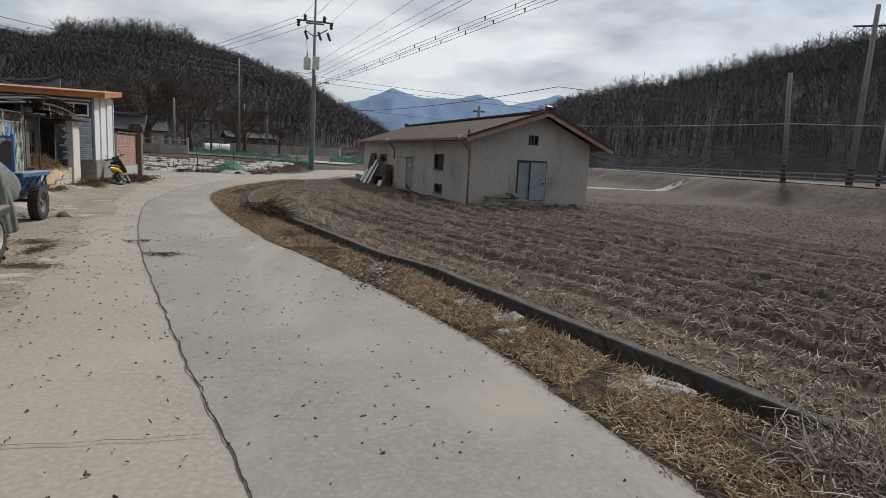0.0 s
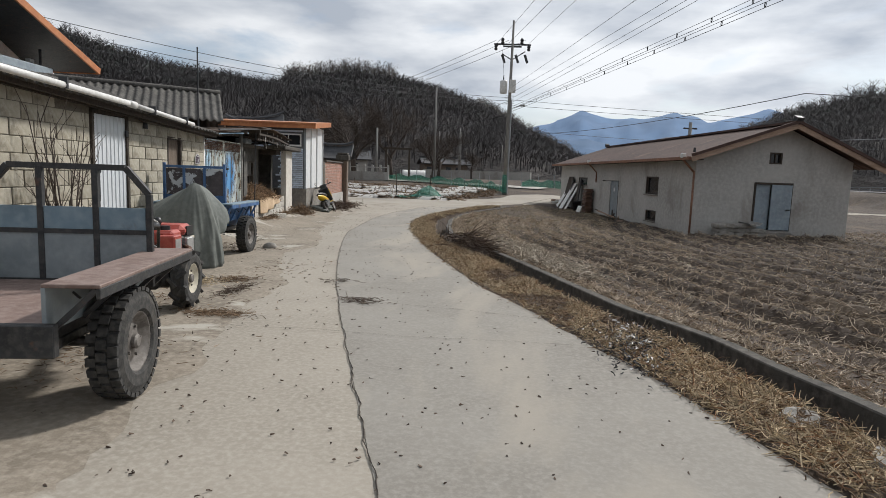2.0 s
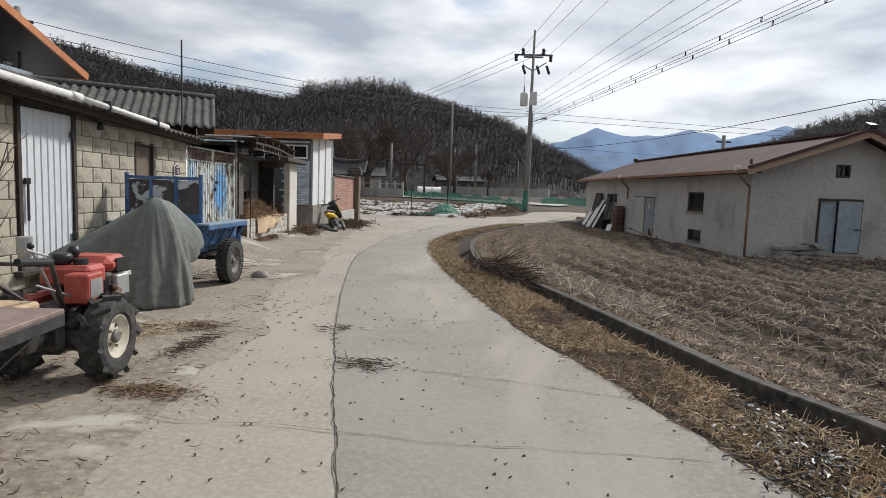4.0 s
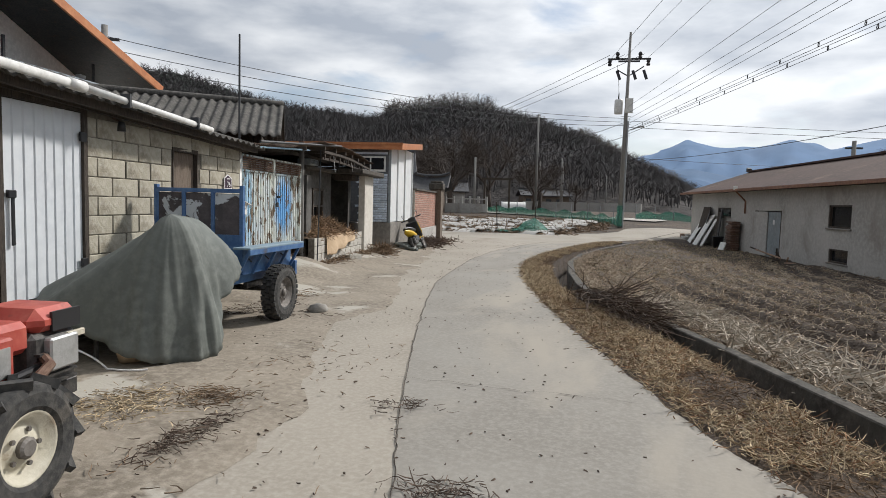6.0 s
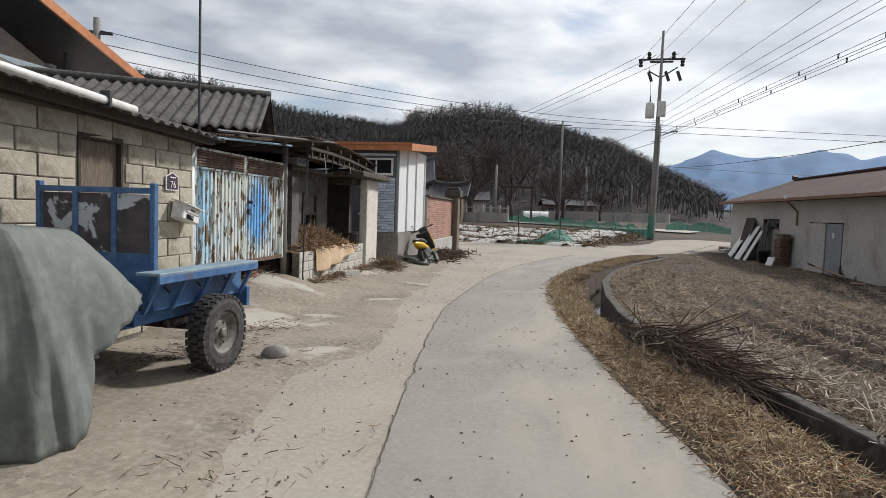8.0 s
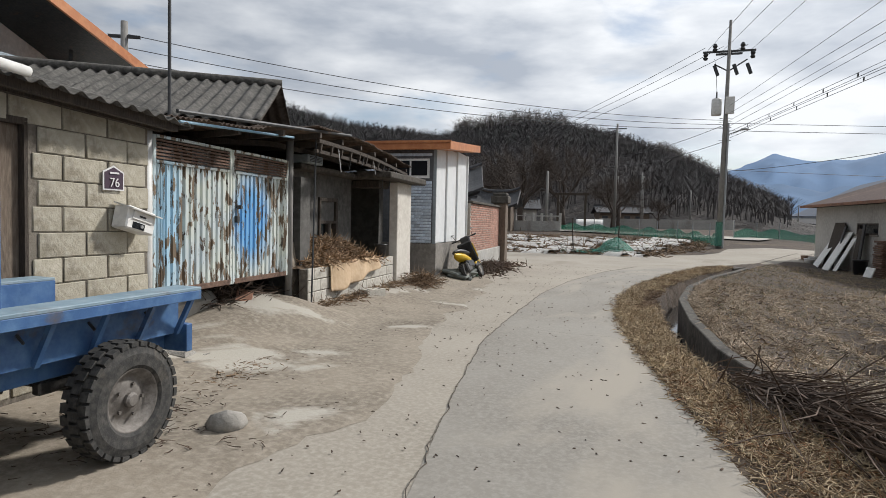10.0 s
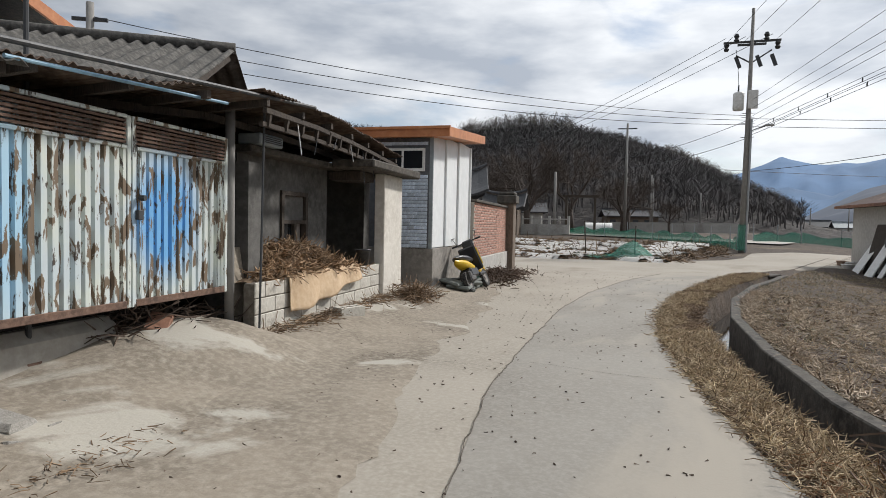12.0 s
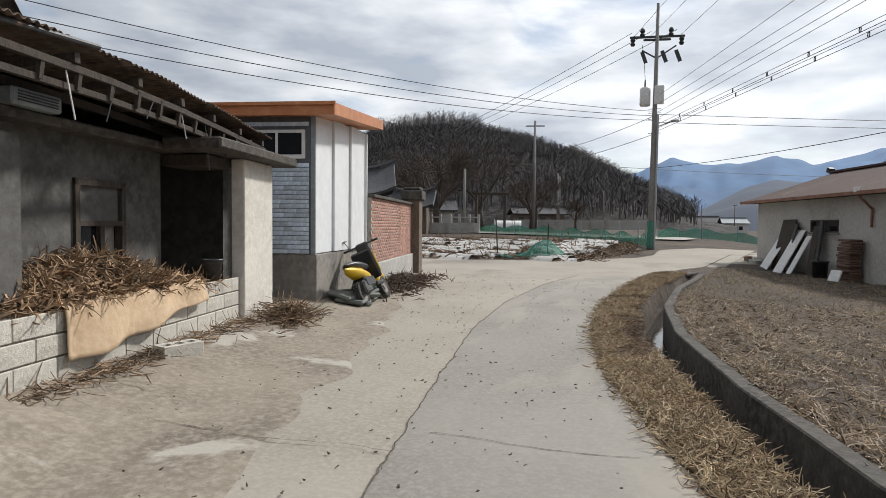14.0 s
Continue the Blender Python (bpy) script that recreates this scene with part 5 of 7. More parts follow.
bmesh.ops.remove_doubles(bm, verts=bm.verts, dist=0.0005)
part("gable_wall", bm, M["plaster"], fs_, "grey-white gable render with stains")
side_holes = [(2.95, 4.2, 1.28, 1.96), (3.0, 4.05, 0.25, 0.66), (7.35, 9.72, 0.0, 1.75), (12.3, 14.0, 1.45, 1.85)]
bm = bmesh.new()
for a, b, c, d in pierced(0.16, SL - 0.16, -0.15, E_Z, side_holes):
    box(0, 0.16, a, b, c, d, bm=bm)
bmesh.ops.remove_doubles(bm, verts=bm.verts, dist=0.0005)
part("long_wall", bm, M["plaster"], fs_)
part("rear_wall", box(SW - 0.16, SW, 0.16, SL - 0.16, -0.15, E_Z), M["plaster"], fs_)
part("end_wall", box(0, SW, SL - 0.16, SL, -0.15, E_Z), M["plaster"], fs_)
part("inner_floor", box(0.16, SW - 0.16, 0.16, SL - 0.16, -0.15, 0.02), M["soil"], fs_)


def shed_slope(side):
    xr_, zr = SW / 2 + 0.3, R_Z + 0.06
    xe = -0.42 if side < 0 else SW + 0.75
    ze = E_Z - 0.02 if side < 0 else 2.42

    def f(v, k):
        rib = 0.025 if (v % 0.30) < 0.05 else 0.0
        return (xr_ + (xe - xr_) * k, v, zr + (ze - zr) * k + rib)
    vs_ = sorted(set([round(-0.55 + 0.30 * i + o, 3) for i in range(64) for o in (0.0, 0.045, 0.055, 0.29)]))
    return sheet(f, [v for v in vs_ if v < SL + 0.55], lin(0, 1, 6), 0.02)


part("roof", shed_slope(-1), M["roof_sheet"], fs_, "brown ribbed metal roof")
part("roof", shed_slope(1), M["roof_sheet"], fs_, "brown ribbed metal roof")
part("ridge_cap", beam((SW / 2 + 0.3, -0.6, R_Z + 0.12), (SW / 2 + 0.3, SL + 0.5, R_Z + 0.12), 0.26, 0.07), M["roof_sheet"], fs_)
for y in (-0.62, SL + 0.5):
    k = part("ridge_end", beam((SW / 2 + 0.3, y, R_Z + 0.16), (SW / 2 + 0.3, y + 0.22, R_Z + 0.24), 0.20, 0.2), M["steel_dark"], fs_, "dark upturned ridge end")
for xe, ze in ((-0.42, E_Z - 0.02), (SW + 0.75, 2.42)):
    a, b = Vector((SW / 2 + 0.3, -0.54, R_Z + 0.0)), Vector((xe, -0.54, ze - 0.07))
    part("barge_board", beam(a, b, 0.05, 0.17), M["fascia_wood"], fs_, "faded wooden barge board")
    part("verge_cap", beam(a + Vector((0, -0.02, 0.13)), b + Vector((0, -0.02, 0.13)), 0.10, 0.09), M["roof_sheet"], fs_)
    q = b + Vector((0.06 if xe < 0 else -0.1, -0.02, 0.22))
    part("verge_knob", rod(q, q + Vector((0, 0.0, 0.14)), 0.05, 0.03, 8), M["steel_dark"], fs_)
part("eave_gutter", beam((-0.46, -0.5, E_Z - 0.06), (-0.46, SL + 0.5, E_Z - 0.06), 0.10, 0.10), M["rust_trim"], fs_, "rusty brown eaves gutter")
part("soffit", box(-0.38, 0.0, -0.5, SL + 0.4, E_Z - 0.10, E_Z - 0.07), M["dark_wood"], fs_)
for y in (-0.02, 10.6):
    d = part("down_pipe", rod((-0.46, y, E_Z - 0.1), (-0.06, y, E_Z - 0.5), 0.035, n=8), M["rust_trim"], fs_, "rusty down pipe", smooth=True)
    part("pipe", rod((-0.06, y, E_Z - 0.48), (-0.06, y, 0.0 if y < 5 else E_Z - 1.0), 0.035, n=8), M["rust_trim"], d, smooth=True)
    part("hopper", box(-0.54, -0.40, y - 0.06, y + 0.06, E_Z - 0.05, E_Z + 0.10, 0.01), M["gutter"], d)
# openings
for (a, b, c, d), nm in zip(side_holes, ("window", "window", "", "window")):
    if not nm:
        continue
    w = part("window", box(0.09, 0.10, a, b, c, d), M["glass"], fs_, "dark unglazed window opening")
    for y0, y1, z0, z1 in ((a, a + 0.06, c, d), (b - 0.06, b, c, d), (a + 0.06, b - 0.06, c, c + 0.05), (a + 0.06, b - 0.06, d - 0.05, d)):
        part("frame", box(0.02, 0.09, y0, y1, z0, z1), M["dark_wood"], w)
    part("sill", box(-0.05, 0.06, a - 0.05, b + 0.05, c - 0.05, c, 0.01), M["render_grey"], w)
w = part("vent", box(2.46, 2.90, 0.09, 0.10, 2.48, 2.86), M["glass"], fs_, "small dark gable vent")
for x0, x1, z0, z1 in ((2.46, 2.51, 2.48, 2.86), (2.85, 2.90, 2.48, 2.86), (2.51, 2.85, 2.48, 2.53), (2.51, 2.85, 2.81, 2.86)):
    part("frame", box(x0, x1, 0.0, 0.09, z0, z1), M["dark_wood"], w)
part("pane_dark", box(2.68, 2.70, 0.05, 0.09, 2.53, 2.81), M["dark_wood"], w)
dr = part("side_door", box(0.05, 0.09, 7.4, 8.55, 0.02, 1.72, 0.005), M["grey_paint"], fs_, "grey steel side doors, one ajar")
part("leaf", box(-0.02, 0.02, 0.0, 1.1, 0.02, 1.72, 0.005), M["plaster"], dr, at=pose(0.04, 8.58, 0, 0, 0, 9))
part("door_frame", box(0.0, 0.12, 7.35, 7.42, 0, 1.75), M["dark_wood"], dr)
part("door_frame", box(0.0, 0.12, 9.66, 9.72, 0, 1.75), M["dark_wood"], dr)
part("notice", box(0.04, 0.049, 8.0, 8.14, 1.25, 1.42), M["letters"], dr)
gd = part("gable_door", box(2.09, 2.62, 0.05, 0.09, 0.30, 1.80, 0.005), M["grey_door"], fs_, "blue-grey steel double door, ajar")
part("leaf", box(0.0, 0.70, -0.02, 0.02, 0.0, 1.50, 0.005), M["grey_door"], gd, at=pose(2.62, -0.03, 0.30, 0, 0, 0))
part("rail", box(0.02, 0.68, -0.03, -0.02, 0.7, 0.76), M["grey_door"], gd, at=pose(2.62, -0.03, 0.30))
for x0, x1, z0, z1 in ((2.03, 2.09, 0.28, 1.84), (3.29, 3.35, 0.28, 1.84), (2.03, 3.35, 1.80, 1.87)):
    part("door_frame", box(x0, x1, -0.03, 0.12, z0, z1), M["dark_wood"], gd)
part("bolt", box(3.15, 3.28, -0.08, -0.05, 0.95, 1.0), M["wire"], gd)

# things against the farm shed
stepb = solid("shed_step", rough_box(box(2.1, 3.2, -0.42, -0.02, -0.1, 0.26, 0.02), 0.015), M["render_grey"], SHED, "cement step under the shed door", "step", kind="structure")
rng = np.random.default_rng(21)
first = None
for i in range(14):
    col, lev = i % 5, i // 5
    m = SHED @ pose(0.75 + col * 0.30 + 0.05 * rng.normal(), -0.35 - 0.12 * rng.random(), 0.08 + lev * 0.145, rng.normal() * 4, rng.normal() * 4, rng.normal() * 18 + (70 if lev == 0 and col < 2 else 0))
    if first is None:
        first = solid("roof_slab", rough_box(box(-0.22, 0.22, -0.17, 0.17, 0, 0.14, 0.02), 0.012), M["rock"], m, "weathered grey slab stacked by the shed door", "slab", "stacked slabs")
    else:
        copy_thing(first, m)
tray = solid("metal_tray", sheet(lambda a, b: (a, b, 0.10 * (abs(a) / 0.3) ** 4), lin(-0.3, 0.3, 12), [-0.22, 0.22], 0.01), M["silver"], SHED @ pose(1.75, -0.45, 0.46, 4, 0, 20), "shallow dented metal tray on the slabs", "tray")
n = 260
stems("shed_rubbish", [SHED @ Vector((x, y, 0.0)) for x, y in zip(rng.uniform(-0.2, SW, n), rng.normal(-0.25, 0.15, n))], rng.normal(size=(n, 3)) * (1, 1, 0.5), 0.25, 0.012, M["twig"], rng, label="dark stalks and rubbish along the shed foot", category="rubbish", lift=0.08)

# plywood_sheet is coloured dark to read as a gap beside the boards
lean = (("insulation_board", 15.6, 0.75, 1.5, -30, "white_paint", 0.02), ("insulation_board", 14.3, 0.5, 1.65, -29, "white_paint", 0.035), ("insulation_board", 13.8, 0.3, 1.4, -27, "white_paint", 0.03),
        ("brown_board", 15.1, 0.9, 1.85, -13, "dark_wood", 0.03), ("brown_board", 14.7, 0.5, 1.7, -14, "steel_dark", 0.03), ("plywood_sheet", 13.25, 0.4, 1.6, -8, "dark_wood", 0.015), ("dark_board", 12.9, 0.18, 1.75, -6, "steel_dark", 0.05))
for i, (nm, y, w_, h_, tilt, mt, th_) in enumerate(lean):
    run = h_ * math.sin(radians(-tilt)) + 0.05 + 0.02 * i
    solid(nm, rough_box(box(-th_ / 2, th_ / 2, -w_ / 2, w_ / 2, 0, h_, 0.004), 0.004, i), M[mt], SHED @ pose(-run, y, 0.07, 0, -tilt, rng.normal() * 3), {"insulation_board": "broken white panel leaning on the shed wall", "brown_board": "dark old door board leaning on the shed wall", "plywood_sheet": "plywood sheet standing against the shed, coloured dark like a gap", "dark_board": "narrow dark plank standing against the shed"}[nm], "board", "boards leaning on the shed")
first = None
for i in range(17):
    m = SHED @ pose(-0.27 + 0.02 * rng.normal(), 11.2 + 0.03 * rng.normal(), 0.06 + i * 0.072, 0, 0, rng.normal() * 2)
    if first is None:
        first = solid("seed_tray", box(-0.17, 0.17, -0.32, 0.32, 0, 0.062, 0.012), M["steel_rust"], m, "flat dusty seed tray in a tall stack", "tray", "stack of seed trays")
    else:
        copy_thing(first, m)


def tub(m, r, h, mt, label):
    t_ = thing("plastic_tub", m, label, "tub", "tubs by the shed")
    part("body", lathe([(0, 0.01), (r * 0.8, 0.0), (r, h), (r * 1.06, h + 0.01), (r * 0.97, h), (r * 0.78, 0.03), (0, 0.03)], 18, "Z"), M[mt], t_, smooth=True)
    part("rim", lathe([(r, h - 0.03), (r * 1.09, h - 0.025), (r * 1.09, h + 0.012), (r, h + 0.012)], 18, "Z"), M[mt], t_, smooth=True)


tub(SHED @ pose(-0.45, 12.4, 0.07), 0.23, 0.5, "black", "black plastic tub by the shed wall")
tub(SHED @ pose(-0.4, 17.0, 0.07), 0.16, 0.36, "gutter", "dirty white plastic pail by the shed")
tub(SHED @ pose(-0.5, 17.6, 0.07), 0.15, 0.38, "fascia_wood", "stained beige paint tin by the shed")
tub(SHED @ pose(-0.62, 16.6, 0.07), 0.22, 0.30, "white_paint", "wide white tub by the shed")
solid("white_offcut", box(-0.02, 0.02, -0.2, 0.2, 0, 0.34, 0.004), M["white_paint"], SHED @ pose(-0.75, 11.1, 0.07, 0, 20, 12), "square white offcut propped up on the ground", "board", "boards leaning on the shed")
tim = thing("timber_heap", SHED @ pose(-0.7, 5.6, 0.05), "heap of broken dark timber on the soil", "timber")
for i in range(9):
    a = rng.uniform(-0.5, 0.5)
    part("stick", beam((rng.normal() * 0.15, a, 0.03 + 0.02 * i), (rng.normal() * 0.25, a + rng.uniform(-1.0, 1.0), 0.1 + 0.045 * i), 0.05, 0.04), M["dark_wood"] if i % 3 else M["fascia_wood"], tim)


# ---- vehicles ----
def wheel(r, w, rim_r, rim_mat, lugs, lug_h, chevron=False):
    """A wheel turned about x, its outer face at +x."""
    tyre = lathe([(rim_r, -w * 0.42), (rim_r + 0.02, -w * 0.5), (r * 0.82, -w * 0.52), (r - 0.02, -w * 0.44), (r - 0.008, -w * 0.2), (r - 0.008, w * 0.2), (r - 0.02, w * 0.44), (r * 0.82, w * 0.52), (rim_r + 0.02, w * 0.5), (rim_r, w * 0.42)], 40, "X")
    lug_meshes = []
    for i in range(lugs):
        a = 6.2832 * i / lugs
        for s in ((-1, 1) if chevron else (-1, 0, 1)):
            lug = bmesh.new()
            if chevron:
                beam((s * w * 0.02, 0.0, r + lug_h * 0.3), (s * w * 0.52, 0.085 * r / 0.3, r - 0.02), 0.035, lug_h * 1.6, lug)
                rot = Matrix.Rotation(a + (3.1416 / lugs if s > 0 else 0), 4, "X")
            else:
                box(s * w * 0.33 - w * 0.15, s * w * 0.33 + w * 0.15, -r * 2.3 / lugs, r * 2.3 / lugs, r - 0.02, r + lug_h - (0.008 if s else 0), bm=lug)
                rot = Matrix.Rotation(a + (0.5 * 6.2832 / lugs if s == 0 else 0), 4, "X")
            lug.transform(rot)
            lug_meshes.append(mesh_of(lug, "lug", M["tyre"]))
    rim = lathe([(rim_r + 0.015, -w * 0.43), (rim_r - 0.02, -w * 0.3), (rim_r - 0.03, w * 0.05), (rim_r - 0.01, w * 0.36), (rim_r + 0.015, w * 0.44), (rim_r - 0.012, w * 0.40), (rim_r - 0.045, w * 0.10), (rim_r * 0.55, w * 0.16), (rim_r * 0.4, w * 0.24), (0.0, w * 0.24)], 32, "X")
    hub = lathe([(0.0, w * 0.42), (0.035, w * 0.42), (0.05, w * 0.36), (0.05, w * 0.2)], 14, "X")
    for i in range(5):
        a = 6.2832 * i / 5
        join(hub, rod((w * 0.22, math.cos(a) * rim_r * 0.5, math.sin(a) * rim_r * 0.5), (w * 0.30, math.cos(a) * rim_r * 0.5, math.sin(a) * rim_r * 0.5), 0.012, n=6))
    return (mesh_of(tyre, "tyre", M["tyre"]), mesh_of(rim, "rim", rim_mat, True), mesh_of(hub, "hub", M["rim"]), lug_meshes)


def put_wheel(parent, meshes, m):
    t_ = part("wheel", meshes[0], None, parent, at=m)
    part("rim", meshes[1], None, t_)
    part("hub", meshes[2], None, t_)
    for me in meshes[3]:
        part("lug", me, None, t_)
    return t_


cart_wheel = wheel(0.365, 0.20, 0.205, M["rim"], 30, 0.016)


def trailer(m, label, y_board, y_rear, y_rail, rail_z, skin, skin_low, board_top, board_mat, frame_mat, rail_mat, cut, out=0.87, hw=0.53, wheel_size=1.0):
    t_ = thing("farm_trailer", m, label, "trailer", "two-wheeled farm trailers")
    part("bed", box(-0.52, 0.52, y_rear, y_board, 0.60, 0.645, 0.006), M["bench"], t_)
    for x in (-0.40, 0.40):
        part("chassis_beam", box(x - 0.04, x + 0.04, y_rear, y_board + 0.1, 0.48, 0.598, 0.004), M[frame_mat], t_)
    part("axle", rod((-0.70, 0, 0.365), (0.70, 0, 0.365), 0.035, n=10), M["engine"], t_)
    for x in (-0.4, 0.4):
        part("spring", box(x - 0.03, x + 0.03, -0.3, 0.3, 0.395, 0.47, 0.01), M["engine"], t_)
    part("rear_beam", box(-0.62, 0.62, y_rear - 0.06, y_rear, 0.47, 0.66, 0.006), M[frame_mat], t_)
    for s in (-1, 1):
        b0 = part("side_board", box(s * 0.53, s * 0.555, y_rear, y_board, 0.60, rail_z, 0.003), M[skin], t_)
        a = part("fender_bench", box(min(s * 0.53, s * out), max(s * 0.53, s * out), y_rear, y_rail, rail_z, rail_z + 0.022, 0.004), M[rail_mat], t_)
        part("lip", box(min(s * (out - 0.025), s * out), max(s * (out - 0.025), s * out), y_rear, y_rail, rail_z - 0.06, rail_z, 0.003), M[frame_mat], a)
        for y in lin(y_rear + 0.03, y_rail - 0.05, 4):
            part("brace", beam((s * (out - 0.03), y, rail_z - 0.01), (s * 0.56, y, 0.60), 0.03, 0.03), M[frame_mat], a)
        for y in lin(y_rear + 0.3, y_rail - 0.3, 2):
            part("rope_hook", rod((s * 0.555, y, 0.78), (s * 0.60, y, 0.74), 0.008, n=6), M["wire"], b0)
        put_wheel(t_, cart_wheel, pose(s * 0.70, 0, 0.366 * wheel_size, 0, 0, 0 if s > 0 else 180) @ Matrix.Diagonal((wheel_size, wheel_size, wheel_size, 1)))
    hb = part("head_board", box(-hw, hw, y_board - 0.02, y_board + 0.005, 0.645, 1.02), M[skin_low], t_)
    part("upper_panel", box(-hw + 0.03, hw - 0.03, y_board - 0.015, y_board, 1.04, 1.22 if cut else board_top - 0.03), M[board_mat], hb)
    for x in (-hw, -hw * 0.34, hw * 0.34, hw):
        part("upright", box(x - 0.022, x + 0.022, y_board - 0.03, y_board + 0.02, 0.60, board_top + (0.06 if not cut and abs(x) > 0.5 else 0.0) - (0.2 if cut and abs(x) > 0.5 else 0), 0.004), M[frame_mat], hb)
    tr = [(-hw, board_top - 0.2), (-hw + 0.17, board_top), (hw - 0.17, board_top), (hw, board_top - 0.2)] if cut else [(-hw, board_top), (hw, board_top)]
    for (x0, z0), (x1, z1) in zip(tr, tr[1:]):
        part("top_rail", beam((x0, y_board - 0.005, z0), (x1, y_board - 0.005, z1), 0.045, 0.045), M[frame_mat], hb)
    for z in (0.64, 1.03):
        part("cross_rail", box(-hw, hw, y_board - 0.028, y_board + 0.012, z - 0.018, z + 0.018), M[frame_mat], hb)
    part("drawbar", beam((-0.35, y_board, 0.50), (0.0, y_board + 0.85, 0.42), 0.06, 0.08), M[frame_mat], t_)
    part("drawbar", beam((0.35, y_board, 0.50), (0.0, y_board + 0.85, 0.42), 0.06, 0.08), M[frame_mat], t_)
    part("prop_leg", rod((0.0, y_board + 0.45, 0.45), (0.0, y_board + 0.45, 0.0), 0.02, n=8), M["steel_rust"], t_)
    return t_


trailer(pose(-3.22, 5.21, 0.02, 0, 0, 14.5), "two-wheeled farm trailer with a faded blue-grey headboard", 0.75, -0.68, 0.97, 0.86, "grey_paint", "grey_paint", 1.53, "blue_grey", "steel_dark", "bench", True, 0.85, 0.60)
trailer(pose(-5.88, 12.22, 0.02, 0, 0, 188), "two-wheeled farm trailer in chipped bright blue paint", 0.62, -0.62, 0.82, 0.90, "blue", "blue", 1.54, "peel", "blue", "blue_grey", False, 0.74, 0.53, 0.90)
stone = solid("wheel_chock", rough_box(lathe([(0, 0.13), (0.09, 0.11), (0.13, 0.05), (0.12, 0.0), (0, 0)], 10, "Z"), 0.03), M["rock"], pose(-5.02, 12.95, 0.0), "round pale stone beside the trailer wheel", "stone", smooth=True)

till_wheel = wheel(0.30, 0.17, 0.165, M["rim_cream"], 11, 0.028, True)


def tiller(m, label, hidden=False):
    """A walk-behind tractor: engine to +y, handlebars to -y."""
    t_ = thing("power_tiller", m, label, "power tiller", "power tillers")
    for s in (-1, 1):
        put_wheel(t_, till_wheel, pose(s * (0.15 if hidden else 0.34), 0, 0.325, 0, 0, 0 if s > 0 else 180))
    part("axle", rod((-0.3, 0, 0.325), (0.3, 0, 0.325), 0.05, n=10), M["engine"], t_)
    g = part("gearbox", rough_box(box(-0.12, 0.12, -0.22, 0.22, 0.22, 0.58, 0.04), 0.01), M["engine"], t_)
    for z in (0.32, 0.46):
        part("cover", lathe([(0.0, 0.13), (0.08, 0.13), (0.10, 0.10), (0.10, 0.0)], 16, "X", center=(0.06, -0.05, z)), M["engine"], g)
    nose = 1.05 if hidden else 0.62
    part("frame_beam", box(-0.17, -0.10, 0.15, nose, 0.38, 0.47, 0.006), M["engine"], t_)
    part("frame_beam", box(0.10, 0.17, 0.15, nose, 0.38, 0.47, 0.006), M["engine"], t_)
    e = part("engine_block", rough_box(box(-0.17, 0.19, 0.28, 0.85 if hidden else 0.60, 0.47, 0.76, 0.03), 0.006), M["engine"], t_)
    if not hidden:
        part("radiator_hood", box(-0.20, 0.20, 0.30, 0.64, 0.74, 0.88, 0.055), M["red"], e, "red engine hood")
        part("cream_badge", box(0.19, 0.212, 0.50, 0.63, 0.70, 0.735, 0.004), M["rim_cream"], e)
        for zz in (0.49, 0.53, 0.57, 0.61, 0.65):
            part("cooling_fin", box(0.17, 0.215, 0.30, 0.56, zz, zz + 0.012), M["engine"], e)
        part("fuel_cap", lathe([(0, 0.05), (0.05, 0.05), (0.055, 0.0), (0.0, 0.0)], 14, "Z", center=(0.06, 0.15, 0.835)), M["black"], e)
        part("exhaust_pipe", tube([(0.20, 0.34, 0.64), (0.27, 0.30, 0.62), (0.29, 0.16, 0.56), (0.28, -0.02, 0.50)], 0.026, 8), M["steel_rust"], t_)
        part("fuel_line", tube([(0.10, 0.05, 0.70), (0.22, 0.10, 0.60), (0.22, 0.28, 0.52), (0.20, 0.42, 0.50)], 0.009, 6), M["black"], t_)
        part("clutch_rod", rod((0.13, -0.5, 0.78), (0.14, 0.22, 0.52), 0.008, n=6), M["silver"], t_)
        part("belt_pulley", lathe([(0.0, 0.0), (0.11, 0.0), (0.12, 0.015), (0.09, 0.03), (0.12, 0.045), (0.11, 0.06), (0.0, 0.06)], 20, "X", center=(0.17, 0.16, 0.44)), M["engine"], t_)
        part("grille", box(0.19, 0.206, 0.40, 0.60, 0.76, 0.86), M["black"], e)
        part("fuel_tank", box(-0.19, 0.19, 0.02, 0.28, 0.68, 0.84, 0.03), M["red"], e, "red fuel tank")
        part("battery_box", box(0.08, 0.26, -0.12, 0.10, 0.58, 0.80, 0.012), M["red"], t_, "red tool box with a worn label")
        part("label_plate", box(0.26, 0.264, -0.09, 0.07, 0.62, 0.76), M["silver"], t_)
    if not hidden:
        part("silver_box", box(0.15, 0.23, 0.36, 0.56, 0.56, 0.73, 0.01), M["silver"], e)
    if not hidden:
        part("air_cleaner", lathe([(0.0, 0.09), (0.06, 0.09), (0.07, 0.07), (0.07, 0.02), (0.04, 0.0), (0, 0)], 16, "Z", center=(-0.06, 0.12, 0.835)), M["black"], e, smooth=True)
    if hidden:
        part("muffler", rod((0.12, 0.78, 0.72), (0.26, 0.86, 0.66), 0.06, n=12), M["steel_rust"], e, smooth=True)
    if not hidden:
        part("exhaust_cap", lathe([(0, 0.09), (0.035, 0.08), (0.05, 0.03), (0.03, 0.0)], 12, "Z", center=(-0.1, 0.34, 0.875)), M["black"], e, smooth=True)
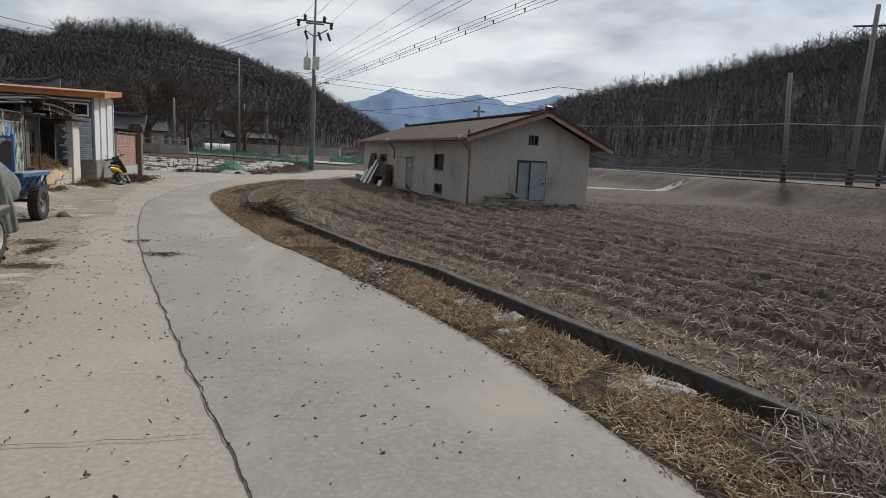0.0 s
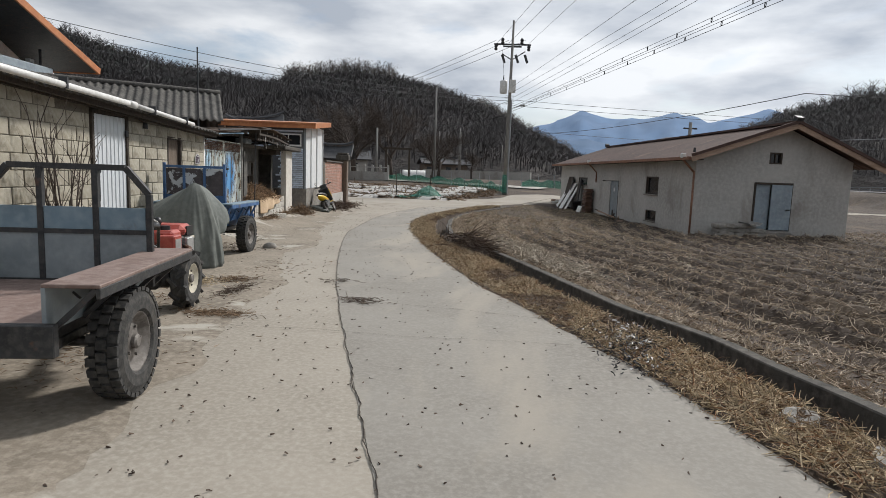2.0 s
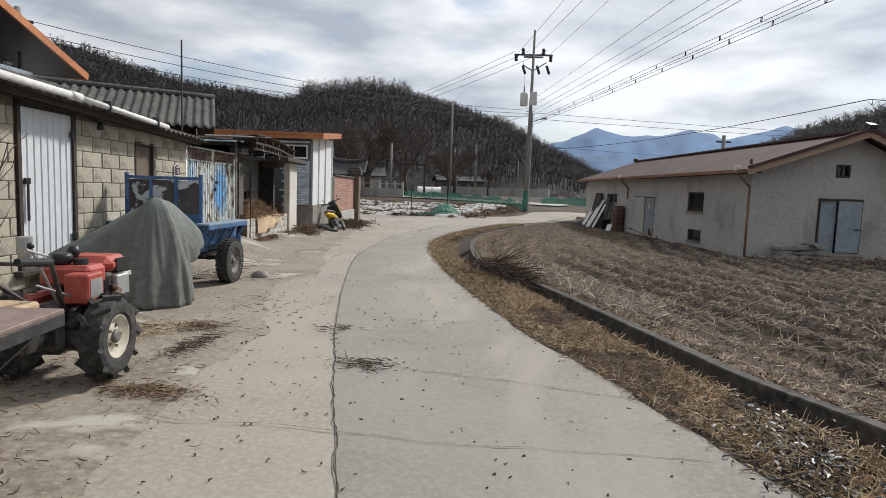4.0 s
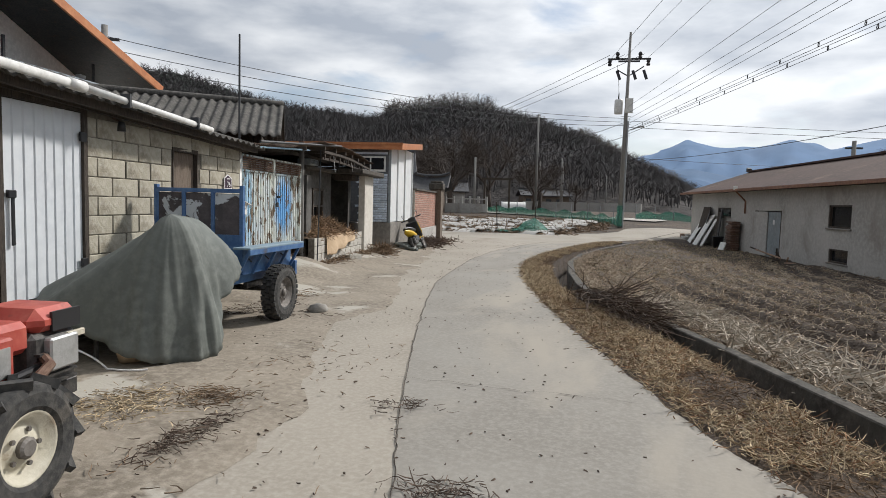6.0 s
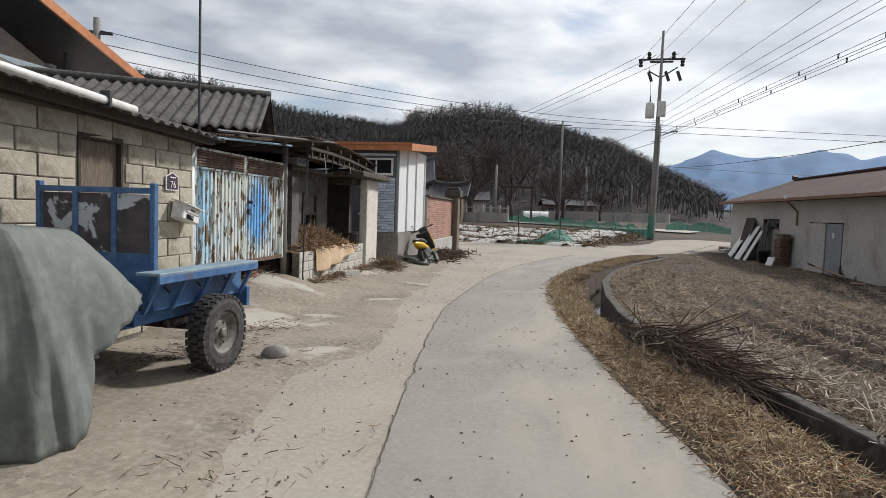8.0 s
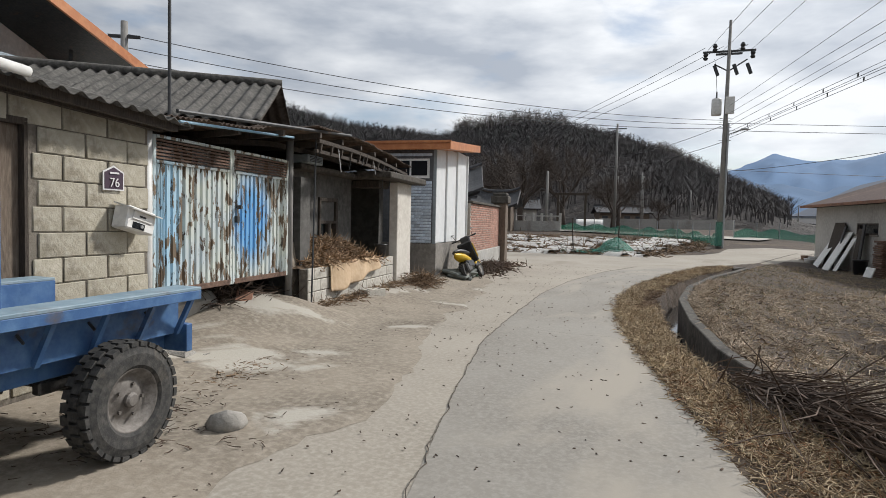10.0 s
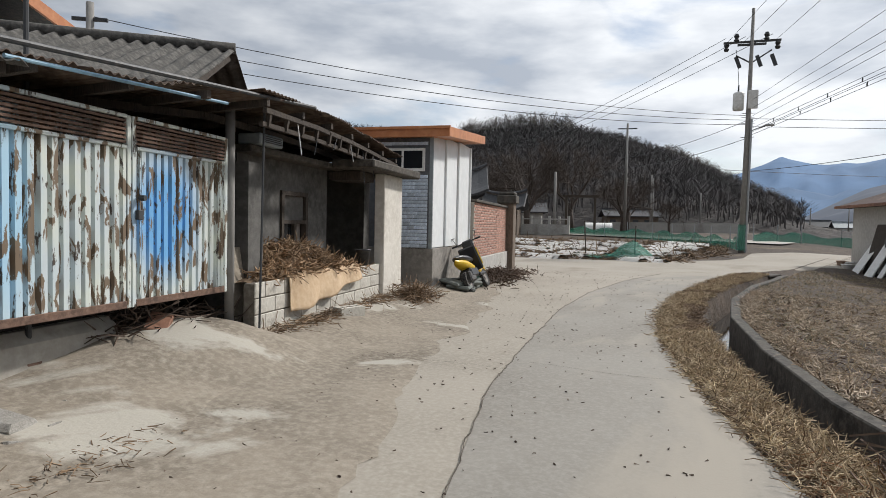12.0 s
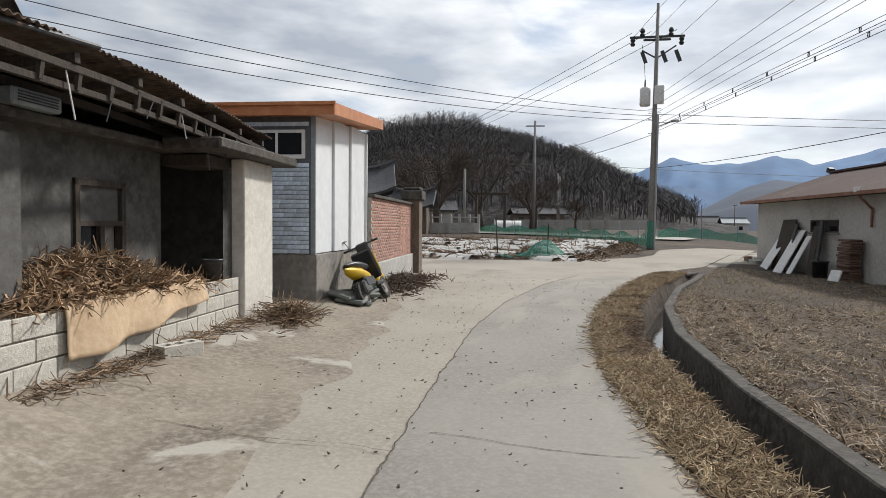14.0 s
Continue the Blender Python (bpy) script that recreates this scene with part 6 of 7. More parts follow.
    if not hidden:
        fw = part("flywheel", lathe([(0.0, 0.0), (0.19, 0.0), (0.21, 0.03), (0.19, 0.07), (0.06, 0.08), (0.0, 0.08)], 24, "X", center=(-0.27, 0.52, 0.62)), M["engine"], t_, smooth=True)
        part("belt_guard", box(-0.30, -0.20, -0.05, 0.55, 0.42, 0.62, 0.03), M["red"], t_)
    if hidden:
        part("headlamp", lathe([(0.0, 0.09), (0.07, 0.09), (0.075, 0.06), (0.03, 0.0)], 14, "Z", center=(0.0, 0.98, 0.60)), M["silver"], t_, smooth=True)
    if hidden:
        part("stand", rod((0, 1.0, 0.40), (0, 1.02, 0.0), 0.02, n=8), M["engine"], t_)
    if hidden:
        part("front_bumper", rod((-0.2, 1.06, 0.43), (0.2, 1.06, 0.43), 0.022, n=8), M["engine"], t_)
    part("hitch", box(-0.06, 0.06, -0.5, -0.2, 0.30, 0.42, 0.01), M["engine"], t_)
    if not hidden:
        for s in (-1, 1):
            h = part("handlebar", rod((s * 0.10, -0.15, 0.55), (s * 0.30, -0.62, 0.96), 0.017, n=8), M["engine"], t_)
            part("grip_tube", rod((s * 0.30, -0.62, 0.96), (s * 0.33, -0.98, 1.0), 0.022, n=8), M["black"], h)
            part("lever", rod((s * 0.31, -0.66, 1.0), (s * 0.32, -0.88, 1.06), 0.008, n=6), M["silver"], h)
        part("gear_lever", rod((0.03, -0.10, 0.58), (0.05, -0.42, 1.02), 0.011, n=6), M["silver"], t_)
        part("gear_knob", lathe([(0, 0.03), (0.022, 0.015), (0.022, -0.01), (0, -0.02)], 10, "Z", center=(0.05, -0.42, 1.03)), M["black"], t_, smooth=True)
        part("clutch_pot", lathe([(0, 0.16), (0.05, 0.16), (0.05, 0.05), (0.03, 0.0)], 12, "Z", center=(-0.08, -0.28, 0.92)), M["silver"], t_)
        part("cross_bar", rod((-0.28, -0.58, 0.93), (0.28, -0.58, 0.93), 0.014, n=8), M["engine"], t_)
        part("seat_cushion", box(-0.16, 0.16, -0.75, -0.5, 0.62, 0.68, 0.02), M["cloth"], t_)
        part("hose", rod((0.18, -0.2, 0.55), (0.20, 0.35, 0.60), 0.02, n=8), M["black"], t_)
    return t_


tiller(pose(-3.96, 7.78, 0.02, 0, 0, 12), "red walk-behind power tiller with lugged tyres, hitched to a trailer")
tiller(pose(-5.62, 10.98, 0.02, 0, 0, 186), "second power tiller parked under a tarpaulin", True)
TARP = pose(-5.27, 10.62, 0)
# hem of the cloth round its crown: bearing, reach, height
HEM = [(-180, 1.28, 0.60), (-155, 1.32, 0.50), (-130, 1.15, 0.40), (-105, 0.86, 0.30), (-85, 0.72, 0.16), (-60, 0.66, 0.04), (-38, 0.62, 0.015), (-8, 0.62, 0.012), (8, 0.52, 0.10), (28, 0.48, 0.48), (58, 0.70, 0.72), (84, 0.80, 0.80), (115, 0.95, 0.74), (150, 1.15, 0.66), (180, 1.28, 0.60)]
CREST_A, CREST_B = Vector((-0.14, 0.44, 1.27)), Vector((0.27, -0.32, 1.33))


def crease(u):
    """Sharp-ridged fold profile, -1 to 1."""
    return 1 - 4 * abs(u - math.floor(u) - 0.5) ** 0.8


def tarp(a, k):
    """a: bearing about the crown in degrees, k: from the crest out to the hem."""
    c, s_ = math.cos(radians(a)), math.sin(radians(a))
    reach = float(np.interp(a, [h[0] for h in HEM], [h[1] for h in HEM]))
    hem = float(np.interp(a, [h[0] for h in HEM], [h[2] for h in HEM]))
    side = smooth01(0.5 - 0.75 * math.cos(radians(a - 119)))
    top = CREST_A.lerp(CREST_B, side)
    steep = 1.0 + 0.9 * smooth01((math.cos(radians(a + 20)) + 0.2) / 0.8)
    fold = 0.10 * noise.noise(Vector((c * 3.1, s_ * 3.1, 0.6 * k))) * k ** 1.2 + crease(a / 41 + 0.9 * noise.noise(Vector((c * 2.2, s_ * 2.2, k))) + 0.25 * k) * 0.032 * k ** 1.4 + 0.03 * noise.noise(Vector((c * 8, s_ * 8, 2 * k))) * k
    out = k ** (1.0 / steep)
    x = top.x * (1 - out) + c * (reach * out + fold)
    y = top.y * (1 - out) + s_ * (reach * out + fold)
    z = top.z + (hem - top.z) * k ** 1.06 + 0.05 * noise.noise(Vector((x * 3.2, y * 3.2, 1))) * k * (1 - k) * 3
    z += 0.02 * noise.noise(Vector((c * 9, s_ * 9, 4))) * k
    return (x, y, max(0.012, z))


ks = [0.0] + [0.04 + 0.96 * i / 22 for i in range(23)]
tp = thing("tarpaulin", TARP, "grey-green tarpaulin draped in folds over a parked tiller", "tarpaulin")
part("cover", sheet(tarp, lin(-180, 180, 150), ks, 0.005), M["tarp"], tp, smooth=True)
solid("sack_of_wood", rough_box(lathe([(0, -0.28), (0.1, -0.24), (0.13, 0), (0.1, 0.24), (0, 0.28)], 12, "X"), 0.03), M["cloth"], pose(-5.17, 10.22, 0.12, 0, 0, 70), "stuffed pale sack lying under the tarpaulin", "sack", smooth=True)
rp = thing("rope", pose(0, 0, 0.02), "thin pale rope lying on the concrete", "rope")
bm = bmesh.new()
prev = None
for k in lin(0, 1, 24):
    p = Vector((-5.5 + 0.62 * k, 9.45 + 0.55 * k + 0.1 * math.sin(k * 5), 0.30 * max(0, 0.5 - k) * 2 + 0.012))
    if prev:
        rod(prev, p, 0.008, n=5, bm=bm)
    prev = p
part("strand", bm, M["letters"], rp)

# yellow scooter fallen against sacks by the white house
sc = thing("scooter", WALL @ pose(1.34, 10.40, 0.05, 0, -24, -4), "yellow and black motor scooter leaning among rubbish", "scooter")
small = wheel(0.20, 0.09, 0.12, M["rim"], 20, 0.006)
put_wheel(sc, small, pose(0, -0.58, 0.2))
put_wheel(sc, small, pose(0, 0.62, 0.2))


def shell(x, ys_, zs_, widths):
    return sheet(lambda i, a: (widths[int(i)] * math.sin(a), ys_[int(i)], zs_[int(i)] + x[int(i)] * math.cos(a)), list(range(len(ys_))), lin(0, 6.2832, 14))


part("tail_body", shell([0.01, 0.07, 0.10, 0.09, 0.02], [-0.88, -0.7, -0.45, -0.15, 0.0], [0.66, 0.60, 0.54, 0.46, 0.40], [0.01, 0.10, 0.14, 0.13, 0.02]), M["yellow"], sc, smooth=True)
part("seat", shell([0.01, 0.06, 0.08, 0.07, 0.01], [-0.82, -0.65, -0.35, -0.05, 0.10], [0.72, 0.70, 0.66, 0.62, 0.58], [0.01, 0.12, 0.14, 0.12, 0.02]), M["black"], sc, smooth=True)
part("front_shield", box(-0.19, 0.19, 0.30, 0.36, 0.32, 0.86, 0.03), M["black"], sc, at=pose(0, 0.0, 0, 12, 0, 0))
part("shield_trim", box(-0.20, 0.20, 0.37, 0.40, 0.40, 0.78, 0.015), M["yellow"], sc, at=pose(0, 0, 0, 12, 0, 0))
part("floor_board", box(-0.15, 0.15, -0.02, 0.38, 0.26, 0.32, 0.02), M["black"], sc)
part("front_mudguard", shell([0.02, 0.05, 0.05, 0.02], [0.42, 0.52, 0.72, 0.82], [0.30, 0.42, 0.42, 0.28], [0.03, 0.07, 0.07, 0.03]), M["yellow"], sc, smooth=True)
part("fork", rod((0, 0.62, 0.2), (0, 0.42, 0.98), 0.03, n=8), M["engine"], sc)
part("side_cover", box(-0.13, 0.13, -0.5, 0.0, 0.26, 0.46, 0.04), M["black"], sc)
part("engine", box(-0.12, 0.12, -0.62, -0.25, 0.18, 0.40, 0.03), M["engine"], sc)
hbm = part("handlebar", rod((-0.30, 0.36, 1.02), (0.30, 0.36, 1.02), 0.014, n=8), M["wire"], sc)
part("cowl", box(-0.12, 0.12, 0.34, 0.48, 0.90, 1.06, 0.03), M["black"], hbm)
for s in (-1, 1):
    part("grip", rod((s * 0.22, 0.36, 1.02), (s * 0.34, 0.34, 1.02), 0.02, n=8), M["black"], hbm)
    part("mirror", lathe([(0, 0.0), (0.05, 0.005), (0.055, 0.02), (0, 0.03)], 12, "Z", center=(s * 0.26, 0.34, 1.18)), M["silver"], hbm)
    part("mirror_stem", rod((s * 0.22, 0.36, 1.03), (s * 0.26, 0.34, 1.18), 0.006, n=6), M["wire"], hbm)
rng = np.random.default_rng(8)
first = None
for i in range(16):
    m = WALL @ pose(0.86 + 0.22 * (i % 2) + 0.05 * rng.normal(), 9.75 + 0.14 * (i // 2 % 7) + 0.05 * rng.normal(), 0.03 + 0.075 * (i % 3), rng.normal() * 5, rng.normal() * 5, rng.uniform(-30, 30))
    if first is None:
        first = solid("folded_sack", rough_box(box(-0.24, 0.24, -0.17, 0.17, 0, 0.075, 0.03), 0.02), M["tarp"], m, "dirty folded sack stacked by the wall", "sack", "stacked sacks")
    else:
        copy_thing(first, m)
solid("green_net_bundle", rough_box(lathe([(0, 0.22), (0.12, 0.2), (0.24, 0.1), (0.28, 0), (0, 0)], 14, "Z"), 0.06), M["net"], WALL @ pose(1.05, 11.3, 0.05), "crumpled green netting by the scooter", "net", smooth=True)
n = 1400
u, v = rng.normal(13.6, 1.1, n), rng.normal(1.15, 0.32, n)
z = 0.02 + 0.22 * rng.random(n) * np.exp(-((u - 13.6) / 1.2) ** 2)
stems("leaf_heap", [WALL @ Vector((a, b, c)) for a, b, c in zip(v, u, z)], rng.normal(size=(n, 3)) * (1, 1, 0.4), 0.22, 0.012, M["twig"], rng, label="low heap of dead brown leaves along the brick wall", category="leaves")


# ---- poles and wires ----
def wire(a, b, sag, r=0.012, n=18, bm=None):
    a, b = Vector(a), Vector(b)
    return tube([a.lerp(b, i / n) - Vector((0, 0, sag * 4 * (i / n) * (1 - i / n))) for i in range(n + 1)], r, 4, bm)


def lamp_pole(name, x, y, h, label, r0=0.17, r1=0.11, arms=(), lean=0.0, z0=None, band=False, group=""):
    z0 = land(x, y) - 0.1 if z0 is None else z0
    p = thing(name, pose(x, y, z0, 0, lean, 0), label, "utility pole", group)
    part("shaft", rod((0, 0, 0), (0, 0, h), r0, r1, 14), M["pole"], p, smooth=True)
    for z, w_, yaw in arms:
        part("cross_arm", beam((-w_ / 2 * math.cos(yaw), -w_ / 2 * math.sin(yaw), z), (w_ / 2 * math.cos(yaw), w_ / 2 * math.sin(yaw), z), 0.09, 0.10), M["steel_dark"], p)
    if band:
        for i in range(4):
            part("warning_band", rod((0, 0, 0.35 + i * 0.26), (0, 0, 0.47 + i * 0.26), r0 + 0.006 - 0.004 * i, n=14), M["black"], p)
    return p


PX, PY = -2.35, 46.2
mp = lamp_pole("utility_pole", PX, PY, 12.3, "tall grey concrete utility pole with a transformer", 0.175, 0.07, ((10.66, 2.6, 0.1), (10.52, 1.3, 0.1)), 0.5)
for s in (-1.15, -0.7, 0.65, 1.15):
    ins = part("insulator", lathe([(0, 0.0), (0.09, 0.02), (0.13, 0.12), (0.08, 0.2), (0.13, 0.3), (0.08, 0.42), (0, 0.46)], 10, "Z", center=(s, 0.1 * s, 10.22 if abs(s) > 1 else 10.66)), M["black"], mp, "dark hanging insulator")
for s in (-0.7, 0.25, 0.9):
    part("fuse_switch", beam((s, 0, 9.95), (s + 0.2, 0, 9.4), 0.13, 0.17), M["wire"], mp)
part("brace", beam((0, 0, 9.6), (0.9, 0.1, 10.2), 0.06, 0.06), M["steel_dark"], mp)
part("brace", beam((0, 0, 9.6), (-0.7, -0.1, 10.0), 0.06, 0.06), M["steel_dark"], mp)
tr_ = part("transformer", lathe([(0, 0.0), (0.24, 0.02), (0.26, 0.1), (0.26, 0.85), (0.2, 0.92), (0, 0.94)], 16, "Z", center=(-0.48, 0, 7.25)), M["gutter"], mp, "pale grey transformer can", smooth=True)
part("bushing", rod((-0.5, 0, 8.1), (-0.5, 0, 8.55), 0.05, 0.03, 8), M["black"], tr_)
part("switch_box", box(-0.05, 0.40, -0.3, -0.1, 7.3, 8.2, 0.02), M["gutter"], mp)
part("jumper", wire((-0.5, 0, 8.5), (-0.7, 0, 10.3), -0.25, 0.012, 8), M["wire"], mp)
part("lamp_arm", rod((0.1, 0, 6.2), (0.85, -0.2, 6.45), 0.025, n=8), M["guard"], mp)
part("lamp_head", box(0.75, 1.15, -0.32, -0.12, 6.40, 6.5, 0.03), M["silver"], mp)
part("conduit", rod((0.18, -0.12, 0.1), (0.16, -0.1, 6.8), 0.05, n=8), M["guard"], mp)
for z in (6.6, 6.9, 7.1, 5.9):
    part("step_bolt", rod((-0.3, 0, z), (0.3, 0, z), 0.015, n=6), M["wire"], mp)
part("wrap", rod((0, 0, 0.2), (0, 0, 1.5), 0.207, n=14), M["net"], mp, "green net wrapped round the foot")

FAR_T = -6.0
ln = thing("overhead_line", pose(0, 0, 0), "overhead power lines sweeping up from the utility pole", "cable")
for s, end in ((-1.1, (8.50, FAR_T, 9.75)), (-0.3, (9.50, FAR_T, 9.75)), (1.15, (13.00, FAR_T, 12.75))):
    part("conductor", wire((PX + s, PY, 10.8), end, 0.25, 0.012, 24), M["wire"], ln)
for z, end in ((7.9, (12.50, FAR_T, 9.75)), (7.5, (15.00, FAR_T, 10.00)), (7.1, (16.50, FAR_T, 10.50)), (6.8, (15.00, FAR_T, 9.50))):
    part("conductor", wire((PX + 0.2, PY, z), end, 0.25, 0.010, 24), M["wire"], ln)
for z, end in ((6.45, Vector((20.50, FAR_T, 10.50))), (6.25, Vector((21.50, FAR_T, 10.50)))):
    b0 = part("bundled_cable", wire((PX + 0.25, PY, z - 0.07), end - Vector((0, 0, 0.12)), 0.25, 0.011, 24), M["wire"], ln)
    part("messenger", wire((PX + 0.25, PY, z + 0.07), end + Vector((0, 0, 0.12)), 0.25, 0.010, 24), M["wire"], b0)
    a_, b_ = Vector((PX + 0.25, PY, z)), end
    for i in range(1, 26):
        k = i / 27
        p_ = a_.lerp(b_, k)
        p_.z -= 0.25 * 4 * k * (1 - k)
        part("spacer", lathe([(0.075, -0.012), (0.095, -0.012), (0.095, 0.012), (0.075, 0.012)], 8, "X", center=p_), M["wire"], b0)
for z, y1, z1 in ((7.0, 60.0, 6.2), (6.6, 59, 5.9)):
    part("conductor", wire((PX, PY, z), (70, y1, z1), 0.6, 0.013), M["wire"], ln)
for dz in (0.0, 0.45, 0.9):
    part("conductor", wire((PX, PY, 6.7 + dz * 0.5), (-20.5, 24.0, 6.5 + dz), 0.6, 0.013, 24), M["wire"], ln)
for s in (-1.1, -0.2, 1.0):
    part("conductor", wire((PX + s, PY, 11.1), (-36 + s, 92, 10.5), 0.8, 0.015, 16), M["wire"], ln)
for z in (6.9, 6.0):
    part("conductor", wire((PX, PY, z), (-13, 72, z + 1.2), 0.4, 0.015), M["wire"], ln)
part("conductor", wire((-12.5, 73, 8.6), (-70, 60, 8), 0.9, 0.02), M["wire"], ln)
part("conductor", wire((-12.5, 73, 7.6), (60, 110, 8), 0.9, 0.02), M["wire"], ln)
part("conductor", wire((9.7, 26.5, 5.0), (-1.9, 58, 5.4), 0.4, 0.015), M["wire"], ln)
part("conductor", wire((9.7, 26.5, 5.0), (70, 46, 6.4), 0.4, 0.015), M["wire"], ln)

back_pole = lamp_pole("utility_pole", -20.5, 24.0, 7.8, "short dark utility pole behind the tall house", 0.14, 0.11, ((7.3, 1.0, 0.6),), 0, 0.0, group="village poles")
lamp_pole("utility_pole", 9.9, 45.0, 5.8, "utility pole standing behind the farm shed", 0.13, 0.11, ((5.4, 0.9, 0.2),), group="village poles")
for x, y, h, arm in ((-12.3, 73, 10.6, 1.8), (-16.6, 63, 5.4, 0), (-13.5, 104, 8.3, 1.2), (-16.5, 101, 7.6, 0), (-12.8, 100, 7.5, 0), (-8, 130, 7, 0), (-1, 150, 7.5, 0.8), (6, 150, 7, 0), (13, 170, 7, 0), (-22, 150, 7, 0), (21, 175, 7.5, 0.9)):
    lamp_pole("utility_pole", x, y, h, "distant pale utility pole in the village", 0.16, 0.10, ((h - 0.5, arm, 0.2),) if arm else (), group="village poles")
lamp_pole("utility_pole", 28.2, 35.4, 7.0, "pale roadside pole with dark warning bands", 0.17, 0.13, (), -4.0, band=True, group="roadside poles")
lamp_pole("utility_pole", 30.9, 33.1, 10.9, "leaning roadside pole with warning bands", 0.20, 0.13, ((9.7, 2.2, -0.6),), 1.0, band=True, group="roadside poles")
lamp_pole("utility_pole", 33.4, 33.6, 4.6, "short pale roadside pole", 0.13, 0.10, (), band=True, group="roadside poles")
rl = thing("roadside_cable", pose(0, 0, 0), "thin cable between the roadside poles", "cable")
part("strand", wire((16, 62, 5.4), (28.2, 35.4, 4.9), 0.2, 0.03), M["guard"], rl)
part("strand", wire((28.2, 35.4, 4.9), (40, 16, 4.6), 0.2, 0.03), M["guard"], rl)


# ---- village and far field ----
def cottage(x, y, yaw, w_, d_, h_, rise, wall_mat, roof_mat, label, z0=None, over=0.6, curl=0.0):
    z0 = land(x, y) - 0.1 if z0 is None else z0
    c = thing("cottage", pose(x, y, z0, 0, 0, yaw), label, "house", "village houses")
    part("wall", box(-w_ / 2, w_ / 2, -d_ / 2, d_ / 2, 0, h_), M[wall_mat], c)

    def roof(a, k):
        yy = (d_ / 2 + over) * (1 - 2 * k)
        up = curl * abs(2 * a - 1) ** 3
        return ((w_ / 2 + over) * (2 * a - 1), yy, h_ + rise * (1 - abs(2 * k - 1)) ** (1.25 if curl else 1.0) + up - 0.05)
    part("roof", sheet(roof, lin(0, 1, 12), lin(0, 1, 8), 0.18), M[roof_mat], c)
    part("ridge", beam((-w_ / 2 - over, 0, h_ + rise + curl + 0.12), (w_ / 2 + over, 0, h_ + rise + curl + 0.12), 0.3, 0.25) if not curl else sheet(lambda a, k: ((w_ / 2 + over) * (2 * a - 1), 0.18 * math.cos(k), h_ + rise + curl * abs(2 * a - 1) ** 3 + 0.08 + 0.2 * math.sin(k)), lin(0, 1, 12), lin(0, 3.14, 5)), M[roof_mat], c)
    for i in range(int(w_ / 2)):
        wx = -w_ / 2 + 1.0 + 2.0 * i
        w = part("window", box(wx - 0.5, wx + 0.5, -d_ / 2 - 0.03, -d_ / 2 + 0.02, 0.9, 1.9), M["glass"], c)
        part("frame", box(wx - 0.55, wx + 0.55, -d_ / 2 - 0.05, -d_ / 2 - 0.03, 0.82, 0.9), M["white_paint"], w)
    return c


cottage(-24.2, 55, 24, 6.0, 5, 3.0, 1.9, "brown_door", "tile_roof", "traditional tile-roofed house with upturned black eaves", curl=0.7, over=1.1)
cottage(-31, 60, 24, 8, 6, 3.6, 2.2, "cream_wall", "tile_roof", "larger tile-roofed house behind the brick wall", curl=0.8, over=1.1)
cottage(-20.2, 60.5, 10, 2.4, 2.4, 2.2, 1.2, "brown_door", "tile_roof", "small brown gatehouse beside the old trees", curl=0.3, over=0.6)
cottage(-10.5, 146, 8, 9, 7, 2.4, 0.7, "cream_wall", "blue_roof", "cream house with a bright blue metal roof", over=0.4)
cottage(-5.5, 149, -12, 5, 5, 2.6, 0.6, "cream_wall", "grey_paint", "small cream outbuilding beside the blue roof", over=0.3)
cottage(-20, 128, 20, 9, 6, 2.6, 1.2, "brown_door", "tile_roof", "dark low house below the hill", over=0.6)
cottage(13, 190, -15, 12, 8, 2.8, 1.6, "plaster", "tile_roof", "far grey farmhouse on the plain", over=0.6)
cottage(24, 200, 10, 7, 6, 2.8, 1.4, "white_paint", "grey_paint", "far small white house on the plain", over=0.4)
cottage(3, 195, 5, 7, 6, 2.8, 1.4, "white_paint", "steel_rust", "far white house with a brown roof", over=0.4)
cottage(-32, 96, 20, 9, 6, 2.6, 1.5, "plaster", "tile_roof", "grey farmhouse among the village trees", over=0.6)
gh = thing("greenhouse", pose(-17, 84, land(-17, 84), 0, 0, 12), "low white plastic tunnel greenhouse", "greenhouse")
part("film", sheet(lambda a, k: (3.2 * (a - 0.5), 1.2 * math.cos(k), 1.0 * math.sin(k)), lin(0, 1, 10), lin(0, 3.1416, 10), 0.02), M["white_paint"], gh, smooth=True)
for a in lin(-1.6, 1.54, 3):
    part("hoop", sheet(lambda s, k: (a + 0.06 * s, 1.22 * math.cos(k), 1.02 * math.sin(k)), [0, 1], lin(0, 3.1416, 10), 0.02), M["guard"], gh)

fence = thing("stone_fence", pose(-19.6, 62.0, land(-19, 62) - 0.1, 0, 0, 6), "pale stone balustrade before the tile-roofed house", "fence")
part("base", box(-4.5, 4.5, -0.15, 0.15, 0, 0.95), M["plaster"], fence)
part("rail", box(-4.5, 4.5, -0.1, 0.1, 1.35, 1.45), M["plaster"], fence)
for i in range(12):
    part("post", box(-4.5 + i * 0.8, -4.3 + i * 0.8, -0.13, 0.13, 0.95, 1.65, 0.02), M["plaster"], fence)
vw = solid("wall_village", box(-9, 9, -0.2, 0.2, 0, 1.4), M["plaster"], pose(-9.5, 92, land(-9, 92) - 0.2, 0, 0, -22), "long pale village wall below the hill", "wall", kind="structure")
solid("frame_gate", rough_box(join(join(box(-1.3, -1.1, -0.1, 0.1, 0, 3.4), box(1.1, 1.3, -0.1, 0.1, 0, 3.4)), box(-1.5, 1.5, -0.12, 0.12, 3.2, 3.4)), 0.01), M["dark_wood"], pose(-14.6, 64, land(-14.6, 64) - 0.05, 0, 0, 10), "dark plain timber frame gate near the old trees", "gate")

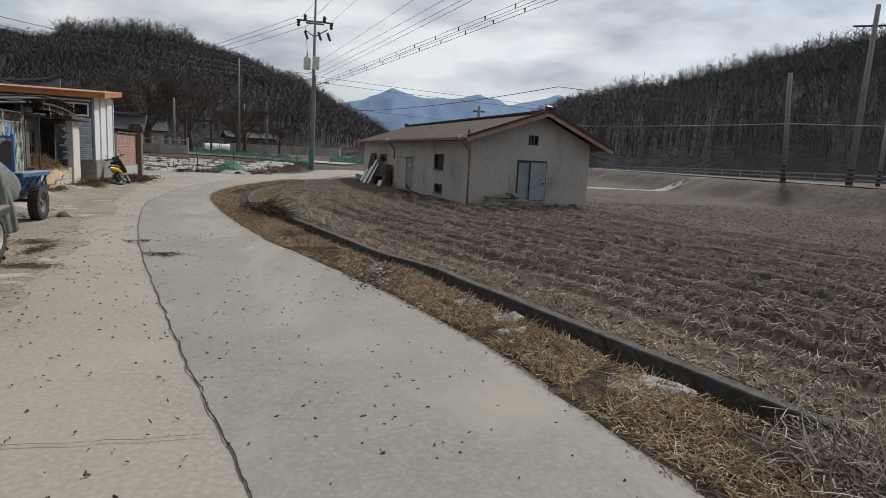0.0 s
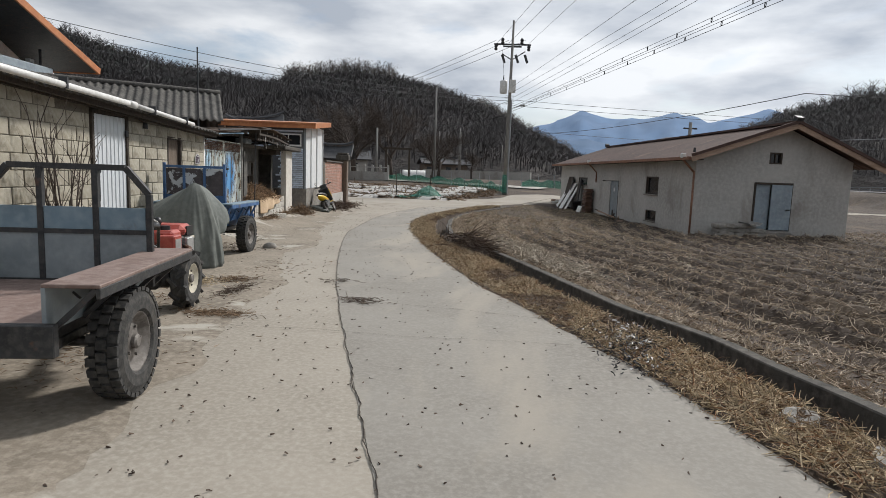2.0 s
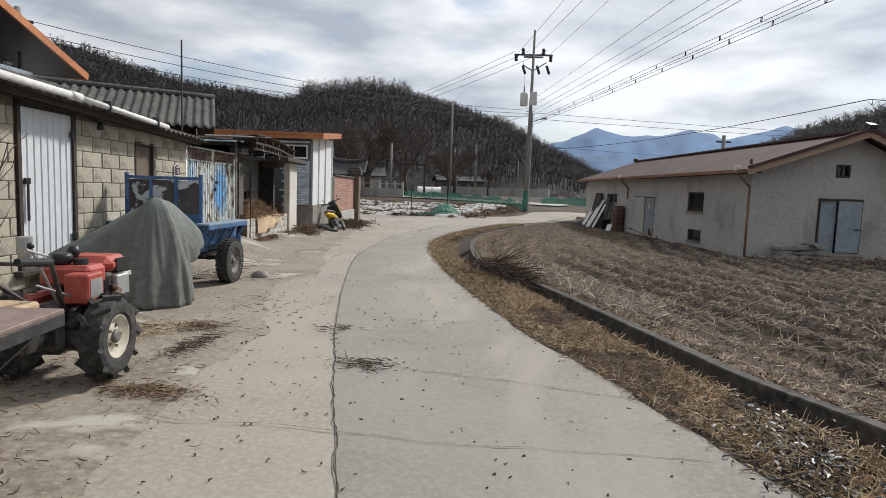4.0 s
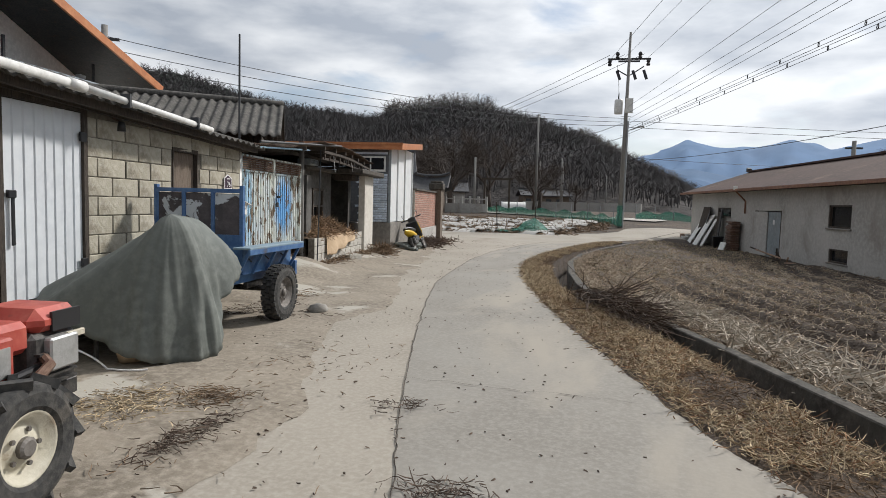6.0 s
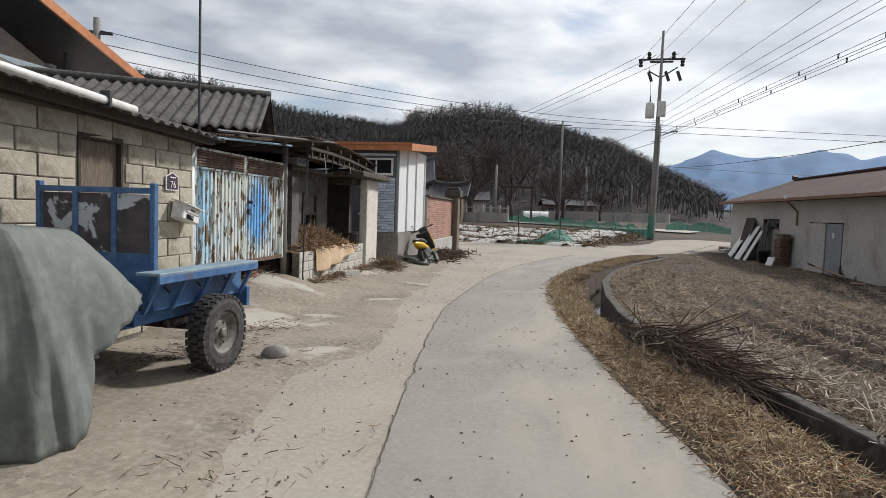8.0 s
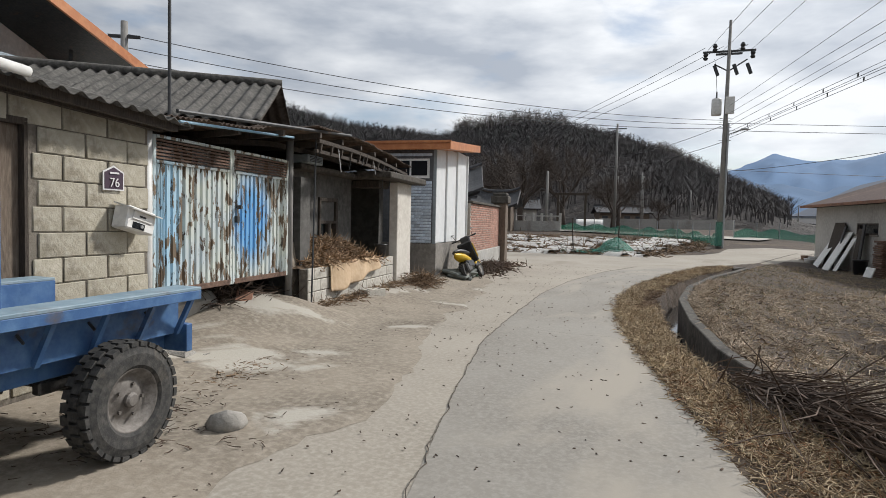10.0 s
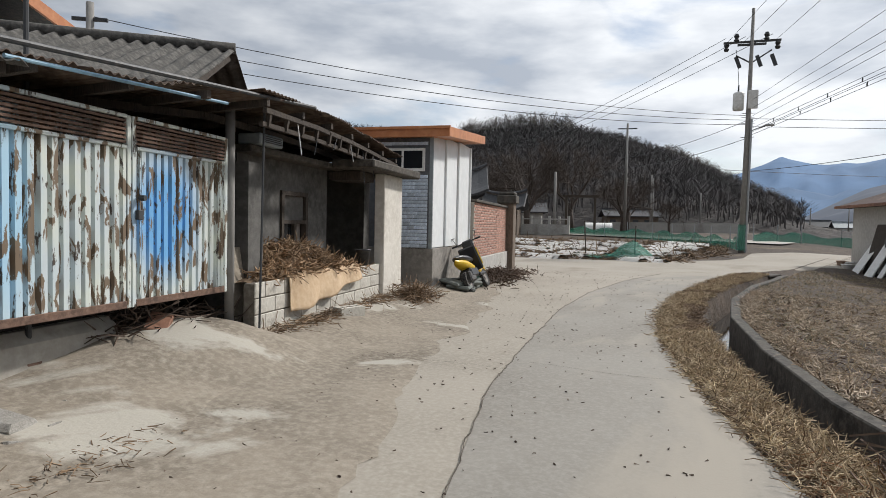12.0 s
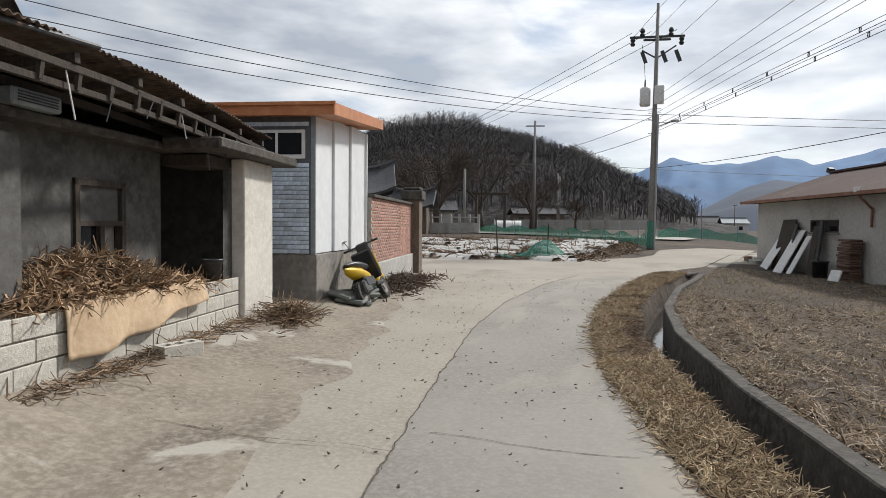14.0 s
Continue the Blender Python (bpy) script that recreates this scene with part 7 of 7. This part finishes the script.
# lane behind the far field
bm = bmesh.new()
prev = None
for k in lin(0, 1, 40):
    x, y = -24 + 24 * k, 66 - 11 * k
    cur = [bm.verts.new((x, y, land(x, y) + 0.06)), bm.verts.new((x + 1, y + 3, land(x + 1, y + 3) + 0.08))]
    if prev:
        bm.faces.new((prev[0], prev[1], cur[1], cur[0]))
    prev = cur
solid("lane_far", bm, M["patch"], Matrix(), "pale concrete lane behind the far field", "road", kind="structure")

rng = np.random.default_rng(31)
first = None
for i in range(150):
    k = rng.random()
    x, y = rng.uniform(-17, -4.5), rng.uniform(37.6, 52)
    if x > -6 + (y - 38) * 0.35 or (rng.random() < 0.55 and -9.5 < x < -6.5):
        continue
    m = pose(x, y, land(x, y) - 0.03, rng.normal() * 4, 0, -25 + rng.normal() * 12) @ Matrix.Diagonal((rng.uniform(0.6, 1.3), rng.uniform(0.7, 1.3), rng.uniform(0.6, 1.2), 1))
    if first is None:
        me = mesh_of(rough_box(sheet(lambda a, b: (1.6 * (a - 0.5) + 0.1 * noise.noise(Vector((a * 5, b * 5, 0))), 0.75 * (b - 0.5), 0.18 * math.sin(b * 3.14) + 0.06 * noise.noise(Vector((a * 9, b * 9, 1)))), lin(0, 1, 14), lin(0, 1, 8)), 0.03), "mulch_film", M["mulch"], True)
    ob = new("mulch_film", me)
    ob.matrix_basis = m
    first = tagged(ob, "crumpled sheet of white mulch film on the far field", "plastic film", "mulch sheets on the far field")
n = 5000
x, y = rng.uniform(-18, -3, n), rng.uniform(37.3, 54, n)
ok = x < -4.5 + (y - 38) * 0.3
stems("far_field_stalks", [(a, b, land(a, b)) for a, b in zip(x[ok], y[ok])], rng.normal(size=(int(ok.sum()), 3)) * (1, 1, 0.35), 0.45, 0.02, M["litter"], rng, label="dead brown stalks over the far field", category="stalks", lift=0.05)
net = thing("field_net", pose(-7.2, 39.2, land(-7.2, 39.2)), "crumpled green netting on the field edge", "net")
part("netting", rough_box(sheet(lambda a, b: (3.2 * (a - 0.6), 1.6 * (b - 0.5), 0.02 + 0.75 * math.exp(-((a - 0.75) / 0.2) ** 2) * math.sin(b * 3.14) + 0.16 * noise.noise(Vector((a * 8, b * 5, 0)))), lin(0, 1, 26), lin(0, 1, 12)), 0.08), M["net"], net, smooth=False)
part("stake", rod((-1.5, 0, 0), (-1.6, 0, 1.6), 0.03, n=6), M["dark_wood"], net)
part("stake", rod((0.6, 0, 0), (0.62, 0, 1.4), 0.03, n=6), M["dark_wood"], net)
nf = thing("net_fence", pose(0, 0, 0), "green net fence on thin stakes along the far lane", "fence")
pts_f = [(-16, 64.5), (-12, 61.2), (-8, 58), (-5, 54), (-2.9, 49.5), (-2.2, 46.8), (1.5, 60), (7, 66)]
for (x0, y0), (x1, y1) in zip(pts_f, pts_f[1:]):
    if (x0, y0) == (-2.2, 46.8):
        x0, y0 = -1.5, 58
    part("mesh_panel", sheet(lambda a, b: (x0 + (x1 - x0) * a, y0 + (y1 - y0) * a + 0.05 * math.sin(a * 20), land(x0 + (x1 - x0) * a, y0 + (y1 - y0) * a) + (0.6 + 0.12 * math.sin(a * 11 + x0)) * b), lin(0, 1, 16), [0, 0.5, 1], 0.01), M["net"], nf)
    part("stake", rod((x0, y0, land(x0, y0) - 0.1), (x0, y0, land(x0, y0) + 1.25), 0.03, n=6), M["guard"], nf)
    part("stake", rod(((x0 + x1) / 2, (y0 + y1) / 2, land((x0 + x1) / 2, (y0 + y1) / 2) - 0.1), ((x0 + x1) / 2, (y0 + y1) / 2, land((x0 + x1) / 2, (y0 + y1) / 2) + 1.2), 0.03, n=6), M["guard"], nf)


# ---- trees ----
def bare_tree(x, y, h, seed, label, group="", spread=0.55, name="bare_tree", mat="near_tree"):
    r_ = np.random.default_rng(seed)
    t_ = thing(name, pose(x, y, land(x, y) - 0.1, 0, 0, 0), label, "tree", group)
    trunk, limbs, tips = bmesh.new(), bmesh.new(), []
    top = Vector((r_.normal() * 0.2, r_.normal() * 0.2, h * 0.32))
    rod((0, 0, 0), top, h * 0.035, h * 0.024, 9, trunk)

    def grow(p, d, ln_, rad, lev):
        q = p + d * ln_ * 0.5 + Vector(r_.normal(size=3)) * ln_ * 0.05
        e = q + (d + Vector(r_.normal(size=3)) * 0.22).normalized() * ln_ * 0.5
        rod(p, q, rad, rad * 0.8, 5, limbs)
        rod(q, e, rad * 0.8, rad * 0.55, 5, limbs)
        tips.append((e, d, ln_))
        tips.append((q, d, ln_))
        if lev > 0:
            for _ in range(3 if lev > 1 else 4):
                nd = (d + Vector(r_.normal(size=3)) * spread + Vector((0, 0, 0.12))).normalized()
                grow(q.lerp(e, r_.random()), nd, ln_ * r_.uniform(0.55, 0.8), rad * 0.5, lev - 1)
    for i in range(6):
        a = 6.2832 * i / 6 + r_.normal() * 0.3
        grow(Vector((0, 0, h * (0.18 + 0.14 * r_.random()))), Vector((math.cos(a) * spread * 1.2, math.sin(a) * spread * 1.2, 0.8)).normalized(), h * 0.34, h * 0.013, 2)
    part("trunk", trunk, M[mat], t_, smooth=True)
    part("limb", limbs, M[mat], t_)
    tp = [tips[i] for i in r_.integers(0, len(tips), 1500)]
    stems("twig", [e for e, d, l in tp], [d + Vector(r_.normal(size=3)) * 0.6 for e, d, l in tp], h * 0.13, h * 0.0016, M[mat], r_, parent=t_)
    return t_


for i, (x, y, h) in enumerate(((-20.5, 68, 10.5), (-16.8, 70, 9.0), (-24, 74, 9), (-13.3, 78, 7), (-15, 92, 8), (-9.5, 88, 4.5), (-28, 80, 9))):
    bare_tree(x, y, h, 40 + i, "old leafless tree with a wide brown crown", "old village trees")

# forest on the hills, far too many to count
def forest(name, table, dist, depth, count, seed, label, mat, shape, f_lo=-0.95, f_hi=0.04, h_lo=3.5, h_hi=6.5, az=None, wobble=2.5):
    r_ = np.random.default_rng(seed)
    verts, faces = [], []
    a0, a1 = az or (table[0][0], table[-1][0])
    for _ in range(count):
        a = r_.uniform(a0, a1)
        f = f_lo + (f_hi - f_lo) * r_.random() ** 0.8
        h0 = dist * math.tan(radians(at_y(table, a)))
        if h0 < 4:
            continue
        d = dist + f * depth
        prof = (1 + f) ** 0.8 if f <= 0 else 1 - f * 1.2
        x, y = d * math.sin(radians(a)), 5 + d * math.cos(radians(a))
        z = 1.5 + h0 * prof + wobble * noise.noise(Vector((x * 0.02, y * 0.02, 0))) * (1 if f < 0 else 0.3) - 0.8
        h = r_.uniform(h_lo, h_hi)
        if shape == "pine":
            w_ = h * r_.uniform(0.22, 0.34)
            for lev, (zz, ww) in enumerate(((0.30, 0.8), (0.45, 1.05), (0.62, 1.0), (0.76, 0.7))):
                b0 = len(verts)
                ph = r_.uniform(0, 6.28)
                verts.append((x + r_.normal() * 0.2, y, z + h * min(0.95, zz + 0.24)))
                for i in range(5):
                    an = ph + 6.2832 * i / 5
                    rr = w_ * ww * r_.uniform(0.6, 1.25)
                    verts.append((x + math.cos(an) * rr, y + math.sin(an) * rr, z + h * (zz + r_.normal() * 0.05)))
                faces += [(b0, b0 + 1 + i, b0 + 1 + (i + 1) % 5) for i in range(5)]
        else:
            def stick(p, q, w0):
                b0 = len(verts)
                for i in range(3):
                    verts.append((p[0] + w0 * math.cos(2.1 * i), p[1] + w0 * math.sin(2.1 * i), p[2]))
                verts.append(q)
                faces.extend([(b0, b0 + 1, b0 + 3), (b0 + 1, b0 + 2, b0 + 3), (b0 + 2, b0, b0 + 3)])
            stick((x, y, z), (x + r_.normal() * 0.4, y, z + h * 0.9), 0.12)
            for i in range(9):
                s = r_.uniform(0.3, 0.85)
                p = (x, y, z + h * s)
                an = r_.uniform(0, 6.28)
                ln_ = h * (1.05 - s) * r_.uniform(0.5, 0.95)
                stick(p, (p[0] + math.cos(an) * ln_ * 0.85, p[1] + math.sin(an) * ln_ * 0.85, p[2] + ln_ * 0.6), 0.09)
    me = bpy.data.meshes.new(name)
    me.from_pydata(verts, [], faces)
    me.materials.append(M[mat])
    return tagged(new(name, me), label, "forest", "", "stuff")


forest("forest_bare_west", LEFT_HILL, 230, 110, 9500, 1, "dense leafless wood on the western hill", "bare_tree", "bare", az=(-55, 6))
forest("forest_pine_west", LEFT_HILL, 230, 110, 5200, 2, "dark pines along the western hilltop", "pine", "pine", -0.45, 0.03, 1.8, 3.8, az=(-55, -1))
forest("ridge_trees_west", LEFT_HILL, 230, 110, 420, 3, "pale leafless trees on the western skyline", "pale_tree", "bare", -0.04, 0.05, 6.0, 10.0, az=(-24, -14))
forest("ridge_trees_spur", LEFT_HILL, 230, 110, 420, 4, "pale leafless trees down the hill's shoulder", "pale_tree", "bare", -0.12, 0.04, 5.0, 8.5, az=(-6, 3))
forest("forest_bare_east", RIGHT_HILL, 190, 80, 5000, 5, "dense leafless wood on the eastern slope", "bare_tree", "bare", az=(12, 62), wobble=2.0)
forest("forest_pine_east", RIGHT_HILL, 190, 80, 3600, 6, "dark pines along the eastern ridge", "pine", "pine", -0.35, 0.03, 1.8, 3.6, az=(16, 60), wobble=2.0)
forest("ridge_trees_east", RIGHT_HILL, 190, 80, 330, 7, "tall leafless trees on the eastern skyline", "bare_tree", "bare", -0.04, 0.04, 5.0, 8.5, az=(24, 55), wobble=2.0)


# ---- litter, grass and stalks ----
rng = np.random.default_rng(77)


def scatter(name, n, place, mat, length, width, flat, label, category, lift=0.02, bend=0.3, z_up=0.0):
    pts = [p for p in (place() for _ in range(n)) if p is not None]
    d = rng.normal(size=(len(pts), 3)) * (1, 1, flat) + (0, 0, z_up)
    return stems(name, [(x, y, z + lift) for x, y, z in pts], d, length, width, M[mat], rng, label=label, category=category, bend=bend)


def near_y(lo, hi, power=1.6):
    return lo + (hi - lo) * rng.random() ** power


def on_verge():
    y = near_y(0.5, 33, 1.1)
    a, b = at_y(EDGE, y) - 0.04 + 0.12 * rng.normal() * 0.5, at_y(KERB, y) - KERB_W - DRAIN_W + 0.03
    x = a + (b - a) * rng.random()
    return (x, y, land(x, y) + 0.02)


def verge_clump():
    while True:
        p = on_verge()
        if noise.noise(Vector((p[0] * 1.4, p[1] * 1.1, 6))) > -0.28:
            return p


scatter("verge_litter", 27000, on_verge, "litter", 0.10, 0.0035, 0.35, "brown dead leaves and stems on the verge", "litter", 0.015)
scatter("verge_straw", 36000, verge_clump, "straw", 0.10, 0.0036, 0.5, "dry yellow grass on the ditch verge", "grass", 0.02)
scatter("verge_red", 7000, lambda: (lambda p: p if p[1] < 16 else None)(verge_clump()), "red_litter", 0.12, 0.0035, 0.4, "reddish dead weeds on the verge", "weeds", 0.02)


def on_field():
    y = near_y(0.0, 27, 1.25)
    x = at_y(KERB, y) + 0.05 + 24 * rng.random() ** 1.9
    q = SHED.inverted() @ Vector((x, y, 0))
    if -0.1 < q.x < SW + 0.1 and -0.1 < q.y < SL:
        return None
    return (x, y, land(x, y))


def field_row():
    p = on_field()
    if p is None:
        return None
    off = p[0] - at_y(KERB, p[1])
    row_ = round(off / 0.72 - 0.25) * 0.72 + 0.18 + rng.normal() * 0.10
    x = at_y(KERB, p[1]) + max(0.05, row_)
    return (x, p[1], land(x, p[1]))


def north_field():
    y = rng.uniform(16, 36)
    x = at_y(KERB, y) + 0.05 + 5.5 * rng.random() ** 1.2
    q = SHED.inverted() @ Vector((x, y, 0))
    return None if q.x > -0.05 else (x, y, land(x, y))


scatter("field_stalks", 66000, field_row, "grey_straw", 0.15, 0.0055, 0.4, "bleached crop stalks lying along the furrows", "stalks", 0.012, 0.6)
scatter("field_litter", 26000, on_field, "litter", 0.12, 0.0042, 0.3, "brown crop litter over the dark soil", "litter", 0.01)
scatter("field_clods", 9000, on_field, "twig", 0.07, 0.014, 0.4, "dark clods and roots on the soil", "clods", 0.0)
scatter("field_grass", 20000, north_field, "straw", 0.09, 0.003, 0.6, "short dead grass beyond the ditch", "grass", 0.0, z_up=0.4)
scatter("field_green", 11000, lambda: (lambda p: p if p and noise.noise(Vector((p[0] * 0.9, p[1] * 0.9, 2))) > 0.05 else None)(north_field()), "grass", 0.08, 0.003, 0.7, "patches of dull green winter weeds", "weeds", 0.0, z_up=0.5)


def white_heap():
    k = rng.random()
    x, y = 0.80 - 1.45 * k + rng.normal() * 0.28, 11.6 + 4.6 * k + rng.normal() * 0.3
    return (x, y, land(x, y) + 0.08 * rng.random()) if x > at_y(KERB, y) + 0.1 else None


scatter("white_stalk_heap", 1500, white_heap, "white_straw", 0.30, 0.009, 0.22, "bleached pale stalks strewn beside the ditch", "stalks", 0.02, 0.8)
n = 900
k = rng.random(n)
bx, by = -1.95 + 1.05 * k + rng.normal(size=n) * 0.14, 16.2 - 2.2 * k + rng.normal(size=n) * 0.18
bz = 0.03 + 0.22 * rng.random(n) * np.sin(np.clip(k, 0.05, 1) * 3.0)
stems("brushwood_bundle", np.stack([bx, by, bz], 1), np.stack([0.45 + 0.35 * rng.normal(size=n), -0.9 + 0.35 * rng.normal(size=n), 0.2 * rng.normal(size=n)], 1), 0.75, 0.006, M["twig"], rng, label="bundle of dark brushwood lying across the ditch", category="brushwood", bend=0.12)


def weed_heap():
    return (3.65 + rng.normal() * 0.24, 2.15 + rng.normal() * 0.3, 0.02 + 0.12 * rng.random())


scatter("weed_tangle", 2600, weed_heap, "white_straw", 0.24, 0.0042, 0.6, "tangle of bleached weeds over the ditch", "weeds", 0.0, 0.5)
scatter("weed_tangle_dark", 1200, weed_heap, "twig", 0.22, 0.0042, 0.6, "dark dead weeds over the ditch", "weeds", 0.0, 0.5)
scatter("burnt_rubbish", 900, lambda: (1.15 + rng.normal() * 0.16, 7.6 + rng.normal() * 0.42, 0.02 + 0.03 * rng.random()), "steel_dark", 0.045, 0.007, 0.3, "burnt black rubbish on the verge", "rubbish", 0.01)
scatter("burnt_paper", 60, lambda: (1.1 + rng.normal() * 0.16, 7.7 + rng.normal() * 0.4, 0.05), "letters", 0.045, 0.009, 0.3, "scraps of pale ash and paper", "rubbish", 0.02)


def on_lane():
    y = near_y(1.0, 30, 1.2)
    x = at_y(EDGE, y) - 6.5 * rng.random() ** 0.8
    if (WALL_INV @ Vector((x, y, 0))).x < 0.5:
        return None
    return (x, y, land(x, y) + 0.012)


scatter("lane_specks", 2600, on_lane, "twig", 0.026, 0.006, 0.15, "dark crumbs of leaf litter on the lane", "litter", 0.004)
for cx, cy, rx, ry, n, mt in ((-3.15, 7.65, 0.30, 0.12, 420, "litter"), (-4.4, 9.2, 0.35, 0.35, 500, "straw"), (-3.95, 9.55, 0.25, 0.2, 260, "litter"), (-3.6, 8.9, 0.12, 0.35, 260, "twig"), (-1.9, 8.75, 0.25, 0.15, 160, "twig"), (-3.7, 10.6, 0.6, 1.0, 90, "litter"), (-6.2, 13.9, 0.35, 0.6, 450, "litter"), (-5.6, 12.7, 0.6, 0.5, 260, "twig"), (-3.5, 8.0, 0.8, 0.8, 90, "litter"), (-4.5, 7.4, 0.5, 0.9, 700, "litter"), (-3.4, 6.1, 0.6, 0.6, 250, "litter"), (-2.6, 9.9, 0.2, 0.15, 60, "twig")):
    scatter("leaf_litter", n, lambda: (cx + rng.normal() * rx * 0.6, cy + rng.normal() * ry * 0.6, land(cx, cy) + 0.02 + 0.015 * rng.random()), mt, 0.085, 0.0034, 0.12, "scattered dry leaves and stalks on the concrete", "litter", 0.004)
n = 700
u = rng.uniform(3.8, 7.3, n)
stems("wall_foot_litter", [WALL @ Vector((0.34 + abs(rng.normal()) * 0.16, a, 0.17)) for a in u], rng.normal(size=(n, 3)) * (1, 1, 0.25), 0.2, 0.005, M["litter"], rng, label="dry stalks along the foot of the low wall", category="litter", lift=0.03)
first = None
for i, (x, y, sx, sy, rot) in enumerate(((2.02, 6.05, 0.28, 0.15, 60), (2.35, 5.5, 0.30, 0.2, 50), (2.28, 5.0, 0.25, 0.17, 40), (2.95, 3.65, 0.34, 0.42, 65), (2.72, 4.25, 0.12, 0.1, 10))):
    solid("flat_stone", rough_box(lathe([(0.0, 0.062), (0.35, 0.06), (0.75, 0.05), (0.97, 0.02), (1.0, -0.04)], 9, "Z"), 0.13, i), M["rock"], pose(x, y, 0.02, 0, 0, rot) @ Matrix.Diagonal((sx * 0.8, sy * 0.8, 0.9 if i > 4 else 0.45, 1)), "flat pale stone bedded in the verge" if i < 5 else "broken stone lying by the gate ramp", "stone", "loose stones")

for i, (x, y, sc_, rot) in enumerate(((-6.72, 14.02, 0.17, 20), (-6.95, 14.25, 0.13, 80), (-6.62, 13.72, 0.12, 140), (-6.98, 13.85, 0.15, 200), (-6.45, 13.95, 0.08, 260), (-6.80, 14.45, 0.09, 310), (-6.55, 14.2, 0.07, 15))):
    solid("rubble_stone", rough_box(box(-1, 1, -0.75, 0.75, -0.2, 0.85, 0.22), 0.28, i * 3), M["rock"], pose(x, y, land(x, y) + 0.02, 8 * (i % 3), 10 - 6 * i, rot) @ Matrix.Diagonal((sc_, sc_, sc_, 1)), "broken grey stone lying by the gate ramp", "stone", "rubble by the gate")

# ---- pieces: blocks, bricks and stones ----
rng = np.random.default_rng(4)
cache = {}


def piece(kind, key, make, material):
    if (kind, key) not in cache:
        cache[(kind, key)] = mesh_of(make(), kind, material)
    return cache[(kind, key)]


def add_piece(name, me, parent, m):
    o = new(name, me)
    o.parent = parent
    o.matrix_basis = m
    return o


def slab_piece(w_, h_, d_, jag, seed):
    return lambda: rough_box(box(0, d_, -w_ / 2, w_ / 2, -h_ / 2, h_ / 2, min(0.008, d_ * 0.6)), jag, seed)


openings = [(-3.50, -2.40, 0.45, 2.42), (-0.93, -0.27, 0.3, 2.14)]
CH, CW = 0.2, 0.45
for c in range(12):
    z = 0.06 + c * CH + CH / 2
    edges = lin(-9.0 + (0.23 if c % 2 else 0), 0.93, 1)
    y = -9.0 - (CW / 2 if c % 2 else 0)
    while y < 0.93:
        spans = [(max(y, -9.0), min(y + CW, 0.93))]
        y += CW
        for o in openings:
            if o[2] < z < o[3]:
                spans = [t_ for s_ in spans for t_ in ((s_[0], min(s_[1], o[0])), (max(s_[0], o[1]), s_[1])) if t_[1] - t_[0] > 0.04]
        for s_ in spans:
            w_ = round((s_[1] - s_[0] - 0.004) / 0.02) * 0.02 - 0.006
            if w_ < 0.04 or z + CH / 2 > 2.36 - 0.03 * (s_[0] + 1):
                continue
            k = int(rng.integers(0, 3))
            add_piece("block", piece("block", (w_, k), slab_piece(w_, CH - 0.007, 0.012, 0.005, k), M["block"]), wall_west, pose(0.089 + 0.003 * rng.random(), (s_[0] + s_[1]) / 2, z))
for c in range(4):
    h_ = 0.172
    z = 0.02 + c * h_ + h_ / 2
    y = 3.77 - (0.2 if c % 2 else 0)
    while y < 7.37:
        a, b = max(y, 3.77), min(y + 0.40, 7.37)
        y += 0.40
        w_ = round((b - a - 0.01) / 0.05) * 0.05
        if w_ < 0.05:
            continue
        k = int(rng.integers(0, 3))
        add_piece("block", piece("low_block", (w_, k), slab_piece(w_, h_ - 0.010, 0.016, 0.004, k), M["new_block"]), low, pose(0.284, (a + b) / 2, z))
count = 0
rest = bmesh.new()
for c in range(20):
    z = 0.565 + c * 0.067 + 0.033
    y = 12.25 + (0.105 if c % 2 else 0)
    while y < 17.0:
        a, b = y, min(y + 0.2, 17.04)
        y += 0.21
        if b - a < 0.06 or z > 1.90:
            continue
        if a < 15.2 and count < 300:
            count += 1
            add_piece("brick", piece("brick", (round(b - a, 1),), slab_piece(b - a, 0.055, 0.010, 0.001, 1), M["brick"]), bw, pose(0.788 + 0.002 * rng.random(), (a + b) / 2, z))
        else:
            box(0.788, 0.799 + 0.002 * rng.random(), a, b, z - 0.028, z + 0.027, bm=rest)
tagged(part("bricks_far", rest, M["brick_rest"], bw), kind="stuff")
count = 0
for c in range(30):
    h_ = 0.07
    z = 0.93 + c * h_
    if z > 2.96:
        break
    x = 0.50
    while x > -3.0:
        w_ = float(rng.choice([0.14, 0.2, 0.26, 0.34]))
        a = x - w_
        x = a
        mid = a + w_ / 2
        if (-0.47 - w_ / 2 < mid < 0.47 + w_ / 2 and 2.31 < z < 2.85) or (mid < -0.3 and z < 2.25) or count > 298:
            continue
        count += 1
        k = int(rng.integers(0, 2))
        me = piece("stone", (w_, k), lambda: rough_box(box(-w_ / 2, w_ / 2, -0.018, 0.0, -h_ / 2 + 0.004, h_ / 2 - 0.004, 0.005), 0.004, k), M["stone_tile"])
        add_piece("stone", me, wh, pose(mid, -0.012 - 0.006 * rng.random(), z))
